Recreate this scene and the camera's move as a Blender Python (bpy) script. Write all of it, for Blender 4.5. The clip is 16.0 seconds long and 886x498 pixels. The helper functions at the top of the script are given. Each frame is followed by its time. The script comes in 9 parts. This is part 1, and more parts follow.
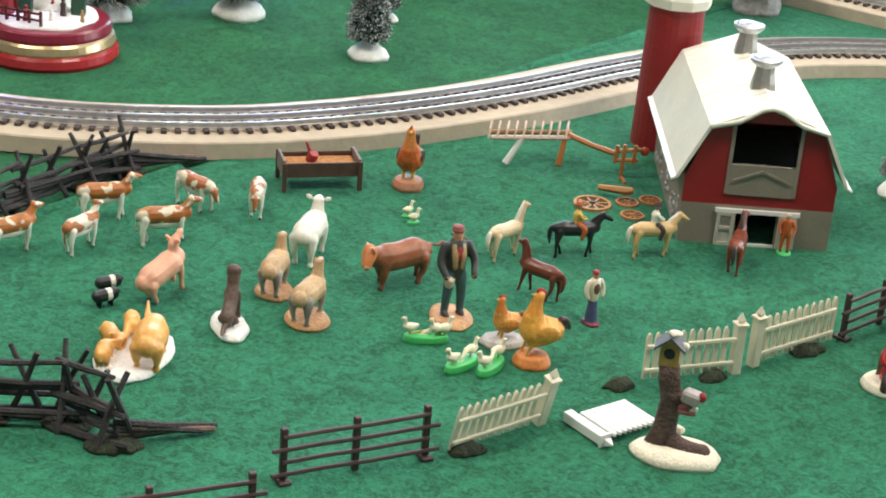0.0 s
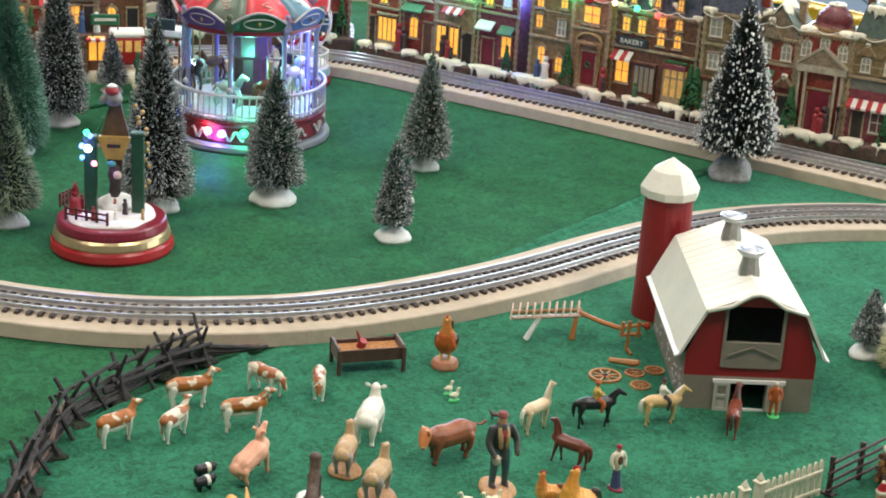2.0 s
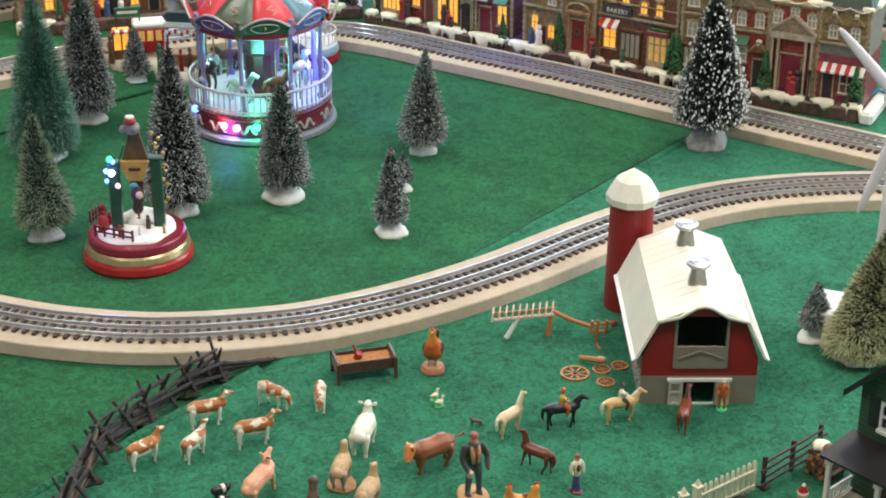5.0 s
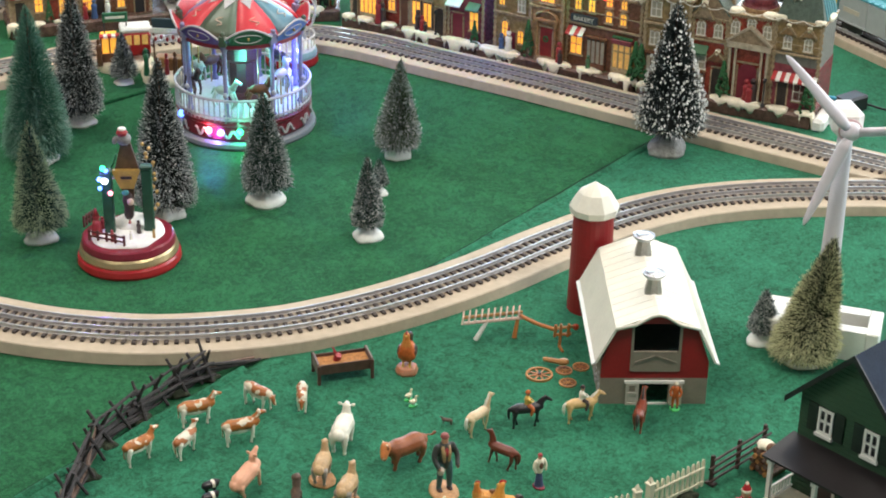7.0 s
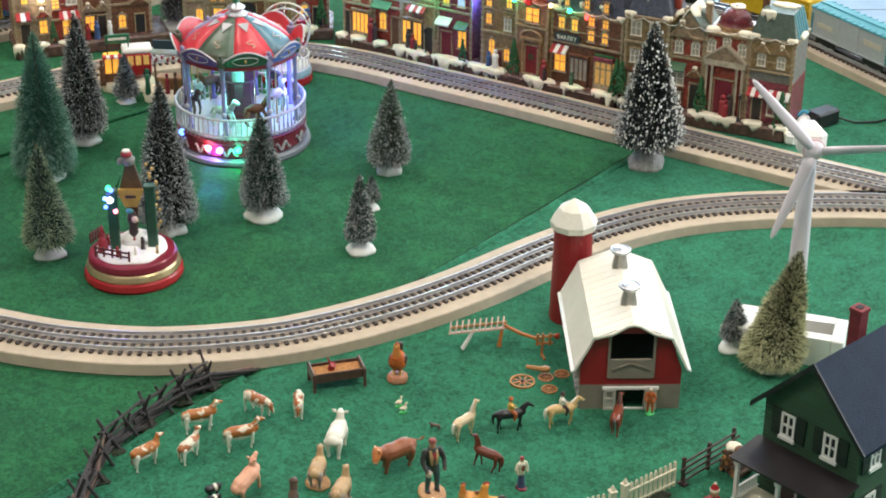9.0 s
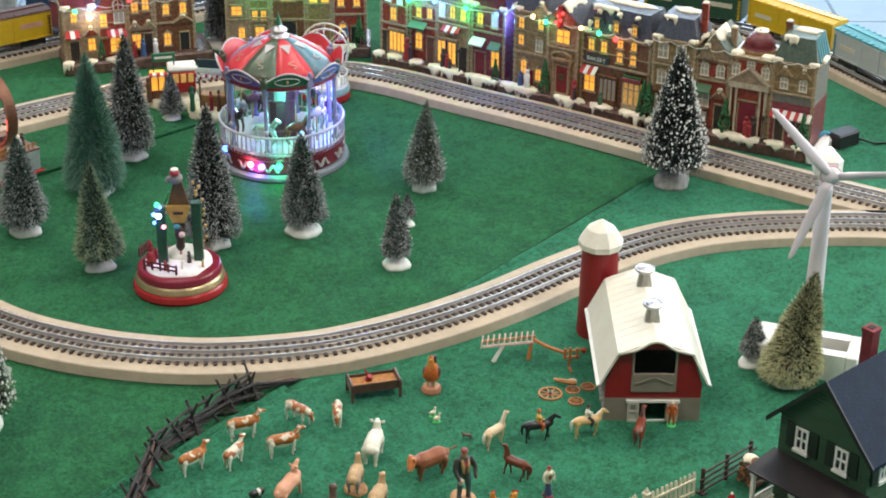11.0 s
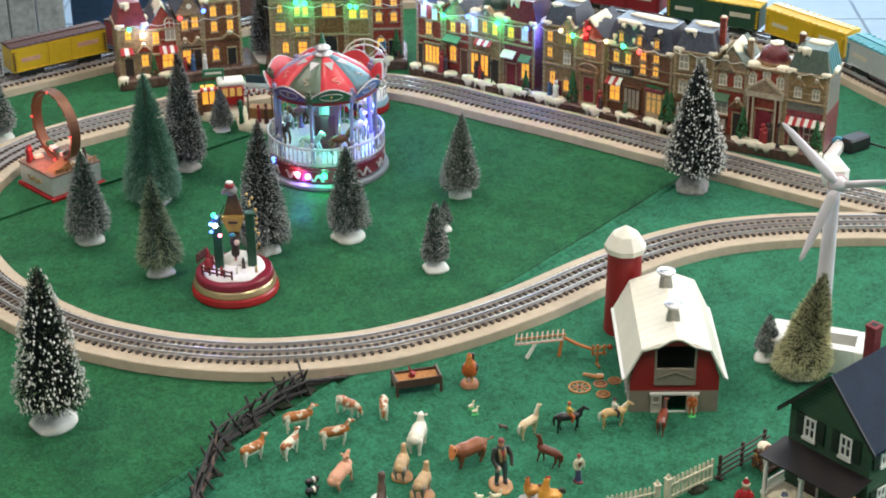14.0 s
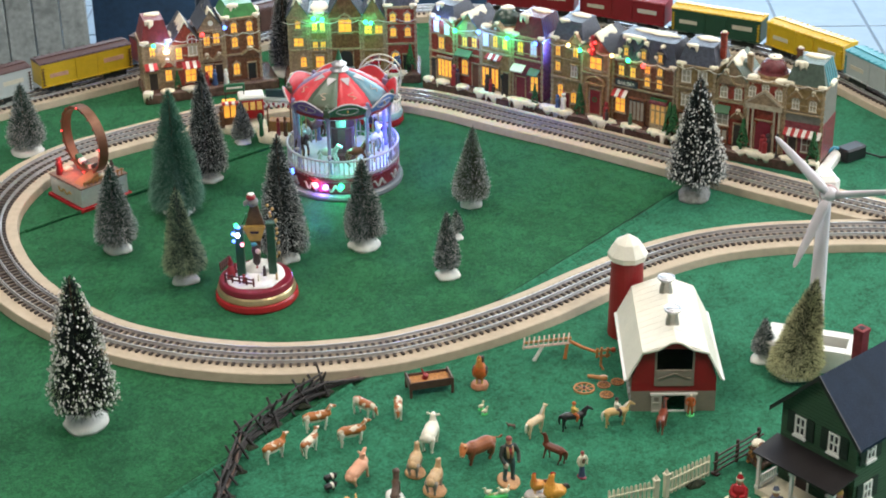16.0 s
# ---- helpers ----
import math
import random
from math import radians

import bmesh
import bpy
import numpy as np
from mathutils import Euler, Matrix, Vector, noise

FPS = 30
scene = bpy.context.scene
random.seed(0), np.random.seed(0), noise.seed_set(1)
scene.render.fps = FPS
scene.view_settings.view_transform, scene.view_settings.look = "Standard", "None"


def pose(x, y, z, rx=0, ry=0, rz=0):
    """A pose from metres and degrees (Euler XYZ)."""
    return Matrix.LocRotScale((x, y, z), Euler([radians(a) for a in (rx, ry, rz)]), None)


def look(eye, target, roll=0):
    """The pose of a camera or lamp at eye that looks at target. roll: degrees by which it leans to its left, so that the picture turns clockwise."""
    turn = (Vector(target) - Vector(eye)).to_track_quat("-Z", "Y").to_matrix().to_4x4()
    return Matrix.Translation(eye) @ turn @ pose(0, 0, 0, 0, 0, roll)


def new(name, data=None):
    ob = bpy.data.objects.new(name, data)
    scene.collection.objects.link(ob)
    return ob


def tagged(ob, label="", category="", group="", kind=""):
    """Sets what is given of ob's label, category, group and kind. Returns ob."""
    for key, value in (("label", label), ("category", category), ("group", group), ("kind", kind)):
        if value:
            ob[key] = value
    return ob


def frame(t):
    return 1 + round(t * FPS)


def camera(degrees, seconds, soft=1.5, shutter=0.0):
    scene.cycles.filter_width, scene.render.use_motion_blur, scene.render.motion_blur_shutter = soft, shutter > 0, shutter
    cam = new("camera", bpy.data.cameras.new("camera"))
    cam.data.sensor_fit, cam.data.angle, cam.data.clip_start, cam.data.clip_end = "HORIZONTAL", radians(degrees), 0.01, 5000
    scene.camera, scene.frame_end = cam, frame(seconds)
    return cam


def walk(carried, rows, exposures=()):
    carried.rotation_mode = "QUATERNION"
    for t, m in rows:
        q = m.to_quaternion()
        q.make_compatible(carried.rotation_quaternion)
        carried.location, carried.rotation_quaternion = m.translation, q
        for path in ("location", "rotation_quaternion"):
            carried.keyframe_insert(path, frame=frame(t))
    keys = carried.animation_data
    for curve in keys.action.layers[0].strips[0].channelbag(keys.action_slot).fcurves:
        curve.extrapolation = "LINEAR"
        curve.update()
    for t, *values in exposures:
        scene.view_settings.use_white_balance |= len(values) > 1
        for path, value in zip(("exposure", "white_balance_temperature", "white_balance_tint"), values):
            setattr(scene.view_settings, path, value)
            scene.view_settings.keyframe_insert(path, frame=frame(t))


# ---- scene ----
cam = camera(28, 16.0, soft=1.9)
PATH = [
    (0, (0.0445, -1.3184, 0.4233), (0.0663, -0.2188, -0.0568), 4.72),
    (0.5, (0.0068, -1.3827, 0.4496), (0.0664, -0.2723, -0.0014), 4.35),
    (1, (-0.0187, -1.4197, 0.4766), (0.0431, -0.3030, 0.0416), 3.82),
    (1.5, (-0.0227, -1.4386, 0.5083), (0.0323, -0.3166, 0.0863), 4.10),
    (2, (-0.0185, -1.4569, 0.5414), (0.0301, -0.3335, 0.1222), 3.42),
    (2.5, (-0.0140, -1.4737, 0.5810), (0.0233, -0.3640, 0.1258), 2.98),
    (3, (-0.0086, -1.4794, 0.6251), (0.0157, -0.3740, 0.1585), 2.72),
    (5.5, (0.0409, -1.5737, 0.7610), (0.0525, -0.4983, 0.2287), -0.18),
    (6, (0.0369, -1.5924, 0.7837), (0.0582, -0.5194, 0.2471), 0.12),
    (6.5, (0.0348, -1.6098, 0.8018), (0.0612, -0.5383, 0.2622), 0.66),
    (7, (0.0345, -1.6296, 0.8204), (0.0626, -0.5596, 0.2777), 0.86),
    (7.5, (0.0401, -1.6507, 0.8348), (0.0713, -0.5819, 0.2901), 0.51),
    (8, (0.0416, -1.6703, 0.8494), (0.0770, -0.6013, 0.3053), 0.68),
    (10.5, (0.0439, -1.7573, 0.9193), (0.0555, -0.6880, 0.3748), 0.32),
    (11, (0.0382, -1.7742, 0.9330), (0.0468, -0.7051, 0.3881), 0.44),
    (11.5, (0.0377, -1.7942, 0.9446), (0.0438, -0.7260, 0.3979), 0.28),
    (12, (0.0429, -1.8224, 0.9592), (0.0472, -0.7541, 0.4125), 0.19),
    (12.5, (0.0463, -1.8465, 0.9777), (0.0478, -0.7782, 0.4312), 0.04),
    (13, (0.0475, -1.8678, 0.9939), (0.0443, -0.7985, 0.4493), -0.16),
    (13.5, (0.0378, -1.8879, 1.0063), (0.0301, -0.8181, 0.4627), -0.31),
    (14, (0.0314, -1.8983, 1.0160), (0.0191, -0.8324, 0.4649), -0.61),
    (14.5, (0.0299, -1.9106, 1.0246), (0.0127, -0.8534, 0.4572), -0.57),
    (15, (0.0365, -1.9306, 1.0392), (0.0140, -0.8760, 0.4671), -0.95),
    (15.5, (0.0407, -1.9553, 1.0569), (0.0177, -0.8928, 0.4995), -1.36),
    (16, (0.0405, -1.9864, 1.0693), (0.0161, -0.9200, 0.5197), -1.12),
]
walk(cam, [(t, look(eye, target, roll)) for t, eye, target, roll in PATH], exposures=[(0.0, 0.24), (1.5, 0.11), (3.2, 0.07), (8.0, 0.03), (16.0, -0.02)])

from mathutils.bvhtree import BVHTree

# ---- world and light: a bright hall with a window wall at one side and ceiling panels ----
world = bpy.data.worlds.new("hall_daylight")
scene.world = world
world.use_nodes = True
wn = world.node_tree
sky = wn.nodes.new("ShaderNodeTexSky")
sky.sky_type = "NISHITA"
sky.sun_disc = False
sky.sun_elevation, sky.sun_rotation = radians(38), radians(60)
wn.links.new(sky.outputs["Color"], wn.nodes["Background"].inputs["Color"])
wn.nodes["Background"].inputs["Strength"].default_value = 0.12


def area_lamp(name, m, size_x, size_y, watts, colour):
    d = bpy.data.lights.new(name, "AREA")
    d.shape, d.size, d.size_y, d.energy, d.color = "RECTANGLE", size_x, size_y, watts, colour
    ob = new(name, d)
    ob.matrix_world = m
    return ob


def spot(name, place, target, colour, watts, degrees_wide):
    d = bpy.data.lights.new(name, "SPOT")
    d.energy, d.color, d.shadow_soft_size, d.spot_size, d.spot_blend = watts, colour, 0.003, radians(degrees_wide), 0.9
    ob = new(name, d)
    ob.matrix_world = look(place, target)
    return ob


def led(name, place, colour, watts):
    d = bpy.data.lights.new(name, "POINT")
    d.energy, d.color, d.shadow_soft_size = watts, colour, 0.004
    ob = new(name, d)
    ob.location = place
    return ob


area_lamp("window_light", look((3.3, 0.9, 1.0), (0.1, 0.0, 0.0)), 2.6, 1.8, 120, (0.86, 0.94, 1.0))
area_lamp("back_window_light", look((0.2, 4.3, 0.95), (-0.1, 0.3, 0.0)), 2.8, 1.6, 135, (0.64, 0.82, 1.0))
for lx in (-1.1, 1.1):
    for ly in (-1.0, 1.0):
        area_lamp("ceiling_light", pose(lx, ly, 2.12), 1.1, 0.5, 29.5, (1.0, 0.91, 0.80))

# ---- materials ----


def mat(name, base, rough=0.5, metal=0.0, var=0.14, scale=120.0, bump=0.0, bscale=900.0, glow=0.0, tint=None, spots=None):
    """A surface with colour variation at two scales, fine relief, an optional second colour in patches."""
    m = bpy.data.materials.new(name)
    m.use_nodes = True
    t = m.node_tree
    b = t.nodes["Principled BSDF"]
    co = t.nodes.new("ShaderNodeTexCoord")
    info = t.nodes.new("ShaderNodeObjectInfo")
    shift = t.nodes.new("ShaderNodeVectorMath")
    shift.operation = "ADD"
    t.links.new(co.outputs["Object"], shift.inputs[0])
    t.links.new(info.outputs["Random"], shift.inputs[1])
    n1, n2 = t.nodes.new("ShaderNodeTexNoise"), t.nodes.new("ShaderNodeTexNoise")
    n1.inputs["Scale"].default_value, n1.inputs["Detail"].default_value = scale, 5
    n2.inputs["Scale"].default_value, n2.inputs["Detail"].default_value = scale * 7, 3
    for n in (n1, n2):
        t.links.new(shift.outputs[0], n.inputs["Vector"])
    add = t.nodes.new("ShaderNodeMath")
    add.operation = "MULTIPLY_ADD"
    add.inputs[1].default_value = 0.45
    t.links.new(n2.outputs["Fac"], add.inputs[0])
    half = t.nodes.new("ShaderNodeMath")
    half.operation = "MULTIPLY"
    half.inputs[1].default_value = 0.55
    t.links.new(n1.outputs["Fac"], half.inputs[0])
    t.links.new(half.outputs[0], add.inputs[2])
    ramp = t.nodes.new("ShaderNodeValToRGB")
    ramp.color_ramp.elements[0].position, ramp.color_ramp.elements[1].position = 0.36, 0.64
    lo = [c * (1 - var) for c in base]
    hi = [min(1, c * (1 + var)) for c in base] if tint is None else tint
    ramp.color_ramp.elements[0].color, ramp.color_ramp.elements[1].color = (*lo, 1), (*hi, 1)
    t.links.new(add.outputs[0], ramp.inputs["Fac"])
    colour = ramp.outputs["Color"]
    if spots:
        other, size, edge = spots
        n3 = t.nodes.new("ShaderNodeTexNoise")
        n3.inputs["Scale"].default_value, n3.inputs["Detail"].default_value = size, 1
        t.links.new(shift.outputs[0], n3.inputs["Vector"])
        r3 = t.nodes.new("ShaderNodeValToRGB")
        r3.color_ramp.elements[0].position, r3.color_ramp.elements[1].position = edge, edge + 0.03
        t.links.new(n3.outputs["Fac"], r3.inputs["Fac"])
        mx = t.nodes.new("ShaderNodeMix")
        mx.data_type = "RGBA"
        t.links.new(r3.outputs["Color"], mx.inputs["Factor"])
        t.links.new(colour, mx.inputs["A"])
        mx.inputs["B"].default_value = (*other, 1)
        colour = mx.outputs["Result"]
    t.links.new(colour, b.inputs["Base Color"])
    b.inputs["Roughness"].default_value, b.inputs["Metallic"].default_value = rough, metal
    if glow:
        b.inputs["Emission Strength"].default_value = glow
        b.inputs["Emission Color"].default_value = (*base, 1)
    if bump:
        nb = t.nodes.new("ShaderNodeTexNoise")
        nb.inputs["Scale"].default_value, nb.inputs["Detail"].default_value = bscale, 4
        t.links.new(shift.outputs[0], nb.inputs["Vector"])
        bp = t.nodes.new("ShaderNodeBump")
        bp.inputs["Strength"].default_value, bp.inputs["Distance"].default_value = bump, 0.002
        t.links.new(nb.outputs["Fac"], bp.inputs["Height"])
        t.links.new(bp.outputs["Normal"], b.inputs["Normal"])
    return m


def felt_mat(name, dark, light):
    """Needle felt: soft fibres a millimetre across, flattened and lifted patches a few centimetres wide."""
    m = bpy.data.materials.new(name)
    m.use_nodes = True
    t = m.node_tree
    b = t.nodes["Principled BSDF"]
    co = t.nodes.new("ShaderNodeTexCoord")
    fine, mid, wide = (t.nodes.new("ShaderNodeTexNoise") for _ in range(3))
    for n, s, d, w in ((fine, 700, 4, 0.8), (mid, 150, 6, 1.6), (wide, 22, 5, 0.9)):
        n.inputs["Scale"].default_value, n.inputs["Detail"].default_value, n.inputs["Distortion"].default_value = s, d, w
        t.links.new(co.outputs["Object"], n.inputs["Vector"])
    a1, a2 = t.nodes.new("ShaderNodeMath"), t.nodes.new("ShaderNodeMath")
    a1.operation = a2.operation = "MULTIPLY_ADD"
    a1.inputs[1].default_value, a2.inputs[1].default_value = 0.30, 0.48
    w0 = t.nodes.new("ShaderNodeMath")
    w0.operation = "MULTIPLY"
    w0.inputs[1].default_value = 0.22
    t.links.new(wide.outputs["Fac"], w0.inputs[0])
    t.links.new(fine.outputs["Fac"], a1.inputs[0])
    t.links.new(w0.outputs[0], a1.inputs[2])
    t.links.new(mid.outputs["Fac"], a2.inputs[0])
    t.links.new(a1.outputs[0], a2.inputs[2])
    ramp = t.nodes.new("ShaderNodeValToRGB")
    ramp.color_ramp.elements[0].position, ramp.color_ramp.elements[1].position = 0.41, 0.605
    ramp.color_ramp.elements[0].color, ramp.color_ramp.elements[1].color = (*dark, 1), (*light, 1)
    t.links.new(a2.outputs[0], ramp.inputs["Fac"])
    t.links.new(ramp.outputs["Color"], b.inputs["Base Color"])
    b.inputs["Roughness"].default_value = 0.95
    b.inputs["Specular IOR Level"].default_value = 0.15
    b.inputs["Sheen Weight"].default_value = 0.12
    b.inputs["Sheen Tint"].default_value = (0.3, 0.75, 0.55, 1)
    bp = t.nodes.new("ShaderNodeBump")
    bp.inputs["Strength"].default_value, bp.inputs["Distance"].default_value = 0.9, 0.003
    t.links.new(a1.outputs[0], bp.inputs["Height"])
    t.links.new(bp.outputs["Normal"], b.inputs["Normal"])
    return m


# Dark green that paints the shade along the felt seams.
FELT_SHADE = felt_mat("felt_gap_backing", (0.006, 0.020, 0.010), (0.012, 0.040, 0.018))
FELT_A = felt_mat("felt_meadow", (0.0155, 0.080, 0.041), (0.036, 0.210, 0.116))
FELT_B = felt_mat("felt_lawn", (0.0105, 0.058, 0.023), (0.026, 0.149, 0.059))
PLY = mat("plywood", (0.47, 0.39, 0.29), 0.7, var=0.12, scale=14, bump=0.25, bscale=220)
PLY_EDGE = mat("plywood_edge", (0.33, 0.25, 0.16), 0.8, var=0.2, scale=60)
STEEL = mat("rail_steel", (0.60, 0.59, 0.58), 0.34, 0.75, var=0.12, scale=40)
TIE = mat("tie_plastic", (0.056, 0.042, 0.037), 0.55, var=0.3, scale=200)
WHITE = mat("white_plastic", (0.80, 0.79, 0.74), 0.42, var=0.04)
CREAM = mat("cream_plastic", (0.72, 0.66, 0.50), 0.5, var=0.06)
SNOW = mat("painted_snow", (0.80, 0.79, 0.74), 0.65, var=0.1, scale=90, bump=0.5, bscale=420)
SNOW_WARM = mat("cream_snow", (0.82, 0.75, 0.58), 0.65, var=0.14, scale=70, bump=0.5, bscale=300)
RED = mat("barn_red", (0.26, 0.012, 0.014), 0.45, var=0.1, scale=60)
BARN_GREY = mat("barn_grey", (0.24, 0.21, 0.165), 0.6, var=0.1, scale=80)
BARN_ROOF = mat("barn_roof_white", (0.80, 0.77, 0.66), 0.45, var=0.05, scale=40)
DARK = mat("dark_inside", (0.012, 0.012, 0.014), 0.7, var=0.2)
BLACK = mat("black_plastic", (0.014, 0.014, 0.016), 0.45, var=0.2)
SILVER = mat("silver_paint", (0.55, 0.56, 0.58), 0.32, 0.75, var=0.08)
GALV = mat("vent_metal", (0.42, 0.40, 0.36), 0.35, 0.7, var=0.15)
RUSTIC = mat("weathered_twigs", (0.042, 0.036, 0.036), 0.8, var=0.45, scale=160, bump=0.6, bscale=500)
RUSTIC_L = mat("bare_wood_twigs", (0.16, 0.10, 0.075), 0.8, var=0.4, scale=160, bump=0.6, bscale=500)
FENCE_BR = mat("brown_fence", (0.058, 0.030, 0.026), 0.5, var=0.2, scale=150)
MOSS = mat("dark_moss", (0.035, 0.045, 0.025), 0.95, var=0.5, scale=200, bump=1.0, bscale=600)
HOUSE_G = mat("house_green", (0.038, 0.090, 0.048), 0.5, var=0.1, scale=60)
HOUSE_SH = mat("shutter_green", (0.014, 0.026, 0.018), 0.5, var=0.15)
ROOF_BL = mat("roof_blue_black", (0.007, 0.016, 0.036), 0.55, var=0.22, scale=70, bump=0.18, bscale=700)
for rm in (ROOF_BL,):
    rm.node_tree.nodes["Principled BSDF"].inputs["Specular IOR Level"].default_value = 0.12
PORCH_R = mat("porch_roof_dark", (0.020, 0.017, 0.018), 0.3, var=0.2, scale=60)
MAROON = mat("maroon_paint", (0.17, 0.015, 0.03), 0.35, var=0.15)
GLOSS_RED = mat("gloss_red", (0.36, 0.018, 0.022), 0.25, var=0.08)
GOLD = mat("gold_paint", (0.50, 0.33, 0.13), 0.32, 0.55, var=0.1)
GREEN_P = mat("green_paint", (0.022, 0.13, 0.06), 0.35, var=0.12)
BROWN = mat("brown_paint", (0.13, 0.055, 0.025), 0.55, var=0.25)
WOOD = mat("tan_wood", (0.42, 0.20, 0.065), 0.55, var=0.2, scale=90)
ORANGE = mat("orange_plastic", (0.42, 0.155, 0.040), 0.4, var=0.12)
PINK_PL = mat("pale_pink_plastic", (0.70, 0.50, 0.42), 0.4, var=0.1)
TILE = mat("floor_tile", (0.42, 0.50, 0.56), 0.12, var=0.06, scale=3)
GROUT = mat("floor_grout", (0.20, 0.24, 0.27), 0.6)
WALL = mat("hall_wall", (0.45, 0.45, 0.46), 0.8, var=0.05, scale=3)
PLANK = mat("grey_planks", (0.24, 0.26, 0.25), 0.7, var=0.35, scale=9, bump=0.3, bscale=60)
NAVY = mat("dark_blue_cloth", (0.018, 0.05, 0.10), 0.8, var=0.3, scale=10)
CONIFER = mat("tree_green", (0.018, 0.056, 0.038), 0.85, var=0.5, scale=60)
CONIFER_G = mat("tree_bright_green", (0.040, 0.145, 0.095), 0.85, var=0.4, scale=60)
CONIFER_D = mat("tree_dark", (0.014, 0.022, 0.021), 0.85, var=0.5, scale=60)
CONIFER_O = mat("tree_olive", (0.050, 0.085, 0.042), 0.85, var=0.4, scale=60)
FROST = mat("frosted_bristle", (0.33, 0.36, 0.36), 0.75, var=0.6, scale=160)
FROST_T = mat("teal_frost", (0.15, 0.29, 0.22), 0.8, var=0.4, scale=120)
FROST_G = mat("green_frost", (0.31, 0.40, 0.24), 0.8, var=0.3, scale=120)
FROST_Y = mat("yellow_frost", (0.62, 0.61, 0.37), 0.8, var=0.25, scale=120)
FROST_W = mat("white_snow_tip", (0.75, 0.74, 0.70), 0.7, var=0.15, scale=120)
LIT = mat("lit_window", (1.0, 0.44, 0.055), 0.4, var=0.35, scale=120, glow=0.85)
LIT_DIM = mat("dim_lit_window", (0.62, 0.36, 0.10), 0.4, var=0.35, scale=150, glow=0.35)
LIT_HOT = mat("bright_bulb", (1.0, 0.92, 0.72), 0.4, glow=7.0)
LED_G = mat("led_green", (0.04, 1.0, 0.35), 0.3, glow=4.5)
LED_Y = mat("led_warm", (1.0, 0.72, 0.30), 0.3, glow=4.0)
LED_B = mat("led_blue", (0.10, 0.24, 1.0), 0.3, glow=5.0)
LED_R = mat("led_red", (1.0, 0.06, 0.06), 0.3, glow=3.2)
LED_W = mat("led_white", (0.85, 0.85, 1.0), 0.3, glow=6.0)

# ---- mesh tools ----


def thing(name, m, label, category, group="", kind=""):
    ob = new(name)
    ob.matrix_world = m
    ob.empty_display_size = 0.01
    return tagged(ob, label, category, group, kind)


def part(name, bm, material, parent=None, label="", smooth=False):
    """Links a bmesh as one mesh object under a thing or a part."""
    me = bpy.data.meshes.new(name)
    bmesh.ops.recalc_face_normals(bm, faces=bm.faces)
    if smooth:
        for f in bm.faces:
            f.smooth = True
    bm.to_mesh(me)
    bm.free()
    for mm in material if isinstance(material, (list, tuple)) else [material]:
        me.materials.append(mm)
    ob = new(name, me)
    if parent is not None:
        ob.parent = parent
    return tagged(ob, label)


def twin(ob, m, parent):
    """Another object on the same mesh."""
    o = bpy.data.objects.new(ob.name.split(".")[0], ob.data)
    scene.collection.objects.link(o)
    o.parent = parent
    o.matrix_basis = m
    return o


def B():
    return bmesh.new()


def put(bm, verts, m, slot=0):
    bmesh.ops.transform(bm, matrix=m, verts=verts)
    if slot:
        for f in {f for v in verts for f in v.link_faces}:
            f.material_index = slot
    return verts


def box(bm, x0, x1, y0, y1, z0, z1, bevel=0.0, m=None, slot=0):
    r = bmesh.ops.create_cube(bm, size=1.0)["verts"]
    bmesh.ops.transform(bm, matrix=Matrix.Translation(((x0 + x1) / 2, (y0 + y1) / 2, (z0 + z1) / 2)) @ Matrix.Diagonal((abs(x1 - x0), abs(y1 - y0), abs(z1 - z0), 1)), verts=r)
    if bevel:
        es = list({e for v in r for e in v.link_edges})
        out = bmesh.ops.bevel(bm, geom=es, offset=bevel, segments=1, affect="EDGES", profile=0.5)
        r = list({v for f in out["faces"] for v in f.verts} | {v for v in r if v.is_valid})
    return put(bm, r, m or Matrix(), slot)


def cone(bm, r1, r2, z0, z1, seg=16, m=None, slot=0, caps=True):
    r = bmesh.ops.create_cone(bm, cap_ends=caps, segments=seg, radius1=r1, radius2=max(r2, 1e-5), depth=z1 - z0)["verts"]
    bmesh.ops.translate(bm, verts=r, vec=(0, 0, (z0 + z1) / 2))
    return put(bm, r, m or Matrix(), slot)


def ball(bm, place, size, turn=(0, 0, 0), seg=12, slot=0):
    """An ellipsoid with half-axes size."""
    r = bmesh.ops.create_uvsphere(bm, u_segments=seg, v_segments=max(6, seg * 2 // 3), radius=1.0)["verts"]
    s = size if isinstance(size, (tuple, list)) else (size,) * 3
    return put(bm, r, pose(*place, *turn) @ Matrix.Diagonal((*s, 1)), slot)


def tube(bm, pts, radii, seg=8, slot=0, closed=False):
    """A round tube along points; radii: one or a list."""
    pts = [Vector(p) for p in pts]
    if not isinstance(radii, (list, tuple)):
        radii = [radii] * len(pts)
    rings, q, was = [], None, None
    for i, p in enumerate(pts):
        a, b = (pts[i - 1], pts[(i + 1) % len(pts)]) if closed else (pts[max(i - 1, 0)], pts[min(i + 1, len(pts) - 1)])
        way = (b - a).normalized()
        q = way.to_track_quat("Z", "Y") if q is None else was.rotation_difference(way) @ q
        was = way
        rings.append([bm.verts.new(p + q @ Vector((radii[i] * math.cos(6.28319 * k / seg), radii[i] * math.sin(6.28319 * k / seg), 0))) for k in range(seg)])
    n = len(rings)
    for i in range(n if closed else n - 1):
        for k in range(seg):
            f = bm.faces.new((rings[i][k], rings[i][(k + 1) % seg], rings[(i + 1) % n][(k + 1) % seg], rings[(i + 1) % n][k]))
            f.material_index = slot
    if not closed:
        for ring in (rings[0], rings[-1]):
            f = bm.faces.new(ring)
            f.material_index = slot
    return [v for r in rings for v in r]


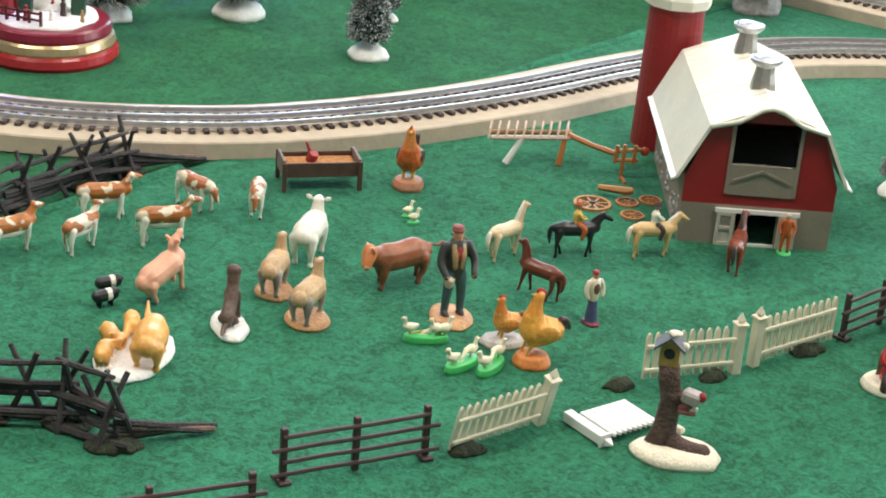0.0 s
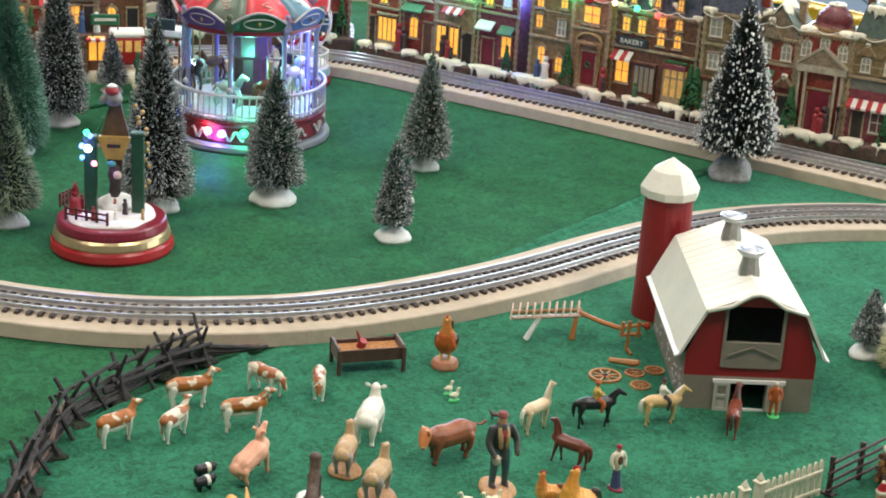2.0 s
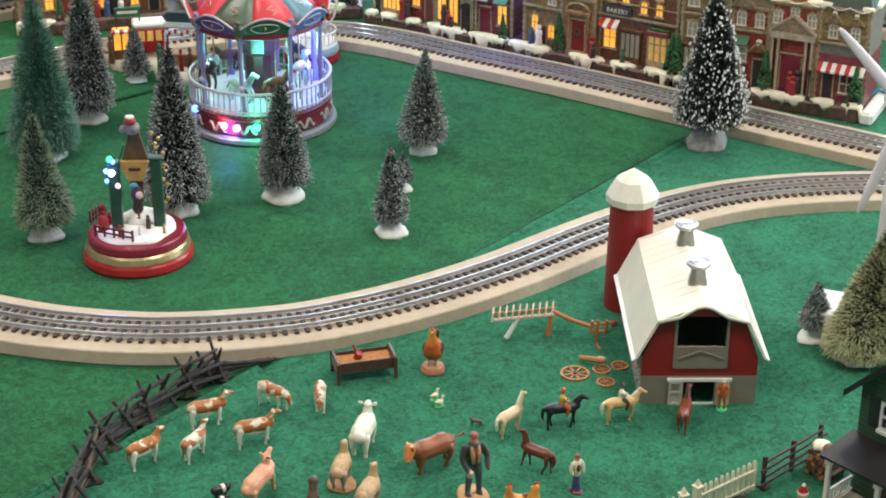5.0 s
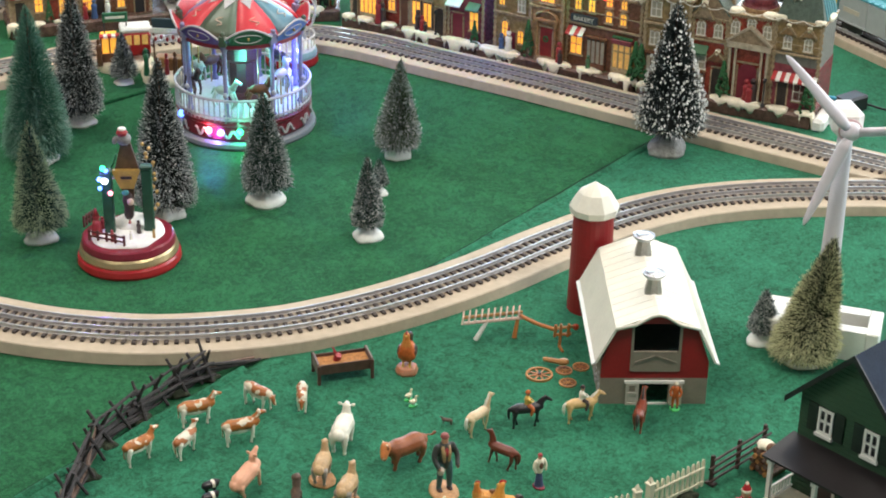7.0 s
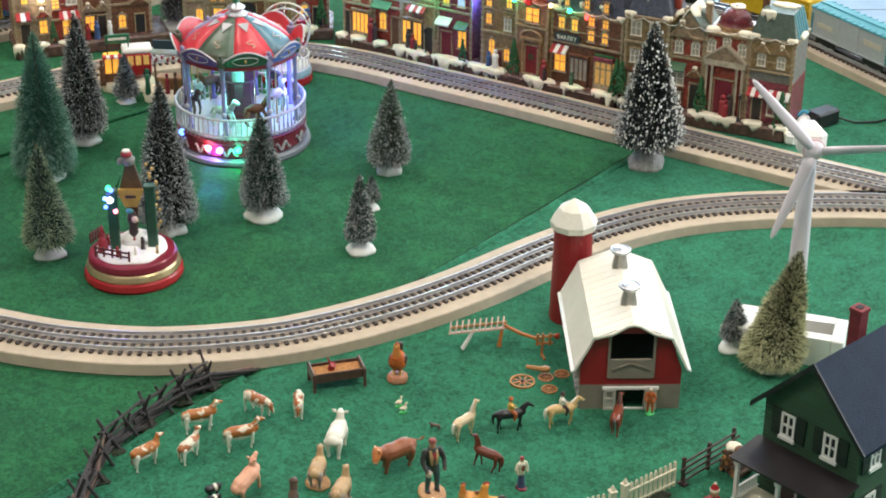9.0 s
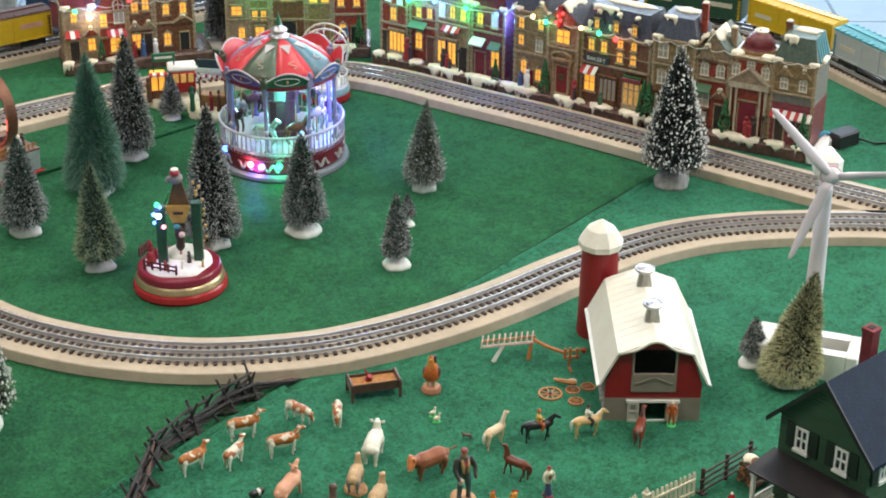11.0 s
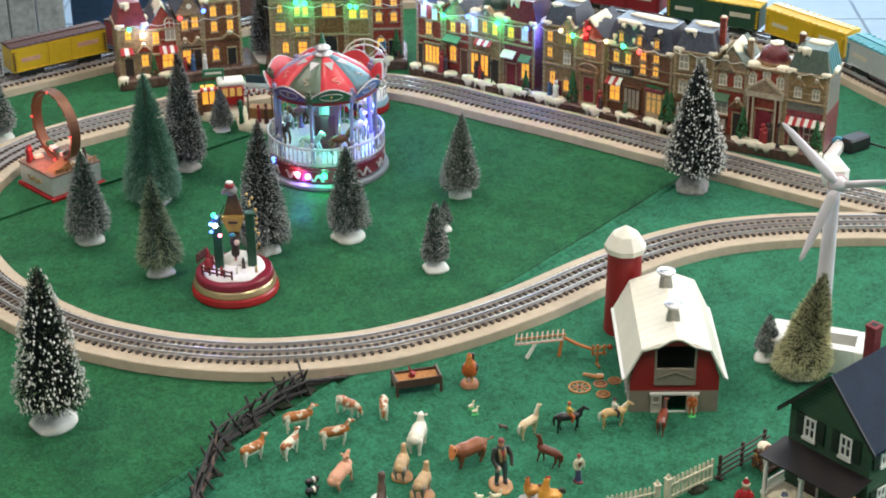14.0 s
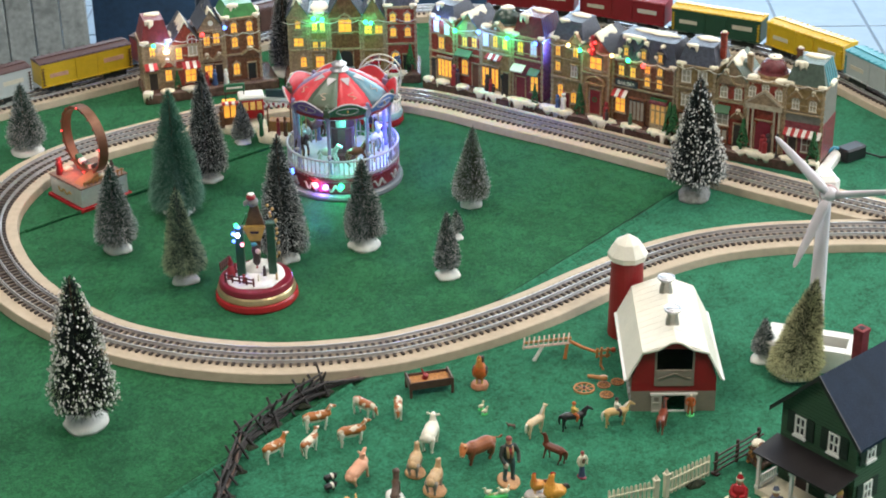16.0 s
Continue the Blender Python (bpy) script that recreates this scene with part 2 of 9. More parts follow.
def lathe(bm, prof, seg=32, wob=0.0, m=None, slot=0, seed=0.0, squash=1.0):
    """A turned shape from (radius, height) rows; wob: unevenness of the outline."""
    rings, made = [], []
    for r, z in prof:
        ring = []
        for k in range(seg):
            a = 6.2831853 * k / seg
            f = 1 + wob * noise.noise(Vector((math.cos(a) * 1.7 + seed, math.sin(a) * 1.7, seed * 3 + z * 30)))
            ring.append(bm.verts.new((r * f * math.cos(a), r * f * math.sin(a) * squash, z)))
        rings.append(ring)
        made += ring
    for a, b in zip(rings, rings[1:]):
        for k in range(seg):
            bm.faces.new((a[k], a[(k + 1) % seg], b[(k + 1) % seg], b[k])).material_index = slot
    for ring in (rings[0], rings[-1]):
        bm.faces.new(ring).material_index = slot
    if m:
        bmesh.ops.transform(bm, matrix=m, verts=made)
    return made


def prism(bm, poly, y0, y1, m=None, slot=0):
    """A polygon in x and z, drawn out from y0 to y1."""
    a = [bm.verts.new((x, y0, z)) for x, z in poly]
    b = [bm.verts.new((x, y1, z)) for x, z in poly]
    fs = [bm.faces.new(a), bm.faces.new(b[::-1])]
    n = len(poly)
    fs += [bm.faces.new((a[i], b[i], b[(i + 1) % n], a[(i + 1) % n])) for i in range(n)]
    for f in fs:
        f.material_index = slot
    if m:
        bmesh.ops.transform(bm, matrix=m, verts=a + b)
    return a + b


def slab(bm, poly, z0, z1, slot=0):
    """A polygon in x and y with thickness."""
    a = [bm.verts.new((x, y, z0)) for x, y in poly]
    b = [bm.verts.new((x, y, z1)) for x, y in poly]
    n = len(poly)
    for f in [bm.faces.new(a[::-1]), bm.faces.new(b)] + [bm.faces.new((a[i], a[(i + 1) % n], b[(i + 1) % n], b[i])) for i in range(n)]:
        f.material_index = slot
    return a + b


def spline(ctrl, step):
    """Even steps along a smooth line through control points: (place, way) pairs."""
    c = [Vector((x, y, 0)) for x, y in ctrl]
    c = [2 * c[0] - c[1], *c, 2 * c[-1] - c[-2]]
    fine = []
    for p0, p1, p2, p3 in zip(c, c[1:], c[2:], c[3:]):
        for k in range(40):
            u = k / 40
            fine.append(0.5 * (2 * p1 + (p2 - p0) * u + (2 * p0 - 5 * p1 + 4 * p2 - p3) * u * u + (3 * p1 - p0 - 3 * p2 + p3) * u**3))
    fine.append(c[-2])
    out, left = [], 0.0
    for a, b in zip(fine, fine[1:]):
        d = (b - a).length
        while left <= d and d > 0:
            out.append((a + (b - a) * (left / d), (b - a).normalized()))
            left += step
        left -= d
    return out


def sweep(bm, line, prof):
    """A closed profile of (offset to the left, height) carried along a line."""
    rings = []
    for p, w in line:
        side = Vector((-w.y, w.x, 0))
        rings.append([bm.verts.new(p + side * o + Vector((0, 0, z))) for o, z in prof])
    n = len(prof)
    for a, b in zip(rings, rings[1:]):
        for k in range(n):
            bm.faces.new((a[k], a[(k + 1) % n], b[(k + 1) % n], b[k]))
    bm.faces.new(rings[0])
    bm.faces.new(rings[-1])


def at(x, y, z=0.0, rz=0.0):
    return pose(x, y, z, 0, 0, rz)


def fuse(bm, fine=78, rounds=4):
    """Melts overlapping shapes into one skin; each face keeps the material of the shape it came from."""
    old = BVHTree.FromBMesh(bm)
    bm.faces.ensure_lookup_table()
    slots = [f.material_index for f in bm.faces]
    me = bpy.data.meshes.new("raw")
    bm.to_mesh(me)
    bm.free()
    ob = new("raw", me)
    rm = ob.modifiers.new("skin", "REMESH")
    rm.mode, rm.voxel_size = "VOXEL", max(ob.dimensions) / fine
    sm = ob.modifiers.new("soft", "SMOOTH")
    sm.factor, sm.iterations = 0.5, rounds
    done = bpy.data.meshes.new_from_object(ob.evaluated_get(bpy.context.evaluated_depsgraph_get()))
    bpy.data.objects.remove(ob)
    out = B()
    out.from_mesh(done)
    bpy.data.meshes.remove(done)
    for f in out.faces:
        _, _, i, _ = old.find_nearest(f.calc_center_median())
        f.material_index = slots[i] if i is not None else 0
    return out


# ---- the hall ----
FLOOR_Z = -0.78
bm = B()
box(bm, -6, 6, -5, 7, FLOOR_Z - 0.1, FLOOR_Z - 0.004)
floor = tagged(part("floor", bm, GROUT), "pale grey tiled hall floor with dark joints", "floor", kind="structure")
bm = B()
box(bm, -6, 6, -5, 7, 2.2, 2.3)
tagged(part("ceiling", bm, WALL), "plain white hall ceiling", "ceiling", kind="structure")
for nm, q in (("wall_west", (-6.15, -6, -5, 7)), ("wall_south", (-6, 6, -5.15, -5)), ("wall_north", (-6, 6, 7, 7.15)), ("wall_east", (6, 6.15, -5, 7))):
    bm = B()
    if nm in ("wall_west", "wall_south"):
        box(bm, *q, FLOOR_Z - 0.1, 2.3)
    else:
        box(bm, *q, FLOOR_Z - 0.1, -0.45)
        box(bm, *q, 1.9, 2.3)
    tagged(part(nm, bm, WALL), "plain painted hall wall", "wall", kind="structure")
TABLE = [(-1.2970, -0.9792), (1.0240, -1.0397), (0.9042, 0.2038), (0.7357, 0.5554), (0.6640, 0.6843), (0.5612, 0.7871), (0.3314, 0.9204), (0.1771, 0.9830), (-0.0176, 1.0247), (-0.2150, 0.9879), (-0.3782, 0.8757), (-0.6279, 0.6760), (-0.8609, 0.4962), (-1.0935, 0.2169)]
bm = B()
slab(bm, TABLE, -0.03, -0.004)
tbl = thing("display_table", Matrix(), "large display table under green felt", "table")
part("tabletop", bm, PLY_EDGE, tbl)
for tx, ty in ((-1.0, -0.85), (0.85, -0.85), (-0.72, 0.50), (0.45, 0.68)):
    bm = B()
    box(bm, tx - 0.03, tx + 0.03, ty - 0.03, ty + 0.03, FLOOR_Z, -0.03, 0.004)
    part("leg", bm, BLACK, tbl)

# ---- felt sheets; the meadow sheet laps over the lawn sheet along a straight edge ----


def felt_sheet(name, poly, z, material, label, wavy=0.0):
    bm = B()
    slab(bm, poly, z - 0.003, z)
    bmesh.ops.subdivide_edges(bm, edges=[e for e in bm.edges if e.calc_length() > 0.2], cuts=24)
    for v in bm.verts:
        if wavy:
            v.co.x += wavy * noise.noise(v.co * 14)
            v.co.y += wavy * noise.noise(v.co * 14 + Vector((7, 3, 1)))
    return tagged(part(name, bm, material), label, "felt", kind="structure")


felt_sheet("ground", TABLE, 0.0, FELT_B, "dark green felt sheet covering the display table")
felt_sheet("meadow", [(-0.7082, -0.9885), (1.0180, -1.0335), (0.8995, 0.2039), (0.7267, 0.5557), (0.6405, 0.6380), (0.0624, -0.0644), (-0.0906, -0.2447), (-0.3181, -0.5141)], 0.0015, FELT_A,
           "turquoise green felt sheet under the farm animals", 0.003)
felt_sheet("meadow_west", [(-1.1853, -0.3840), (-0.5875, 0.1351), (-0.3044, 0.3878), (0.0347, 0.6876), (-0.0178, 1.0176), (-0.2069, 0.9804), (-0.3788, 0.8683), (-0.6288, 0.6681), (-0.8529, 0.4876), (-1.0839, 0.2166)], 0.0015, FELT_B,
           "dark green felt sheet lapped along the lawn edge", 0.003)


def felt_hem(a, b, z, material, label):
    """The curled cut edge of a sheet, from a to b."""
    n = 60
    line = [(Vector((a[0] + (b[0] - a[0]) * k / n, a[1] + (b[1] - a[1]) * k / n, 0)), Vector((b[0] - a[0], b[1] - a[1], 0)).normalized()) for k in range(n + 1)]
    bm = B()
    sweep(bm, line, [(-0.006, z - 0.002), (0.0015, z - 0.002), (0.0024, z + 0.0008), (0.0014, z + 0.0024), (-0.0006, z + 0.0026), (-0.003, z + 0.0012), (-0.006, z + 0.0002)])
    for v in bm.verts:
        q = noise.noise(v.co * 22)
        v.co.x += 0.0018 * q
        v.co.y -= 0.0014 * q
    tagged(part("felt_hem", bm, material, None, "", True), label, "felt", kind="structure")


felt_hem((-0.3204, -0.5173), (-0.1061, -0.2533), 0.0015, FELT_A, "curled edge of the turquoise felt sheet")
felt_hem((0.0684, -0.0559), (0.3318, 0.2671), 0.0015, FELT_A, "curled edge of the turquoise felt sheet")
felt_hem((-0.2668, 0.4224), (-0.5726, 0.1493), 0.0015, FELT_B, "curled edge of the dark green felt sheet")


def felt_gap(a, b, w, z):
    """The shade beside a felt sheet's edge, laid down as a thin dark strip."""
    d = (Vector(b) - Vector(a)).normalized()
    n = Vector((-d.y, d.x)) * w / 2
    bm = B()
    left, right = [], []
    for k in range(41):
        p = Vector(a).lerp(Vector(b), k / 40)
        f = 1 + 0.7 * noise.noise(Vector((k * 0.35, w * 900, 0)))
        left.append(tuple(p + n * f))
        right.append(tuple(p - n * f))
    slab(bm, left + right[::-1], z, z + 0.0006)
    tagged(part("felt_gap", bm, FELT_SHADE, None, ""), "dark strip for the shade along a felt edge", "felt", kind="structure")


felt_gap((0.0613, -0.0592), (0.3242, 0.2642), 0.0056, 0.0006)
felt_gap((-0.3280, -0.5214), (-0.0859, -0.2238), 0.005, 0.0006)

# ---- toy railway: plywood roadbed, three rails, many ties ----
LOOP = [(0.6954, 0.0881), (0.5710, 0.1027), (0.4848, 0.1024), (0.4102, 0.0954), (0.3366, 0.0764), (0.2638, 0.0386), (0.1882, -0.0194), (0.1143, -0.0832), (0.0424, -0.1345),
        (-0.0262, -0.1718), (-0.0919, -0.1957), (-0.1899, -0.2089), (-0.2749, -0.1995), (-0.3439, -0.1787), (-0.4117, -0.1462), (-0.4774, -0.0945), (-0.5362, -0.0311), (-0.5829, 0.0460),
        (-0.6151, 0.1304), (-0.6228, 0.2123), (-0.6035, 0.3040), (-0.5591, 0.3782), (-0.5032, 0.4260), (-0.4410, 0.4687), (-0.3546, 0.5259), (-0.2578, 0.5688), (-0.1660, 0.5911),
        (-0.0829, 0.5903), (-0.0097, 0.5598), (0.0810, 0.4998), (0.2127, 0.4150), (0.4017, 0.2834), (0.5733, 0.1687), (0.6548, 0.1240), (0.7718, 0.0905)]
OUTER = [(0.8155, 0.2504), (0.7263, 0.4409), (0.6524, 0.5788), (0.6063, 0.6587), (0.5192, 0.7542), (0.4199, 0.8118), (0.2856, 0.8888), (0.1514, 0.9477), (-0.0189, 0.9818), (-0.1918, 0.9437),
         (-0.3463, 0.8373), (-0.4410, 0.7579), (-0.5208, 0.6957), (-0.5849, 0.6493), (-0.6557, 0.6001), (-0.7016, 0.5665), (-0.8195, 0.4615), (-0.9137, 0.3270), (-0.9829, 0.1225)]
BOARD_Z, GAUGE = 0.0125, 0.0152


def railway(ctrl, name, label, part_ties, cuts, half=0.0390):
    trk = thing(name, Matrix(), label, "railway track")
    line = spline(ctrl, 0.008)
    marks = [0] + cuts + [len(line) - 1]
    for a, b in zip(marks, marks[1:]):
        bm = B()
        sweep(bm, line[a : b + 1], [(-half + 0.0005, 0.001), (half - 0.0005, 0.001), (half - 0.002, BOARD_Z - 0.001), (half - 0.003, BOARD_Z), (-half + 0.003, BOARD_Z), (-half + 0.002, BOARD_Z - 0.001)])
        tagged(part("track_board", bm, PLY), "pale plywood roadbed board under the toy track", "board", "track boards")
    z = BOARD_Z + 0.0020
    for o in (-GAUGE, 0.0, GAUGE):
        bm = B()
        web, head = 0.0005, 0.0010
        sweep(bm, line, [(o - 0.0014, z), (o + 0.0014, z), (o + 0.0014, z + 0.0007), (o + web, z + 0.0009), (o + web, z + 0.0027), (o + head, z + 0.0030), (o + head * 0.8, z + 0.0042),
                         (o - head * 0.8, z + 0.0042), (o - head, z + 0.0030), (o - web, z + 0.0027), (o - web, z + 0.0009), (o - 0.0014, z + 0.0007)])
        part("rail", bm, STEEL, trk, "bright steel rail")
    return trk, spline(ctrl, 0.0090), part_ties


loop, loop_ties, loop_n = railway(LOOP, "toy_railway_track", "three-rail toy train track with dark ties", 300, [62, 124, 191, 262])
outer, outer_ties, outer_n = railway(OUTER, "toy_railway_track", "outer three-rail toy train track behind the village", 0, [60, 130, 195], 0.034)


# ---- bottle-brush trees ----


TREE_W = 1.28


def brush_tree(x, y, h, r, crown, frost, n=1500, base_r=0.02, base_h=0.014, base=None, dots=0, lean=(0, 0), label="", seed=1, fill=0.4, taper=0.85, z0=0.0, spike=1.0, foot=0.0, size=1.0):
    rng = np.random.default_rng(seed)
    tr = thing("bottle_brush_tree", at(x, y, z0) @ Matrix.Scale(size, 4), label, "tree", "model trees")
    bm = B()
    lathe(bm, [(base_r * 0.97, 0.0), (base_r, base_h * 0.25), (base_r * 0.82, base_h * 0.6), (base_r * 0.45, base_h * 0.95), (base_r * 0.15, base_h * 1.1)], 26, 0.25, None, 0, seed * 1.3)
    part("base", bm, base or SNOW, tr, smooth=True)
    b0 = base_h * 0.9 + foot
    bm = B()
    tube(bm, [(0, 0, base_h * 0.6), (lean[0] * 0.4, lean[1] * 0.4, b0 + (h - b0) * 0.5), (lean[0], lean[1], h * 0.985)], [0.0022, 0.0018, 0.0008], 6)
    part("trunk", bm, BROWN, tr)

    def shape(u, a):
        bulge = (1 - u) ** taper * (0.86 + 0.14 * min(1, u * 9))
        wob = 1 + 0.13 * noise.noise(Vector((math.cos(a) * 1.6 + seed, math.sin(a) * 1.6, u * 5 + seed)))
        return r * TREE_W * bulge * wob + 0.001

    def tufts(count, w0, l0, l1, name, material, inner=0.35, tip=False):
        vs, fs = [], []
        for _ in range(count):
            u = 1 - math.sqrt(rng.random()) if not tip else 1 - math.sqrt(rng.random())
            a = rng.random() * 6.2832
            rad = shape(u, a)
            o = Vector((math.cos(a), math.sin(a), 0))
            c = Vector((lean[0] * u, lean[1] * u, b0 + u * (h - b0)))
            far = rad * (l0 + (l1 - l0) * rng.random())
            near = far * inner if not tip else max(far - 0.0036, far * 0.75)
            droop = (0.15 - 0.35 * (1 - u)) * far + rng.normal() * 0.0012
            p0, p1 = c + o * near, c + o * far + Vector((rng.normal() * 0.0013, rng.normal() * 0.0013, droop + 0.003))
            side = Vector((-o.y, o.x, 0)) * w0 * (0.7 + 0.6 * rng.random())
            lift = Vector((0, 0, w0 * 0.9))
            k = len(vs)
            vs += [p0 + side - lift, p0 - side - lift, p0 + lift * 1.3, p1]
            fs += [(k, k + 1, k + 3), (k + 1, k + 2, k + 3), (k + 2, k, k + 3)]
        me = bpy.data.meshes.new(name)
        me.from_pydata([tuple(v) for v in vs], [], fs)
        me.materials.append(material)
        ob = new(name, me)
        ob.parent = tr
        return ob

    tufts(int(n * 4.2), 0.00062 * spike, 0.60, 1.02, "crown", crown)
    if frost:
        tufts(int(n * fill * 5.6), 0.00036 * spike, 0.80, 1.05, "frosting", frost, tip=True)
    if dots:
        vs, fs = [], []
        for _ in range(dots):
            u = 1 - math.sqrt(rng.random())
            a = rng.random() * 6.2832
            rad = shape(u, a) * (0.86 + 0.16 * rng.random())
            c = Vector((lean[0] * u + math.cos(a) * rad, lean[1] * u + math.sin(a) * rad, b0 + u * (h - b0) + 0.001))
            s = (0.0006 + 0.0009 * rng.random()) * (1.0 if dots > 600 else 0.5)
            k = len(vs)
            vs += [c + Vector(d) * s for d in ((1, 0, 0), (-1, 0, 0), (0, 1, 0), (0, -1, 0), (0, 0, 1.9), (0, 0, -1.5))]
            fs += [(k + p, k + q, k + w) for p, q, w in ((0, 2, 4), (2, 1, 4), (1, 3, 4), (3, 0, 4), (2, 0, 5), (1, 2, 5), (3, 1, 5), (0, 3, 5))]
        me = bpy.data.meshes.new("snow_fleck")
        me.from_pydata([tuple(v) for v in vs], [], fs)
        me.materials.append(FROST_W)
        ob = tagged(new("snow_fleck", me), kind="stuff")
        ob.parent = tr
    return tr


L_FROST = "frosted grey-green bottle-brush tree on a round snow base"
brush_tree(-0.3958, -0.3278, 0.184, 0.0320, CONIFER_D, FROST_G, 1900, 0.0245, 0.019, dots=900, size=1.022, label="tall dark bottle-brush tree with white snow flecks, on a snow mound", seed=2, taper=0.66, fill=0.12, foot=0.010)
brush_tree(-0.6270, 0.4141, 0.118, 0.027, CONIFER, FROST, 1300, 0.026, dots=370, foot=0.005, size=0.922, label=L_FROST, seed=3, taper=0.74)
brush_tree(-0.4365, 0.0945, 0.128, 0.026, CONIFER, FROST, 1500, 0.019, dots=214, foot=0.005, size=0.970, label=L_FROST, seed=4, taper=0.74)
brush_tree(-0.3345, 0.0059, 0.132, 0.0245, CONIFER, FROST_G, 1700, 0.017, size=0.983, label="green-grey bottle-brush tree leaning on its snow base", seed=5, taper=0.80, lean=(-0.004, 0.006), fill=0.44, foot=0.006)
brush_tree(-0.3732, 0.2106, 0.190, 0.035, CONIFER_G, FROST_T, 2600, 0.024, size=0.953, label="tall plain green bottle-brush tree", seed=6, taper=0.72, spike=0.95, fill=0.42)
brush_tree(-0.3446, 0.3136, 0.180, 0.029, CONIFER_D, FROST, 1700, 0.020, dots=484, foot=0.005, size=0.937, label="tall dark bottle-brush tree with frosted tips", seed=7, taper=0.74)
brush_tree(-0.3102, 0.4400, 0.072, 0.016, CONIFER_D, FROST, 800, 0.013, 0.008, dots=228, foot=0.005, size=0.918, label="small frosted bottle-brush tree", seed=8)
brush_tree(-0.2135, 0.0652, 0.182, 0.030, CONIFER_D, FROST, 1900, 0.020, dots=542, foot=0.005, size=0.974, label="tall dark bottle-brush tree with frosted tips", seed=9, taper=0.74)
brush_tree(-0.1103, 0.0982, 0.130, 0.025, CONIFER, FROST, 1500, 0.0215, 0.017, dots=214, foot=0.005, size=0.969, label=L_FROST, seed=10, taper=0.72)
brush_tree(0.0002, 0.0135, 0.092, 0.0150, CONIFER, FROST, 1000, 0.0165, 0.012, dots=284, foot=0.005, size=0.982, label="small frosted bottle-brush tree on a snow base", seed=11, taper=0.75)
brush_tree(0.0106, 0.1198, 0.041, 0.0085, CONIFER, FROST, 500, 0.0095, 0.007, dots=142, foot=0.005, size=0.966, label="tiny frosted bottle-brush tree", seed=12)
brush_tree(0.0296, 0.2206, 0.124, 0.0245, CONIFER_O, FROST, 1500, 0.0155, 0.012, dots=300, foot=0.005, size=0.951, label="olive bottle-brush tree with pale tips", seed=13, taper=0.86, lean=(0.004, 0.0))
brush_tree(0.3391, 0.2343, 0.192, 0.0385, CONIFER_D, FROST, 2000, 0.0235, 0.026, dots=760, size=0.952, label="dark spruce model heavy with white snow, on a rocky base", seed=14, taper=0.78, fill=0.12, foot=0.012,
           base=mat("rock_base", (0.37, 0.35, 0.33), 0.8, var=0.3, scale=150, bump=0.9, bscale=300))
brush_tree(0.3690, -0.2040, 0.054, 0.0120, CONIFER, FROST, 700, 0.0145, 0.009, dots=200, foot=0.005, size=1.004, label="small frosted bottle-brush tree beside a white tray", seed=15, fill=0.7, z0=0.0015)
brush_tree(0.3991, -0.2353, 0.122, 0.027, mat("tree_moss", (0.030, 0.042, 0.018), 0.85, var=0.5, scale=60), FROST_Y, 2600, 0.020, 0.010, size=1.007, label="olive bottle-brush tree with creamy yellow tips", seed=16, taper=0.78, lean=(0.018, 0.0), fill=0.56, spike=0.95, z0=0.0015)
brush_tree(-0.2717, 0.7232, 0.165, 0.026, CONIFER_D, FROST, 1300, 0.033, 0.016, dots=370, foot=0.005, size=0.875, label="dark bottle-brush tree standing between village rows", seed=17, taper=0.5)


# ---- barn and silo ----


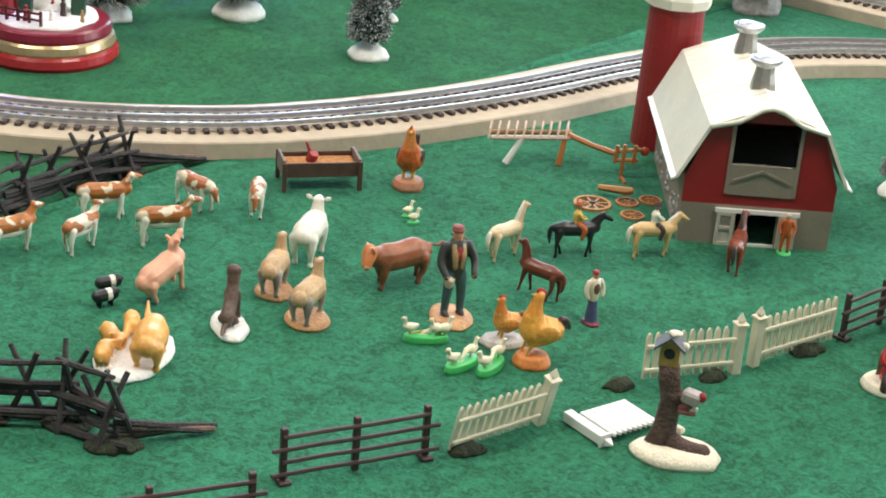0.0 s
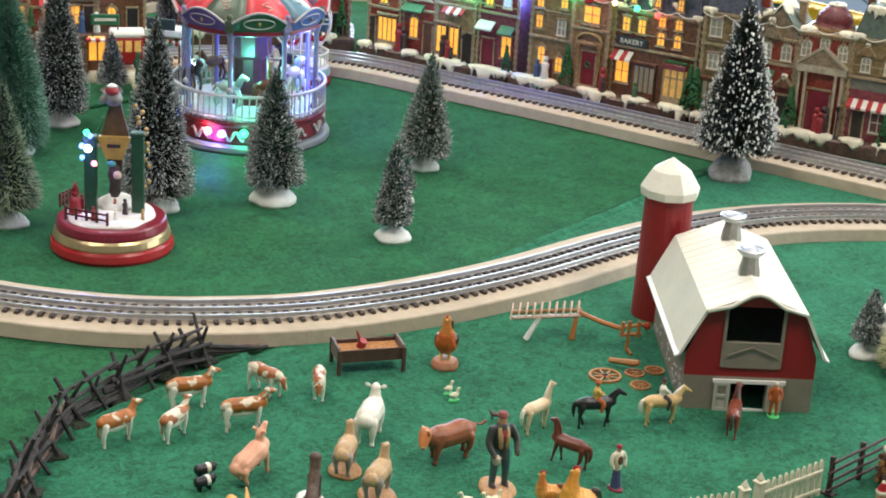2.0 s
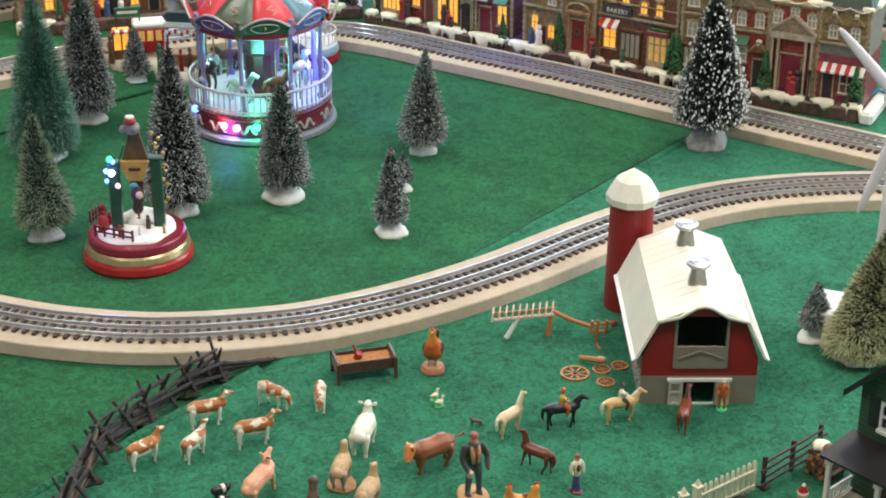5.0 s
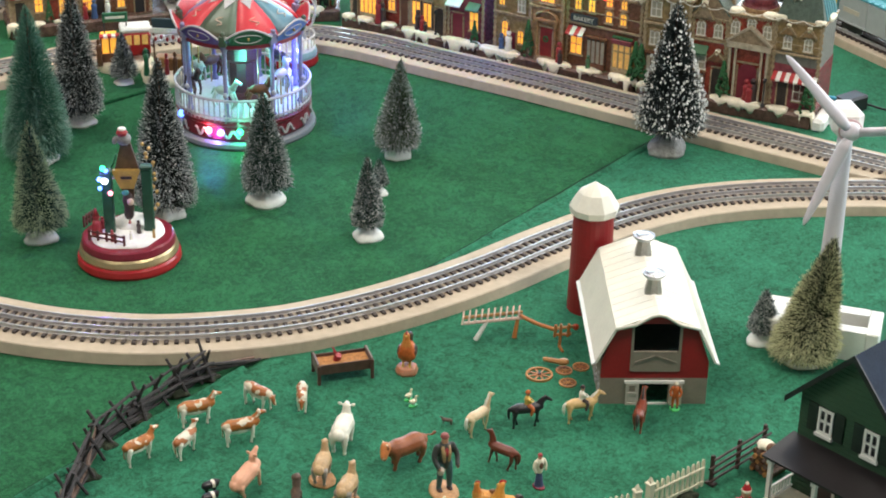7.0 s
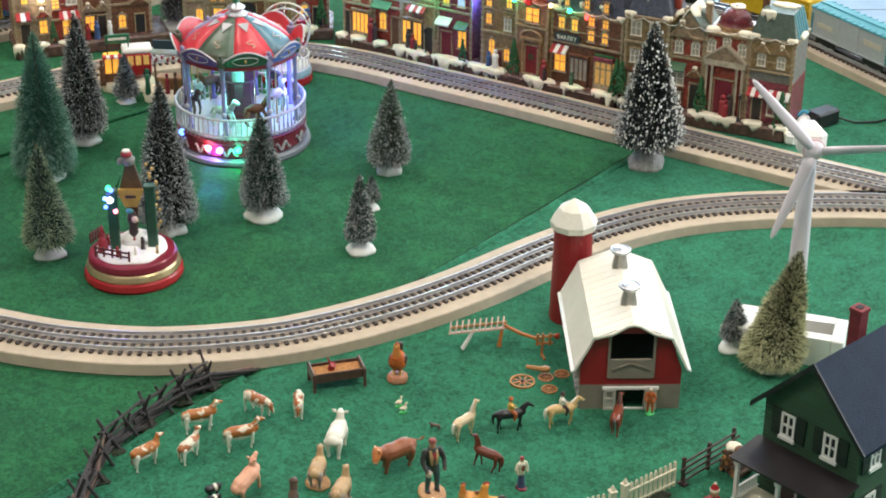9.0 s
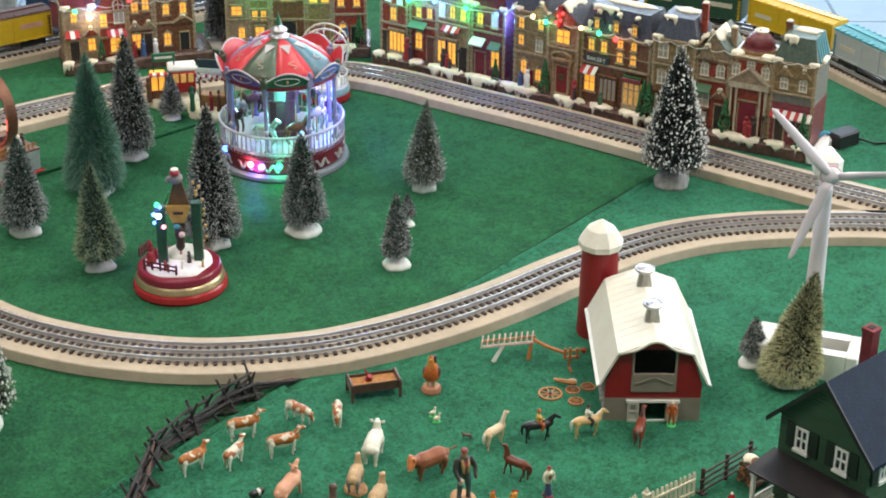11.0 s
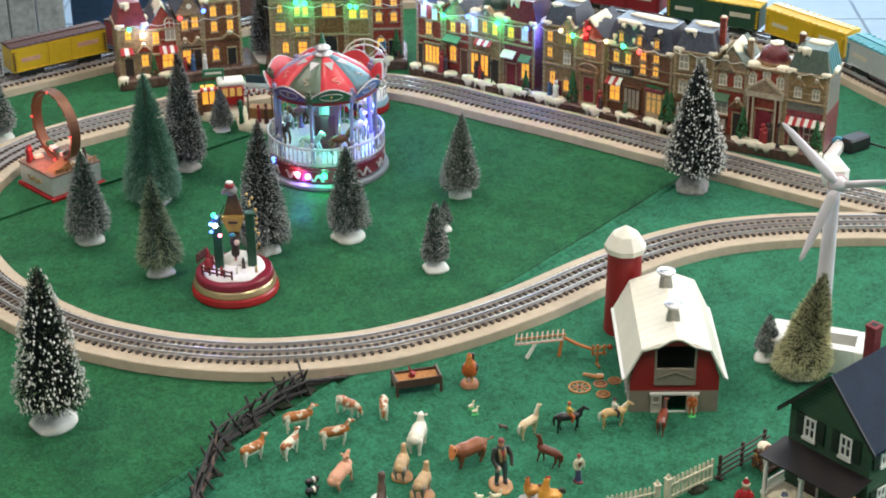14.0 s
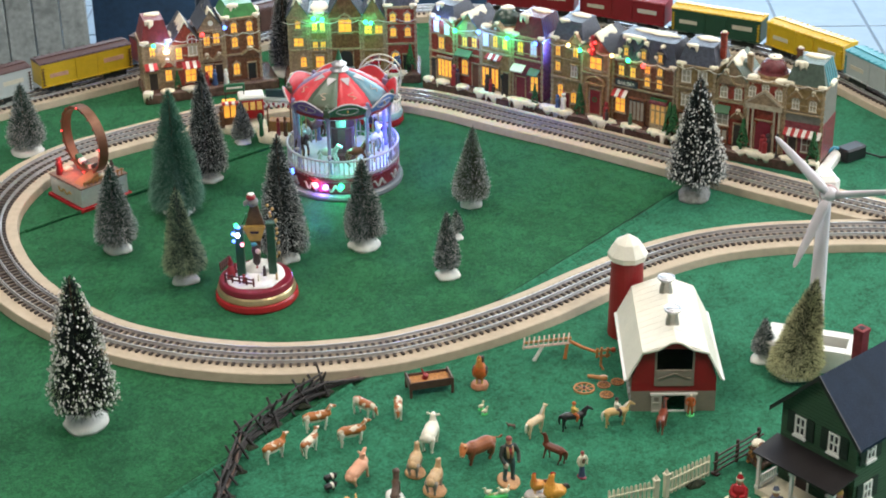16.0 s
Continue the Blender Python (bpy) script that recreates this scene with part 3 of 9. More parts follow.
def barn():
    bn = thing("toy_barn", at(0, 0, 0.0015), "red and grey plastic toy barn with a cream gambrel roof", "barn")
    x0, x1, y0, y1, ze, zk, zr, kx = 0.207, 0.300, -0.312, -0.168, 0.042, 0.0755, 0.089, 0.0345
    cx = (x0 + x1) / 2
    zs = 0.026
    t = 0.002
    # lower grey storey with a door opening in front
    d0, d1 = cx - 0.012, cx + 0.013
    bm = B()
    box(bm, x0, d0, y0, y0 + t, 0, zs)
    box(bm, d1, x1, y0, y0 + t, 0, zs)
    box(bm, d0, d1, y0, y0 + t, zs - 0.003, zs)
    part("front_wall", bm, BARN_GREY, bn)
    bm = B()
    box(bm, x0, x0 + t, y0 + t, y1 - t, 0, ze)
    part("side_wall", bm, BARN_GREY, bn, "grey stone-patterned side wall")
    bm = B()
    box(bm, x1 - t, x1, y0 + t, y1 - t, 0, ze)
    part("side_wall", bm, BARN_GREY, bn)
    bm = B()
    box(bm, x0, x1, y1 - t, y1, 0, zs)
    prism(bm, [(x0, zs), (x1, zs), (x1, ze), (cx + kx, zk - 0.002), (cx, zr - 0.003), (cx - kx, zk - 0.002), (x0, ze)], y1 - t, y1)
    part("back_wall", bm, RED, bn)
    bm = B()
    box(bm, x0 + t, x1 - t, y0 + 0.02, y1 - t, zs, zs + 0.002)
    part("loft_floor", bm, mat("loft_floor_grey", (0.10, 0.13, 0.115), 0.6, var=0.2), bn)
    # red gable with the loft opening
    l0, l1, lz1 = cx - 0.0195, cx + 0.0195, 0.0795
    bm = B()
    prism(bm, [(x0, zs), (l0, zs), (l0, lz1), (l0, zk + 0.0056), (cx - kx, zk - 0.0004), (x0, ze)], y0, y0 + t)
    prism(bm, [(l1, zs), (x1, zs), (x1, ze), (cx + kx, zk - 0.0004), (l1, zk + 0.0056)], y0, y0 + t)
    prism(bm, [(l0, zs), (l1, zs), (l1, 0.034), (l0, 0.034)], y0, y0 + t)
    prism(bm, [(l0, lz1), (l1, lz1), (l1, zk + 0.0056), (cx, zr - 0.0004), (l0, zk + 0.0056)], y0, y0 + t)
    part("gable", bm, RED, bn, "red plastic gable with loft opening")
    for a, b in ((l0 - 0.0022, l0), (l1, l1 + 0.0022)):
        bm = B()
        box(bm, a, b, y0 - 0.0012, y0 + t, 0.0335, lz1 + 0.001)
        part("loft_jamb", bm, BARN_GREY, bn)
    bm = B()
    box(bm, l0, l1, y0 - 0.001, y0 + t, 0.033, 0.0525)
    prism(bm, [(l0 + 0.002, 0.043), (cx, 0.050), (l1 - 0.002, 0.043), (l1 - 0.002, 0.0415), (cx, 0.0485), (l0 + 0.002, 0.0415)], y0 - 0.002, y0 - 0.001)
    part("loft_panel", bm, BARN_GREY, bn, "grey half door of the hayloft")
    # door leaves and lintel
    bm = B()
    box(bm, d0 - 0.0135, d1 + 0.0135, y0 - 0.0022, y0 - 0.0002, zs - 0.0045, zs - 0.002)
    part("lintel", bm, WHITE, bn)
    for a in (d0 - 0.012, d1 + 0.001):
        bm = B()
        b = a + 0.011
        box(bm, a, b, y0 - 0.0014, y0 - 0.0002, 0, 0.0215)
        for q in ((a, a + 0.002, 0, 0.0215), (b - 0.002, b, 0, 0.0215), (a + 0.002, b - 0.002, 0, 0.002), (a + 0.002, b - 0.002, 0.0105, 0.0125), (a + 0.002, b - 0.002, 0.0195, 0.0215)):
            box(bm, q[0], q[1], y0 - 0.0022, y0 - 0.0014, q[2], q[3])
        dr = part("door", bm, mat("barn_door", (0.50, 0.47, 0.40), 0.5, var=0.08), bn, "pale grey stable door leaf")
        bm = B()
        box(bm, a + 0.003, b - 0.003, y0 - 0.0018, y0 - 0.0014, 0.0138, 0.0185)
        part("pane", bm, BARN_GREY, dr)
    bm = B()
    box(bm, d0, d1, y0 - 0.0014, y0, 0, 0.0016)
    part("sill", bm, WHITE, bn)
    # roof: four slopes of thin plastic
    yf, yb = y0 - 0.003, y1 + 0.005
    ex = 0.0508
    up_l = [(cx - kx - 0.0008, zk + 0.0002), (cx, zr), (cx, zr + 0.0022), (cx - kx - 0.0014, zk + 0.0018)]
    lo_l = [(cx - ex, ze + 0.0005), (cx - kx, zk), (cx - kx - 0.0016, zk + 0.0018), (cx - ex - 0.0015, ze + 0.0016)]
    for nm, pl in (("upper_roof", up_l), ("lower_roof", lo_l)):
        for s in (1, -1):
            bm = B()
            prism(bm, [(cx + (x - cx) * s, z) for x, z in pl], yf, yb)
            rf = part(nm, bm, BARN_ROOF, bn)
            if nm == "upper_roof":
                # fine standing ribs
                bm = B()
                (xa, za), (xb, zb) = pl[3], pl[2]
                for k in range(13):
                    y = yf + 0.004 + k * (yb - yf - 0.008) / 12
                    prism(bm, [(cx + (xa - cx) * s, za), (cx + (xb - cx) * s, zb), (cx + (xb - cx) * s, zb + 0.0002), (cx + (xa - cx) * s, za + 0.0002)], y - 0.0004, y + 0.0004)
                part("roof_ribs", bm, BARN_ROOF, rf)
    for s in (1, -1):
        bm = B()
        prism(bm, [(cx + s * ex, ze + 0.0006), (cx + s * (ex + 0.0045), ze - 0.0014), (cx + s * (ex + 0.0045), ze - 0.0002), (cx + s * ex, ze + 0.002)], yf, yb)
        part("eave", bm, WHITE, bn)
    bm = B()
    tube(bm, [(cx - kx - 0.0012, yf - 0.0004, zk + 0.0010), (cx - kx * 0.55, yf - 0.0006, zk + 0.0052), (cx - 0.006, yf - 0.0010, zr + 0.0002), (cx, yf - 0.0012, zr + 0.0016), (cx + 0.006, yf - 0.0010, zr + 0.0002), (cx + kx * 0.55, yf - 0.0006, zk + 0.0052), (cx + kx + 0.0012, yf - 0.0004, zk + 0.0010)], 0.0016, 6)
    part("verge_trim", bm, BARN_ROOF, bn, "cream rounded roof edge", True)
    for vy in (-0.272, -0.199):
        bm = B()
        lathe(bm, [(0.0084, zr - 0.004), (0.0076, zr + 0.004), (0.0062, zr + 0.0105), (0.0058, zr + 0.0150)], 8, m=at(cx, vy, 0, 22.5))
        v = part("roof_vent", bm, GALV, bn, "weathered metal roof ventilator")
        bm = B()
        lathe(bm, [(0.0060, 0.0), (0.0076, 0.0008), (0.0100, 0.0034), (0.0102, 0.0050), (0.0090, 0.0054), (0.0070, 0.0046), (0.0060, 0.0056), (0.001, 0.0066)], 20, m=at(cx, vy, zr + 0.0143))
        part("cap", bm, SILVER, v, "shiny silver vent cap", smooth=False)
    # pale stones on the side wall
    rng = random.Random(4)
    bm = B()
    for _ in range(46):
        y, z, s = rng.uniform(y0 + 0.006, y1 - 0.006), rng.uniform(0.003, ze - 0.006), rng.uniform(0.0018, 0.0042)
        ball(bm, (x0 - 0.0002, y, z), (0.0009, s, s * rng.uniform(0.5, 0.9)), seg=7)
    st = part("wall_stones", bm, mat("wall_stone", (0.34, 0.33, 0.33), 0.7, var=0.4, scale=300), bn)
    tagged(st, kind="stuff")


barn()


def silo():
    so = thing("toy_silo", at(0.2143, -0.1364, 0.0015) @ Matrix.Scale(0.997, 4), "red plastic toy silo with a cream faceted cap", "silo")
    bm = B()
    cone(bm, 0.0212, 0.0190, 0, 0.104, 28)
    part("tank", bm, RED, so)
    for k in range(9):
        z = 0.008 + k * 0.011
        r = 0.0212 - 0.0022 * z / 0.104
        bm = B()
        lathe(bm, [(r, z - 0.0004), (r + 0.00012, z), (r, z + 0.0004)], 28)
        part("hoop", bm, RED, so)
    bm = B()
    lathe(bm, [(0.0190, 0.101), (0.0228, 0.102), (0.0236, 0.1085), (0.0150, 0.1225), (0.0005, 0.1325)], 10)
    part("cap", bm, BARN_ROOF, so)


silo()


# ---- green farmhouse with porch ----


def sash_window(parent, u, z, w, h, face_y, shutters=True):
    """A four-pane window on a wall that faces -y at face_y, centred at u."""
    bm = B()
    box(bm, u - w / 2, u + w / 2, face_y - 0.0006, face_y, z, z + h)
    win = part("window", bm, DARK, parent, "dark window panes in a white frame")
    bm = B()
    f, y0, y1 = 0.0022, face_y - 0.0018, face_y - 0.0006
    for q in ((-w / 2, w / 2, 0, f), (-w / 2, w / 2, h - f, h), (-w / 2, -w / 2 + f, f, h - f), (w / 2 - f, w / 2, f, h - f), (-0.0009, 0.0009, f, h - f), (-w / 2 + f, -0.0009, h * 0.5 - 0.0009, h * 0.5 + 0.0009), (0.0009, w / 2 - f, h * 0.5 - 0.0009, h * 0.5 + 0.0009)):
        box(bm, u + q[0], u + q[1], y0, y1, z + q[2], z + q[3])
    part("window_frame", bm, WHITE, win)
    bm = B()
    box(bm, u - w / 2 - 0.001, u + w / 2 + 0.001, face_y - 0.003, face_y, z - 0.0025, z)
    part("sill", bm, WHITE, win)
    if shutters:
        for s in (-1, 1):
            bm = B()
            a = u + s * (w / 2 + 0.001)
            box(bm, min(a, a + s * 0.0085), max(a, a + s * 0.0085), face_y - 0.0012, face_y, z - 0.001, z + h + 0.001)
            sh = part("shutter", bm, HOUSE_SH, parent, "dark green louvred shutter")
            for k in range(6):
                zz = z + 0.001 + k * (h - 0.002) / 6
                bm = B()
                box(bm, min(a, a + s * 0.0085) + 0.001, max(a, a + s * 0.0085) - 0.001, face_y - 0.0016, face_y - 0.0012, zz, zz + 0.0018)
                part("slat", bm, HOUSE_SH, sh)
    return win


def farmhouse():
    hs = thing("toy_farmhouse", at(0.3792, -0.4848, 0.0015, -48.8) @ Matrix.Scale(1.035, 4), "dark green plastic toy farmhouse with a blue-black roof and white porch", "house")
    w, ze, za, ln, pz = 0.046, 0.0945, 0.1430, 0.125, 0.0075
    bm = B()
    prism(bm, [(-w, 0), (w, 0), (w, ze), (0, za), (-w, ze)], 0, ln)
    part("wall", bm, HOUSE_G, hs, "dark green clapboard wall")
    for k in range(34):
        z = 0.008 + k * 0.004
        half = w if z < ze else w * (za - z) / (za - ze)
        for q in ((-half, half, -0.0005, 0), (w, w + 0.0005, 0, ln), (-w - 0.0005, -w, 0, ln)):
            if half > 0.002 and (q[3] == 0 or z < ze):
                bm = B()
                box(bm, *q, z, z + 0.0009)
                part("clapboard", bm, HOUSE_G, hs)
    sl = (za - ze) / w
    for s in (-1, 1):
        bm = B()
        prism(bm, [(0, za + 0.001), (s * 0.0548, za + 0.001 - sl * 0.0548), (s * 0.0548, za + 0.0042 - sl * 0.0548), (0, za + 0.0045)], -0.007, ln + 0.007)
        part("roof", bm, ROOF_BL, hs, "smooth blue-black roof slope")
        bm = B()
        prism(bm, [(0, za - 0.001), (s * 0.0555, za - 0.001 - sl * 0.0555), (s * 0.0555, za + 0.0045 - sl * 0.0555), (0, za + 0.005)], -0.0085, -0.007)
        part("bargeboard", bm, BLACK, hs)
    for u in (-0.0215, 0.0195):
        sash_window(hs, u, 0.067, 0.0135, 0.022, -0.0006)
    # windows of the long wall
    for nm, y, z in (("a", 0.02, 0.064), ("b", 0.02, 0.018), ("c", 0.075, 0.064), ("d", 0.075, 0.018)):
        hold = new("side_window")
        hold.parent = hs
        hold.matrix_basis = pose(w, y, 0, 0, 0, 90)
        sash_window(hold, 0, z, 0.0135, 0.021, -0.0006)
    bm = B()
    box(bm, -0.0435, -0.0325, 0.101, 0.112, 0.08, 0.139)
    box(bm, -0.0445, -0.0315, 0.1, 0.113, 0.136, 0.140, 0.0006)
    ch = part("chimney", bm, mat("chimney_brick", (0.20, 0.03, 0.035), 0.7, var=0.25, scale=200), hs, "dark red brick chimney")
    # Dark plate in place of the shade inside the hollow chimney top.
    bm = B()
    box(bm, -0.041, -0.035, 0.1035, 0.1095, 0.1395, 0.1405)
    part("flue", bm, DARK, ch)
    # porch
    d, a, b = 0.0332, -0.0468, 0.0468
    bm = B()
    box(bm, a, b, -d, -0.0006, 0, pz, 0.0006)
    pf = part("porch_floor", bm, CREAM, hs, "cream porch floor")
    for k in range(15):
        y = -d + 0.001 + k * (d - 0.003) / 15
        bm = B()
        box(bm, a + 0.001, b - 0.001, y, y + 0.0016, pz, pz + 0.0003)
        part("floor_board", bm, CREAM, pf)
    for k in range(2):
        bm = B()
        box(bm, -0.034, -0.004, -d - 0.006 * (2 - k), -d - 0.006 * (1 - k), 0, 0.0024 * (k + 1), 0.0004)
        part("step", bm, CREAM, hs)
    bm = B()
    prism(bm, [(0, 0.0545), (-d - 0.004, 0.049), (-d - 0.004, 0.0508), (0, 0.0565)], a - 0.003, b + 0.003, m=pose(0, 0, 0, 0, 0, 90) @ Matrix.Diagonal((1, -1, 1, 1)))
    part("porch_roof", bm, PORCH_R, hs, "glossy dark brown porch roof")
    bm = B()
    box(bm, a, b, -d, -d + 0.0022, 0.0465, 0.0488)
    part("porch_beam", bm, WHITE, hs)
    for u in (a + 0.002, -0.004, b - 0.002):
        bm = B()
        box(bm, u - 0.0016, u + 0.0016, -d + 0.0002, -d + 0.0034, pz, 0.0465)
        box(bm, u - 0.0026, u + 0.0026, -d - 0.0006, -d + 0.0044, 0.043, 0.0463)
        box(bm, u - 0.0026, u + 0.0026, -d - 0.0006, -d + 0.0044, pz, pz + 0.003)
        part("post", bm, WHITE, hs)

    def railing(u0, u1, y0, y1):
        bm = B()
        m = Matrix.Translation((u0, y0, 0)) @ Matrix.Rotation(math.atan2(y1 - y0, u1 - u0), 4, "Z")
        n = math.hypot(u1 - u0, y1 - y0)
        for z in (pz + 0.002, pz + 0.012):
            box(bm, 0, n, -0.0008, 0.0008, z, z + 0.0014, m=m)
        k = int(n / 0.0035)
        for i in range(1, k):
            box(bm, i * n / k - 0.0006, i * n / k + 0.0006, -0.0006, 0.0006, pz + 0.0034, pz + 0.012, m=m)
        part("railing", bm, WHITE, hs)

    railing(a + 0.002, a + 0.002, -d + 0.004, -0.001)
    railing(b - 0.002, b - 0.002, -d + 0.004, -0.001)
    railing(0.0, b - 0.004, -d + 0.0015, -d + 0.0015)
    bm = B()
    box(bm, -0.022, -0.008, -0.0014, -0.0006, pz, 0.042)
    part("door", bm, mat("front_door", (0.035, 0.018, 0.018), 0.4), hs, "dark front door under the porch")
    bm = B()
    box(bm, -0.024, -0.022, -0.002, -0.0006, pz, 0.044)
    box(bm, -0.008, -0.006, -0.002, -0.0006, pz, 0.044)
    box(bm, -0.022, -0.008, -0.002, -0.0006, 0.042, 0.044)
    part("door_frame", bm, WHITE, hs)
    sash_window(hs, 0.024, 0.018, 0.0135, 0.021, -0.0006)


farmhouse()


# ---- white tray and wind turbine ----


def tray():
    tr = thing("white_tray", at(0.3770, -0.1640, 0.0015, -19), "white moulded block with a dark grey slot", "tray")
    bm = B()
    ln, wd, h = 0.110, 0.048, 0.030
    a0, a1, b0, b1 = 0.058, 0.098, -0.036, -0.013
    box(bm, 0.006, a0, -wd, 0, 0, h, 0.0012)
    box(bm, a1, ln, -wd, 0, 0, h, 0.0012)
    box(bm, a0, a1, -wd, b0, 0, h - 0.0002)
    box(bm, a0, a1, b1, 0, 0, h - 0.0002)
    box(bm, a0, a1, b0, b1, 0, 0.010)
    part("shell", bm, WHITE, tr)
    bm = B()
    box(bm, a0 + 0.0005, a1 - 0.0005, b0 + 0.0005, b1 - 0.0005, 0.010, 0.014)
    part("insert", bm, mat("grey_insert", (0.13, 0.12, 0.115), 0.7), tr, "dark grey insert in the slot")


tray()


def turbine():
    tb = thing("wind_turbine", at(0.4321, -0.1709, 0.0105) @ Matrix.Scale(0.999, 4), "white plastic toy wind turbine with three blades", "wind turbine")
    pale = mat("turbine_white", (0.66, 0.62, 0.66), 0.4, var=0.03)
    bm = B()
    cone(bm, 0.0105, 0.0068, 0, 0.188, 24)
    part("tower", bm, pale, tb)
    bm = B()
    box(bm, -0.0140, 0.0140, -0.009, 0.028, 0.186, 0.213, 0.006)
    for v in bm.verts:
        if v.co.y > 0.012:
            v.co.x *= 0.82
            v.co.z -= 0.002
    part("nacelle", bm, WHITE, tb, "rounded white nacelle")
    bm = B()
    m = pose(0, -0.013, 0.196, 90, 0, 0)
    lathe(bm, [(0.0085, -0.004), (0.0098, 0.0), (0.0092, 0.004), (0.006, 0.0085), (0.001, 0.010)], 20, m=m)
    hub = part("hub", bm, pale, tb, smooth=True)
    bm = B()
    lathe(bm, [(0.0104, -0.001), (0.0108, 0.0005), (0.0104, 0.002)], 20, m=m)
    part("collar", bm, mat("pink_collar", (0.55, 0.36, 0.36), 0.5), hub)
    for a in (132, 2, 250):
        bm = B()
        secs = []
        for r, c, th, tw in ((0.006, 0.0042, 0.0038, 0), (0.016, 0.0062, 0.0030, 35), (0.035, 0.0058, 0.0022, 26), (0.072, 0.0042, 0.0015, 18), (0.092, 0.0026, 0.001, 14), (0.097, 0.001, 0.0006, 12)):
            ring = []
            for k in range(10):
                q = 6.2832 * k / 10
                p = Vector((math.cos(q) * c, math.sin(q) * th, r))
                p = Matrix.Rotation(radians(tw), 3, "Z") @ p
                ring.append(bm.verts.new(p))
            secs.append(ring)
        for s0, s1 in zip(secs, secs[1:]):
            for k in range(10):
                bm.faces.new((s0[k], s0[(k + 1) % 10], s1[(k + 1) % 10], s1[k]))
        bm.faces.new(secs[0])
        bm.faces.new(secs[-1])
        bmesh.ops.transform(bm, verts=bm.verts, matrix=pose(0, -0.018, 0.196) @ Matrix.Rotation(radians(90 - a), 4, "Y"))
        part("blade", bm, pale, tb, smooth=True)


turbine()


# ---- fences ----


def between(a, b, z=0.0015):
    return at(a[0], a[1], z, math.degrees(math.atan2(b[1] - a[1], b[0] - a[0]))), math.dist(a, b)


def rail_fence(a, b, h=0.026, label="dark brown post and rail toy fence"):
    m, n = between(a, b)
    fe = thing("rail_fence", m, label, "fence", "brown rail fences")
    for i in range(3):
        x = 0.003 + i * (n - 0.006) / 2
        bm = B()
        box(bm, x - 0.0016, x + 0.0016, -0.0014, 0.0014, 0, h + 0.002, 0.0004)
        if i != 1:
            box(bm, x - 0.003, x + 0.003, -0.0045, 0.0045, 0, 0.0022, 0.0005)
        part("post", bm, FENCE_BR, fe)
    for k in range(4):
        z = 0.005 + k * (h - 0.007) / 3
        bm = B()
        tube(bm, [(-0.003 if k % 2 == 0 else 0.002, -0.0018, z), (n * 0.3, -0.0019, z + 0.0004), (n * 0.6, -0.0016, z - 0.0003), (n + (0.003 if k % 2 == 0 else -0.002), -0.0018, z + 0.0002)], 0.0011, 6)
        part("rail", bm, FENCE_BR, fe)


rail_fence((-0.0081, -0.6291), (0.0607, -0.5957))
rail_fence((-0.1003, -0.7022), (-0.0124, -0.6658), label="dark brown toy rail fence at the meadow edge")
rail_fence((0.2836, -0.4375), (0.3388, -0.3874), label="dark brown toy rail fence beside the farmhouse porch")


def picket_fence(m, n, post_end, count, label, h=0.028, flat=False):
    fe = thing("picket_fence", m, label, "fence", "cream picket fences")
    for i in range(count):
        x = 0.002 + (n - 0.012) * i / (count - 1) + (0.008 if post_end == 0 else 0)
        bm = B()
        prism(bm, [(x - 0.0014, 0.002), (x + 0.0014, 0.002), (x + 0.0014, h - 0.003), (x + 0.0009, h - 0.001), (x, h), (x - 0.0009, h - 0.001), (x - 0.0014, h - 0.003)], -0.0008, 0.0008)
        part("picket", bm, WHITE if flat else CREAM, fe)
    for z in (0.006, 0.0195):
        bm = B()
        box(bm, 0.0005, n - 0.002, -0.0024, -0.0008, z, z + 0.0022, 0.0003)
        part("rail", bm, WHITE if flat else CREAM, fe)
    x = 0.002 if post_end == 0 else n - 0.002
    bm = B()
    box(bm, x - 0.0027, x + 0.0027, -0.0027, 0.0027, 0, h, 0.0004)
    box(bm, x - 0.0034, x + 0.0034, -0.0034, 0.0034, h, h + 0.0014, 0.0003)
    cone(bm, 0.0012, 0.0026, h + 0.0014, h + 0.003, 4, at(x, 0, 0, 45))
    cone(bm, 0.0026, 0.0002, h + 0.003, h + 0.007, 4, at(x, 0, 0, 45))
    part("gate_post", bm, WHITE if flat else CREAM, fe)
    return fe


def shrub(x, y, r, label="dark moss clump at the foot of the fence"):
    bm = B()
    lathe(bm, [(r * 1.3, 0), (r * 1.35, 0.0012), (r * 0.9, 0.004), (r * 0.3, 0.0052)], 30, 0.45, None, 0, x * 90, 0.55)
    bmesh.ops.subdivide_edges(bm, edges=bm.edges[:], cuts=1)
    for v in bm.verts:
        v.co.z = max(0, v.co.z + 0.0012 * noise.noise(v.co * 420))
    ob = part("moss_clump", bm, MOSS, None, "", True)
    ob.matrix_world = at(x, y, 0.0015, 25)
    tagged(ob, label, "moss", "moss clumps")


m, n = between((0.0684, -0.5911), (0.1146, -0.5545))
picket_fence(m @ pose(0, 0, 0, 14, 0, 0), n, 1, 11, "cream picket fence section tilted back, with a gate post")
m, n = between((0.1678, -0.5042), (0.2205, -0.4854))
picket_fence(m, n, 1, 10, "cream plastic picket fence with a pointed gate post")
m, n = between((0.2285, -0.4771), (0.2788, -0.4396))
picket_fence(m, n, 0, 10, "cream plastic picket fence with a gate post, open gateway beside it")
m, n = between((0.1657, -0.5274), (0.1277, -0.5500))
picket_fence(at(0.1255, -0.5522, 0.0046, 36) @ pose(0, 0, 0, 89, 0, 0), 0.038, 0, 9, "white picket fence section fallen flat on the grass", 0.028, True)
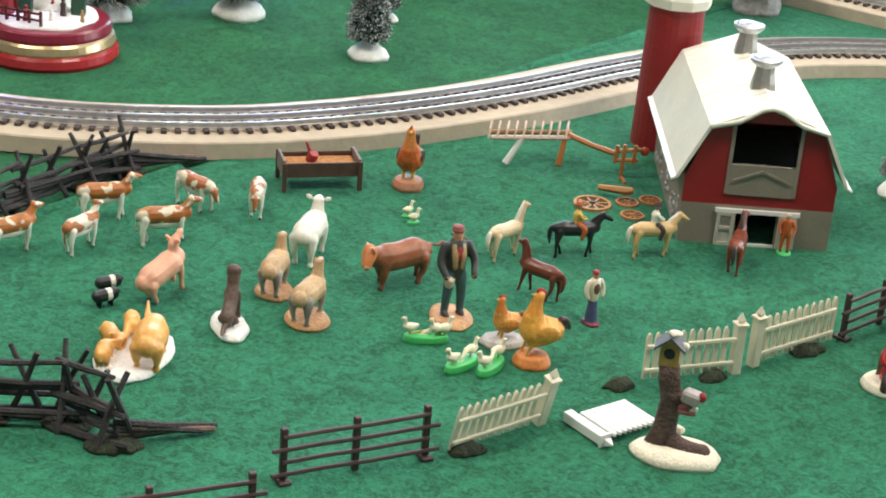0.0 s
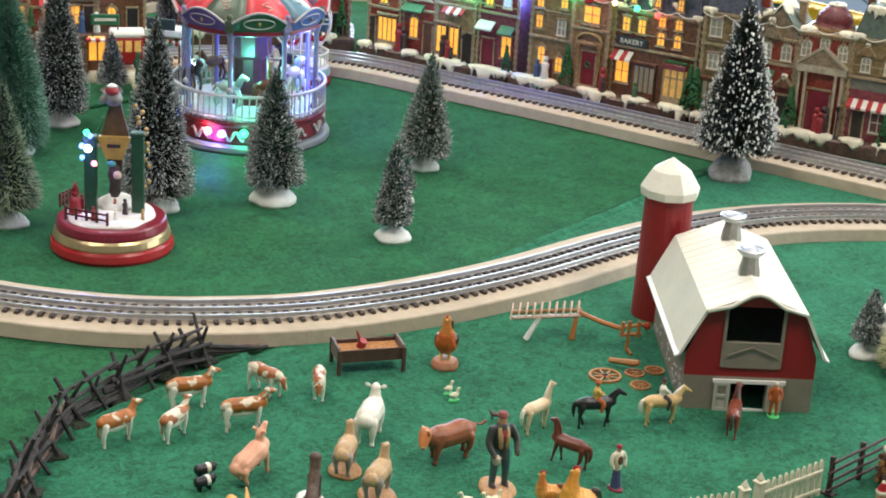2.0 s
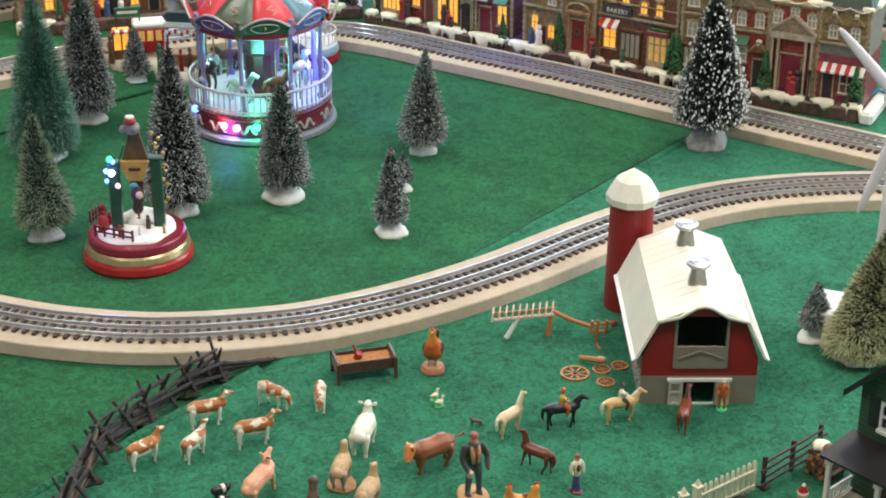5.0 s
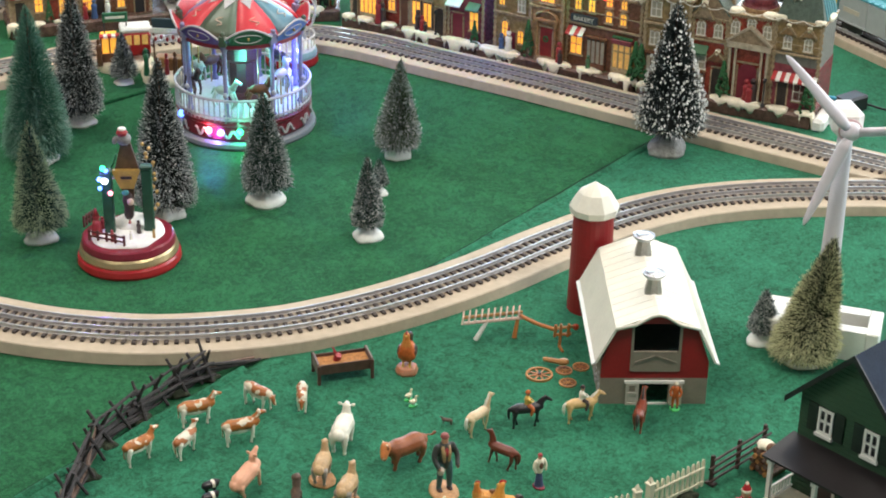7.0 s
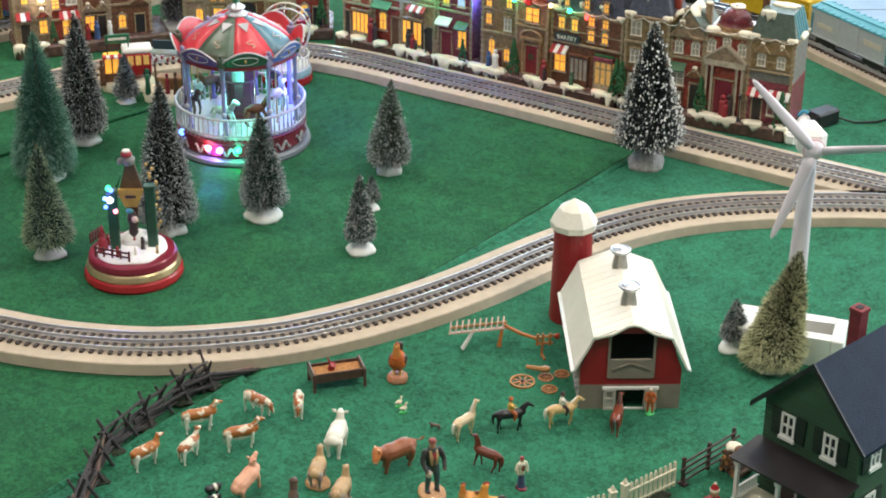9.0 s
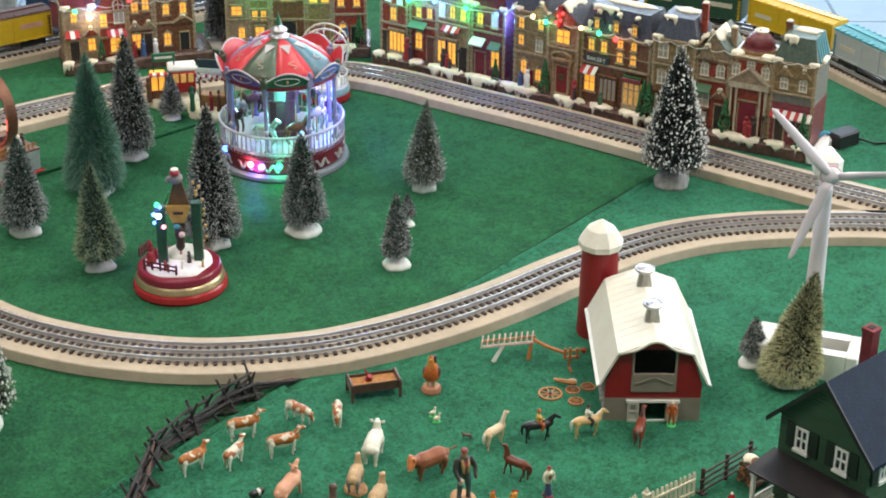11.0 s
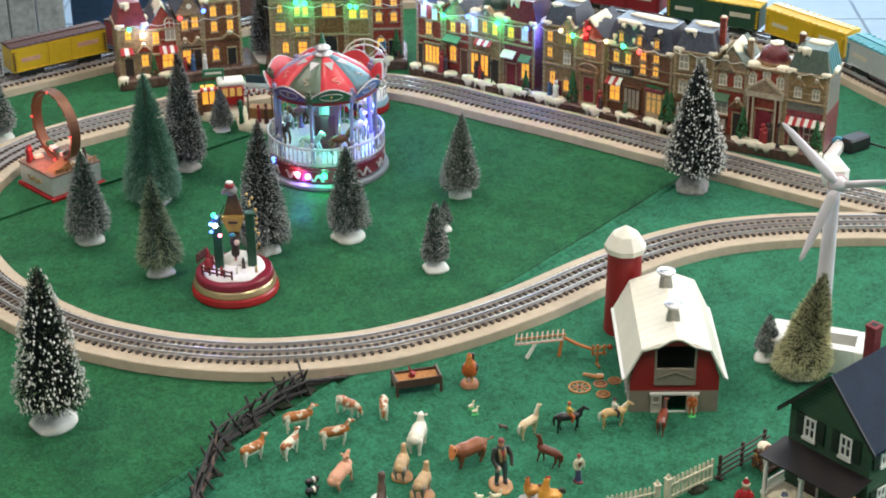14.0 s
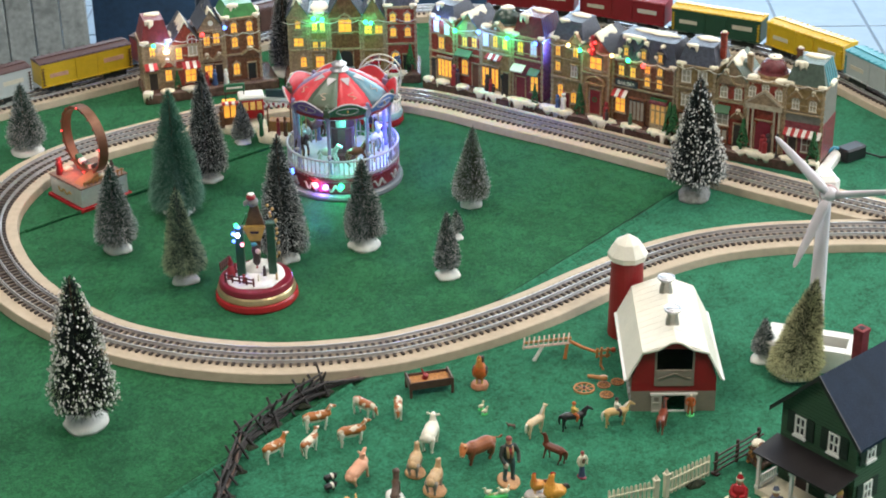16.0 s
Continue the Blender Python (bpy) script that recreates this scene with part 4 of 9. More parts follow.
for q in ((0.0783, -0.5888, 0.007), (0.1570, -0.5114, 0.007), (0.2066, -0.4949, 0.006), (0.2620, -0.4561, 0.008)):
    shrub(*q)


def twig(bm, a, b, r, rng, slot=0):
    a, b = Vector(a), Vector(b)
    mid = (a + b) / 2 + Vector((rng.uniform(-1, 1), rng.uniform(-1, 1), rng.uniform(-1, 1))) * 0.0012
    tube(bm, [a, mid, b], [r * rng.uniform(0.8, 1.1), r, r * rng.uniform(0.6, 0.9)], 6, slot)


def rustic_fence(pts, seed, label, tail=None, h=0.030):
    """A snake-rail fence: crossed stakes at each joint, heaps of split rails between, moss at the feet."""
    rng = random.Random(seed)
    fe = thing("rustic_fence", Matrix(), label, "fence", "rustic rail fences")
    z0 = 0.0015
    for i, (x, y) in enumerate(pts):
        nx, ny = (pts[min(i + 1, len(pts) - 1)][0] - pts[max(i - 1, 0)][0], pts[min(i + 1, len(pts) - 1)][1] - pts[max(i - 1, 0)][1])
        q = math.hypot(nx, ny)
        px, py, tx, ty = -ny / q, nx / q, nx / q, ny / q
        for s in (-1, 1):
            bm = B()
            j, k = rng.uniform(-0.005, 0.005), rng.uniform(-0.005, 0.005)
            twig(bm, (x + s * px * 0.010 + tx * j, y + s * py * 0.010 + ty * j, z0), (x - s * px * 0.008 + tx * k, y - s * py * 0.008 + ty * k, z0 + h * rng.uniform(1.0, 1.3)), 0.0017, rng)
            part("stake", bm, RUSTIC, fe)
        if rng.random() < 0.7:
            bm = B()
            j = rng.choice((-1, 1)) * 0.010
            twig(bm, (x - tx * j + px * 0.004, y - ty * j + py * 0.004, z0), (x + tx * j, y + ty * j, z0 + h * rng.uniform(0.9, 1.15)), 0.0015, rng)
            part("stake", bm, RUSTIC, fe)
        bm = B()
        lathe(bm, [(0.012, 0), (0.0115, 0.0018), (0.007, 0.0045), (0.001, 0.0058)], 18, 0.5, Matrix.Translation((x, y, z0)), 0, x * 70, 0.8)
        part("moss", bm, MOSS, fe, "dark moss at the foot", True)
    for a, b in zip(pts, pts[1:]):
        mx, my = (a[0] + b[0]) / 2, (a[1] + b[1]) / 2
        for s in (-1, 1):
            bm = B()
            twig(bm, (mx + s * 0.009, my + rng.uniform(-0.006, 0.006), z0), (mx - s * rng.uniform(0.002, 0.008), my + rng.uniform(-0.008, 0.008), z0 + h * rng.uniform(0.85, 1.2)), 0.0016, rng)
            part("stake", bm, RUSTIC, fe)
        for k in range(6):
            o = rng.uniform(-0.006, 0.006)
            z = z0 + 0.002 + k * h * 0.10
            e = rng.uniform(0.05, 0.25)
            p = (a[0] + (a[0] - b[0]) * e + o, a[1] + (a[1] - b[1]) * e + o, z + rng.uniform(-0.001, 0.003))
            w = (b[0] + (b[0] - a[0]) * e * 0.6 - o, b[1] + (b[1] - a[1]) * e * 0.6 + o, z + rng.uniform(-0.001, 0.003))
            bm = B()
            twig(bm, p, w, rng.uniform(0.0014, 0.0023), rng)
            part("split_rail", bm, RUSTIC if rng.random() < 0.8 else RUSTIC_L, fe)
        if rng.random() < 0.7:
            bm = B()
            e = rng.uniform(0.0, 0.35)
            twig(bm, (a[0] - (b[0] - a[0]) * e, a[1] - (b[1] - a[1]) * e, z0 + h * 0.88), (*b, z0 + h * rng.uniform(0.85, 1.0)), 0.0016, rng)
            part("top_rail", bm, RUSTIC, fe)
    if tail:
        for k in range(5):
            bm = B()
            a = pts[-1]
            twig(bm, (a[0], a[1], z0 + 0.013 - k * 0.0022), (tail[0] + rng.uniform(-0.006, 0.004), tail[1] + rng.uniform(-0.003, 0.004), z0 + 0.003), 0.0018, rng)
            part("split_rail", bm, RUSTIC_L if k % 2 else RUSTIC, fe)


rustic_fence([(-0.2255, -0.5259), (-0.2266, -0.4748), (-0.2214, -0.4256), (-0.2144, -0.3793), (-0.1890, -0.3382), (-0.1619, -0.2966), (-0.1378, -0.2689)], 3, "weathered grey snake-rail fence of crossed twigs", (-0.0946, -0.2427))
rustic_fence([(-0.1967, -0.6047), (-0.1494, -0.5926), (-0.1092, -0.5897), (-0.0850, -0.6072)], 5, "brown weathered snake-rail fence with a spilled rail pile", (-0.0409, -0.5893), 0.036)

# ---- lit ceramic village rows ----
V_BROWN = mat("village_brown", (0.165, 0.072, 0.036), 0.27, var=0.45, scale=200, bump=0.7, bscale=420)
V_RED = mat("village_red_brick", (0.260, 0.046, 0.028), 0.27, var=0.45, scale=220, bump=0.7, bscale=420)
V_TAN = mat("village_tan_stone", (0.304, 0.182, 0.088), 0.27, var=0.4, scale=200, bump=0.7, bscale=420)
V_GREY = mat("village_grey_stone", (0.285, 0.205, 0.130), 0.27, var=0.4, scale=200, bump=0.7, bscale=420)
V_OLIVE = mat("village_olive", (0.250, 0.170, 0.075), 0.27, var=0.4, scale=200, bump=0.7, bscale=420)
V_BASE = mat("village_base", (0.115, 0.065, 0.050), 0.27, var=0.4, scale=90, bump=0.8, bscale=260)
V_PLUM = mat("village_plum", (0.205, 0.045, 0.056), 0.27, var=0.4, scale=200, bump=0.6, bscale=420)
R_SLATE = mat("slate_roof", (0.060, 0.068, 0.092), 0.4, var=0.45, scale=220, bump=0.7, bscale=500)
R_MAROON = mat("maroon_roof", (0.13, 0.018, 0.022), 0.22, var=0.4, scale=180, bump=0.5, bscale=500)
R_GREEN = mat("green_roof", (0.085, 0.120, 0.092), 0.35, var=0.35, scale=180, bump=0.5, bscale=500)
R_TEAL = mat("teal_panel", (0.06, 0.26, 0.30), 0.35, var=0.2)
R_BRIGHT = mat("bright_green_roof", (0.05, 0.22, 0.06), 0.35, var=0.3)
TRIM = mat("stone_trim", (0.340, 0.255, 0.155), 0.27, var=0.4, scale=260)
SHOP_D = mat("shop_front_dark", (0.030, 0.022, 0.020), 0.4, var=0.4, scale=200)
W_WHITE = mat("window_white", (0.74, 0.70, 0.60), 0.4, var=0.06)
PANE_DULL = mat("dull_pane", (0.36, 0.33, 0.25), 0.3, var=0.15)
PANE_BLUE = mat("blue_lit_pane", (0.45, 0.62, 1.0), 0.3, glow=0.7)
CLOTH_R = mat("awning_red", (0.42, 0.03, 0.03), 0.6, var=0.1)
CLOTH_W = mat("awning_white", (0.78, 0.74, 0.68), 0.6, var=0.06)
CLOTH_G = mat("awning_green", (0.06, 0.14, 0.07), 0.6, var=0.1)
FIG_D = mat("figure_dark", (0.05, 0.03, 0.03), 0.5, var=0.3)
FIG_R = mat("figure_red", (0.30, 0.025, 0.03), 0.5, var=0.25)
FIG_B = mat("figure_blue", (0.05, 0.10, 0.22), 0.5, var=0.25)
WREATH = mat("wreath_green", (0.02, 0.10, 0.03), 0.8, var=0.4, scale=300)
FRONT_Y = 0.020
FACE = [FRONT_Y]
V_STONE = mat("village_pale_stone", (0.44, 0.37, 0.27), 0.27, var=0.3, scale=200, bump=0.6, bscale=420)


def v_window(row, u, z, w, h, style):
    """A framed window on a facade; style lit, white, blue or arch."""
    y = FACE[0]
    arch = style in ("arch", "warch")
    top = [(u + w / 2 * math.cos(a), z + h - w / 2 + w / 2 * math.sin(a)) for a in [math.pi * k / 8 for k in range(9)]] if arch else [(u + w / 2, z + h), (u - w / 2, z + h)]
    bm = B()
    prism(bm, [(u - w / 2, z), (u + w / 2, z), *top], y - 0.0008, y + 0.001)
    win = part("window", bm, {"lit": LIT, "arch": LIT, "white": PANE_DULL, "warch": PANE_DULL, "blue": PANE_BLUE}[style], row, "glowing yellow window" if style in ("lit", "arch") else "")
    fm = W_WHITE if style in ("white", "warch") else TRIM if style != "blue" else W_WHITE
    bm = B()
    f = 0.0011
    hh = h - (w / 2 if arch else 0)
    for q in ((-w / 2 - f, -w / 2, 0, hh), (w / 2, w / 2 + f, 0, hh), (-0.0004, 0.0004, 0, h - 0.0004), (-w / 2, -0.0004, h * 0.5, h * 0.5 + 0.0008), (0.0004, w / 2, h * 0.5, h * 0.5 + 0.0008), (-w / 2 - f - 0.0006, w / 2 + f + 0.0006, -0.0014, 0)):
        box(bm, u + q[0], u + q[1], y - 0.0018, y, z + q[2], z + q[3])
    if arch:
        tube(bm, [(u + (w / 2 + f / 2) * math.cos(a), y - 0.0008, z + hh + (w / 2 + f / 2) * math.sin(a)) for a in [math.pi * k / 8 for k in range(9)]], 0.0007, 5)
    else:
        box(bm, u - w / 2 - f, u + w / 2 + f, y - 0.0018, y, z + h, z + h + 0.0012)
    part("window_frame", bm, fm, win)
    bm = B()
    box(bm, u - w / 2 - 0.0026, u + w / 2 + 0.0026, y - 0.0030, y, z - 0.0030, z - 0.0014, 0.0003)
    part("window_sill", bm, TRIM, win)
    bm = B()
    if arch:
        tube(bm, [(u + (w / 2 + 0.0022) * math.cos(a), y - 0.0006, z + hh + (w / 2 + 0.0022) * math.sin(a)) for a in [math.pi * k / 8 for k in range(9)]], 0.0010, 5)
    else:
        box(bm, u - w / 2 - 0.0026, u + w / 2 + 0.0026, y - 0.0028, y, z + h + 0.0014, z + h + 0.0036, 0.0003)
    prism(bm, [(u - 0.0011, z + h + 0.0008), (u + 0.0011, z + h + 0.0008), (u + 0.0018, z + h + 0.0046), (u - 0.0018, z + h + 0.0046)], y - 0.0034, y)
    part("window_hood", bm, TRIM, win)


def v_shop(row, u0, u1, z0, z1, lit=True, doors=()):
    """A dark wooden shopfront with a glowing pane, stall riser, mullions and a fascia."""
    y = FACE[0]
    bm = B()
    box(bm, u0, u1, y - 0.0022, y, z0, z1)
    sf = part("shop_front", bm, SHOP_D, row, "dark wooden shopfront")
    bm = B()
    box(bm, u0 + 0.002, u1 - 0.002, y - 0.0028, y - 0.0020, z0 + 0.008, z1 - 0.003)
    part("shop_window", bm, LIT if lit else PANE_DULL, sf, "glowing shop window" if lit else "")
    bm = B()
    n = max(2, int((u1 - u0) / 0.007))
    for k in range(n + 1):
        x = u0 + 0.001 + (u1 - u0 - 0.002) * k / n
        box(bm, x - 0.0007, x + 0.0007, y - 0.0038, y - 0.0022, z0, z1)
    box(bm, u0 - 0.001, u1 + 0.001, y - 0.0046, y - 0.0005, z1, z1 + 0.0035, 0.0004)
    box(bm, u0, u1, y - 0.0036, y - 0.0022, z0, z0 + 0.0075)
    part("shop_trim", bm, TRIM if lit else V_BROWN, sf)


def v_pediment(row, u, z, w, h, material, depth=0.006, window=True):
    """A small gable that stands out of the front or the roof."""
    y = FACE[0]
    bm = B()
    prism(bm, [(u - w / 2, z), (u + w / 2, z), (u, z + h)], y - depth, y + 0.012)
    pd = part("front_gable", bm, material, row, "small front gable")
    bm = B()
    for k in (-1, 1):
        prism(bm, [(u, z + h), (u + k * (w / 2 + 0.002), z - 0.001), (u + k * (w / 2 + 0.002), z + 0.0015), (u, z + h + 0.0026)], y - depth - 0.0015, y + 0.012)
    part("gable_coping", bm, TRIM, pd)
    snow_lump(row, u, y - depth + 0.003, z + h + 0.0015, w * 0.16, 0.004, 0.002, 0.004, int(u * 1000))
    if window:
        bm = B()
        cone(bm, w * 0.11, w * 0.11, 0, 0.001, 10, pose(u, y - depth + 0.0005, z + h * 0.36, 90))
        part("gable_pane", bm, LIT if window == "lit" else PANE_DULL, pd)


def v_wreath(row, u, z, r=0.0035):
    bm = B()
    tube(bm, [(u + r * math.cos(a), FACE[0] - 0.0026, z + r * math.sin(a)) for a in [6.2832 * k / 12 for k in range(12)]], 0.0011, 5, closed=True)
    part("wreath", bm, WREATH, row, "green wreath")


def v_awning(row, u0, u1, z, style):
    d, n = 0.012, max(3, int((u1 - u0) / 0.0056))
    for k in range(n):
        a, b = u0 + (u1 - u0) * k / n, u0 + (u1 - u0) * (k + 1) / n
        bm = B()
        prism(bm, [(0, z + 0.008), (-d, z), (-d, z - 0.0022), (0, z + 0.006)], a, b, m=Matrix.Translation((0, FACE[0], 0)) @ pose(0, 0, 0, 0, 0, 90) @ Matrix.Diagonal((1, -1, 1, 1)))
        part("awning_stripe", bm, CLOTH_G if style == "green" else (CLOTH_R if style == "rw" and k % 2 == 0 else CLOTH_W), row)


def v_door(row, u, z, w, h, material, arch=False):
    y = FACE[0]
    bm = B()
    top = [(u + w / 2 * math.cos(a), z + h - w / 2 + w / 2 * math.sin(a)) for a in [math.pi * k / 8 for k in range(9)]] if arch else [(u + w / 2, z + h), (u - w / 2, z + h)]
    prism(bm, [(u - w / 2, z), (u + w / 2, z), *top], y - 0.0012, y + 0.001)
    dr = part("door", bm, material, row)
    bm = B()
    for q in ((-w / 2 - 0.0018, -w / 2, 0, h * 0.93), (w / 2, w / 2 + 0.0018, 0, h * 0.93), (-w / 2 - 0.0018, w / 2 + 0.0018, h, h + 0.0022)):
        box(bm, u + q[0], u + q[1], y - 0.0024, y, z + q[2], z + q[3])
    part("door_frame", bm, TRIM, dr)


def v_figure(row, u, y, z, h, material, name="figurine"):
    bm = B()
    lathe(bm, [(h * 0.16, 0), (h * 0.17, h * 0.05), (h * 0.12, h * 0.45), (h * 0.15, h * 0.62), (h * 0.13, h * 0.72), (h * 0.05, h * 0.77)], 10)
    ball(bm, (0, 0, h * 0.87), h * 0.11, seg=8)
    bmesh.ops.transform(bm, verts=bm.verts, matrix=Matrix.Translation((u, y, z)))
    part(name, bm, material, row, smooth=True)


def v_tree(row, u, y, z, h):
    rng = random.Random(int(u * 1e5))
    bm = B()
    for k in range(110):
        t = rng.random() ** 0.7
        a = rng.uniform(0, 6.28)
        r = (1 - t) * h * 0.18
        ball(bm, (u + r * math.cos(a), y + r * math.sin(a), z + h * (0.08 + 0.9 * t)), h * 0.045, seg=5)
    part("garden_tree", bm, WREATH, row, "small painted green tree")


def v_lamp(row, u, y, z, h=0.040):
    bm = B()
    lathe(bm, [(0.003, 0), (0.003, 0.003), (0.0011, 0.006), (0.0009, h * 0.8), (0.0022, h * 0.84)], 8)
    box(bm, -0.0018, 0.0018, -0.0018, 0.0018, h * 0.84, h * 0.95)
    cone(bm, 0.003, 0.0004, h * 0.95, h, 6)
    bmesh.ops.transform(bm, verts=bm.verts, matrix=Matrix.Translation((u, y, z)))
    part("lamp_post", bm, BLACK, row)


def snow_lump(row, u, y, z, rx, ry, rz=0.003, drip=0.0, seed=0, name="snow_patch"):
    """One uneven patch of snow; its front edge hangs down in lobes."""
    bm = B()
    rings = []
    for f, hz in ((0.15, 1.0), (0.55, 0.92), (0.85, 0.7), (1.0, 0.3), (1.02, 0.0), (0.98, -1.0)):
        ring = []
        for k in range(28):
            a = 6.2831853 * k / 28
            wob = 1 + 0.28 * noise.noise(Vector((math.cos(a) * 2.2 + seed * 1.7, math.sin(a) * 2.2, seed * 0.9)))
            x, yy = rx * f * wob * math.cos(a), ry * f * wob * math.sin(a)
            zz = rz * hz if hz >= 0 else -0.0012
            if hz <= 0.0 and math.sin(a) < -0.2:
                lobe = max(0.0, 0.5 + 1.6 * noise.noise(Vector((x * 260 + seed, seed * 2.1, 0.5))))
                zz -= drip * lobe * (0.6 if hz == 0 else 1.0)
            ring.append(bm.verts.new((u + x, y + yy, z + zz)))
        rings.append(ring)
    for a, b in zip(rings, rings[1:]):
        for k in range(28):
            bm.faces.new((a[k], a[(k + 1) % 28], b[(k + 1) % 28], b[k]))
    bm.faces.new(rings[0])
    bm.faces.new(rings[-1])
    part(name, bm, SNOW_WARM, row, smooth=True)


def v_roof(row, a, b, e, t, kind, material, y0, y1, snow=True, seed=0):
    """The roof over one building; y0 front and y1 back of its walls."""
    rng = random.Random(seed)
    o = 0.0025
    c = (a + b) / 2
    bm = B()
    box(bm, a - o, b + o, y0 - o, y1 + o, e - 0.003, e, 0.0006)
    for k in range(int((b - a) / 0.0036)):
        box(bm, a + 0.001 + k * 0.0036, a + 0.0028 + k * 0.0036, y0 - o, y0, e - 0.0048, e - 0.003)
    part("cornice", bm, TRIM, row)
    bm = B()
    if kind == "mansard":
        i = min(0.009, (b - a) * 0.2)
        lo = [(a, y0), (b, y0), (b, y1), (a, y1)]
        hi = [(a + i, y0 + i), (b - i, y0 + i), (b - i, y1 - i), (a + i, y1 - i)]
        vl = [bm.verts.new((x, y, e)) for x, y in lo]
        vh = [bm.verts.new((x, y, t)) for x, y in hi]
        for k in range(4):
            bm.faces.new((vl[k], vl[(k + 1) % 4], vh[(k + 1) % 4], vh[k]))
        bm.faces.new(vh)
        bm.faces.new(vl[::-1])
        rf = part("roof", bm, material, row)
        if snow:
            hw, hd = (b - a) / 2 - i, (y1 - y0) / 2 - i
            snow_lump(row, c + hw * 0.1, (y0 + y1) / 2 + hd * 0.45, t, hw * 0.80, hd * 0.42, 0.003, 0.003, seed)
            snow_lump(row, c - hw * 0.5, y0 + i, t - 0.001, hw * 0.45, 0.005, 0.003, 0.010, seed + 2)
            snow_lump(row, a + 0.006, y0 + 0.002, e + 0.0015, 0.009, 0.005, 0.003, 0.004, seed + 4)
            snow_lump(row, b - 0.005, y0 + 0.002, e + 0.0015, 0.007, 0.005, 0.003, 0.004, seed + 9)
            snow_lump(row, b + 0.001, (y0 + y1) / 2, e + 0.0015, 0.005, 0.014, 0.003, 0.003, seed + 7)
    elif kind == "gable":
        prism(bm, [(a - 0.002, e), (b + 0.002, e), (c, t)], y0 - 0.001, y1)
        part("roof_gable", bm, material[1], row)
        for s in (-1, 1):
            bm = B()
            h = (b - a) / 2 + 0.003
            sl = (t - e) / h
            prism(bm, [(c, t + 0.0005), (c + s * h, e + 0.0005), (c + s * h, e + 0.003), (c, t + 0.003)], y0 - 0.003, y1 + 0.002)
            part("roof", bm, material[0], row)
            bm = B()
            nx, ny = 8, 12
            deep = rng.uniform(0.22, 0.42)
            grid_v = []
            for jy in range(ny + 1):
                edge = deep * (1 + 0.7 * noise.noise(Vector((jy * 0.45, seed * 1.3 + s, 0.2))))
                grid_v.append([bm.verts.new((c + s * h * edge * ix / nx, y0 - 0.0032 + (y1 - y0) * 0.8 * jy / ny, t + 0.003 - (t - e) * edge * ix / nx + 0.0030 * math.sin(math.pi * (0.5 + 0.5 * ix / nx)) ** 0.6 * (1 if 0 < jy < ny else 0.3))) for ix in range(nx + 1)])
            for p, q in zip(grid_v, grid_v[1:]):
                for ix in range(nx):
                    bm.faces.new((p[ix], p[ix + 1], q[ix + 1], q[ix]))
            part("roof_snow", bm, SNOW_WARM, row, smooth=True).modifiers.new("thick", "SOLIDIFY").thickness = 0.0015
    elif kind == "dome":
        m = Matrix.Translation((c, (y0 + y1) / 2, e))
        r = min((b - a), (y1 - y0)) * 0.36
        lathe(bm, [(r * 1.12, 0), (r * 1.12, 0.006), (r, 0.007), (r * 1.02, 0.011), (r * 0.88, 0.007 + r * 0.55), (r * 0.55, 0.007 + r * 0.88), (r * 0.12, 0.007 + r), (0.001, 0.010 + r)], 20, m=m)
        rf = part("dome", bm, material, row, "glossy ribbed dome", smooth=True)
        bm = B()
        lathe(bm, [(r * 1.16, 0.0), (r * 1.2, 0.002), (r * 1.16, 0.0055)], 20, m=m)
        part("dome_ring", bm, V_TAN, rf)
        snow_lump(row, c, (y0 + y1) / 2 + r * 0.2, e + 0.007 + r, r * 0.5, r * 0.5, 0.002, 0, seed)
        for s in (-1, 1):
            snow_lump(row, c + s * (b - a) * 0.38, y0 + 0.006, e + 0.002, (b - a) * 0.16, 0.008, 0.004, 0.004, seed + s)
    else:
        box(bm, a, b, y0, y1, e, e + 0.004)
        part("roof", bm, material, row)
        snow_lump(row, c, (y0 + y1) / 2, e + 0.005, (b - a) * 0.45, (y1 - y0) * 0.4, 0.003, 0.0, seed)
        snow_lump(row, c, y0 + 0.003, e + 0.003, (b - a) * 0.4, 0.004, 0.003, 0.006, seed + 5)


def chimney(row, u, y, z, h, material):
    bm = B()
    box(bm, u - 0.0042, u + 0.0042, y - 0.0036, y + 0.0036, z, z + h)
    box(bm, u - 0.0054, u + 0.0054, y - 0.0048, y + 0.0048, z + h, z + h + 0.003, 0.0006)
    c = part("chimney", bm, material, row)
    snow_lump(c, u, y, z + h + 0.0035, 0.004, 0.004, 0.0022)


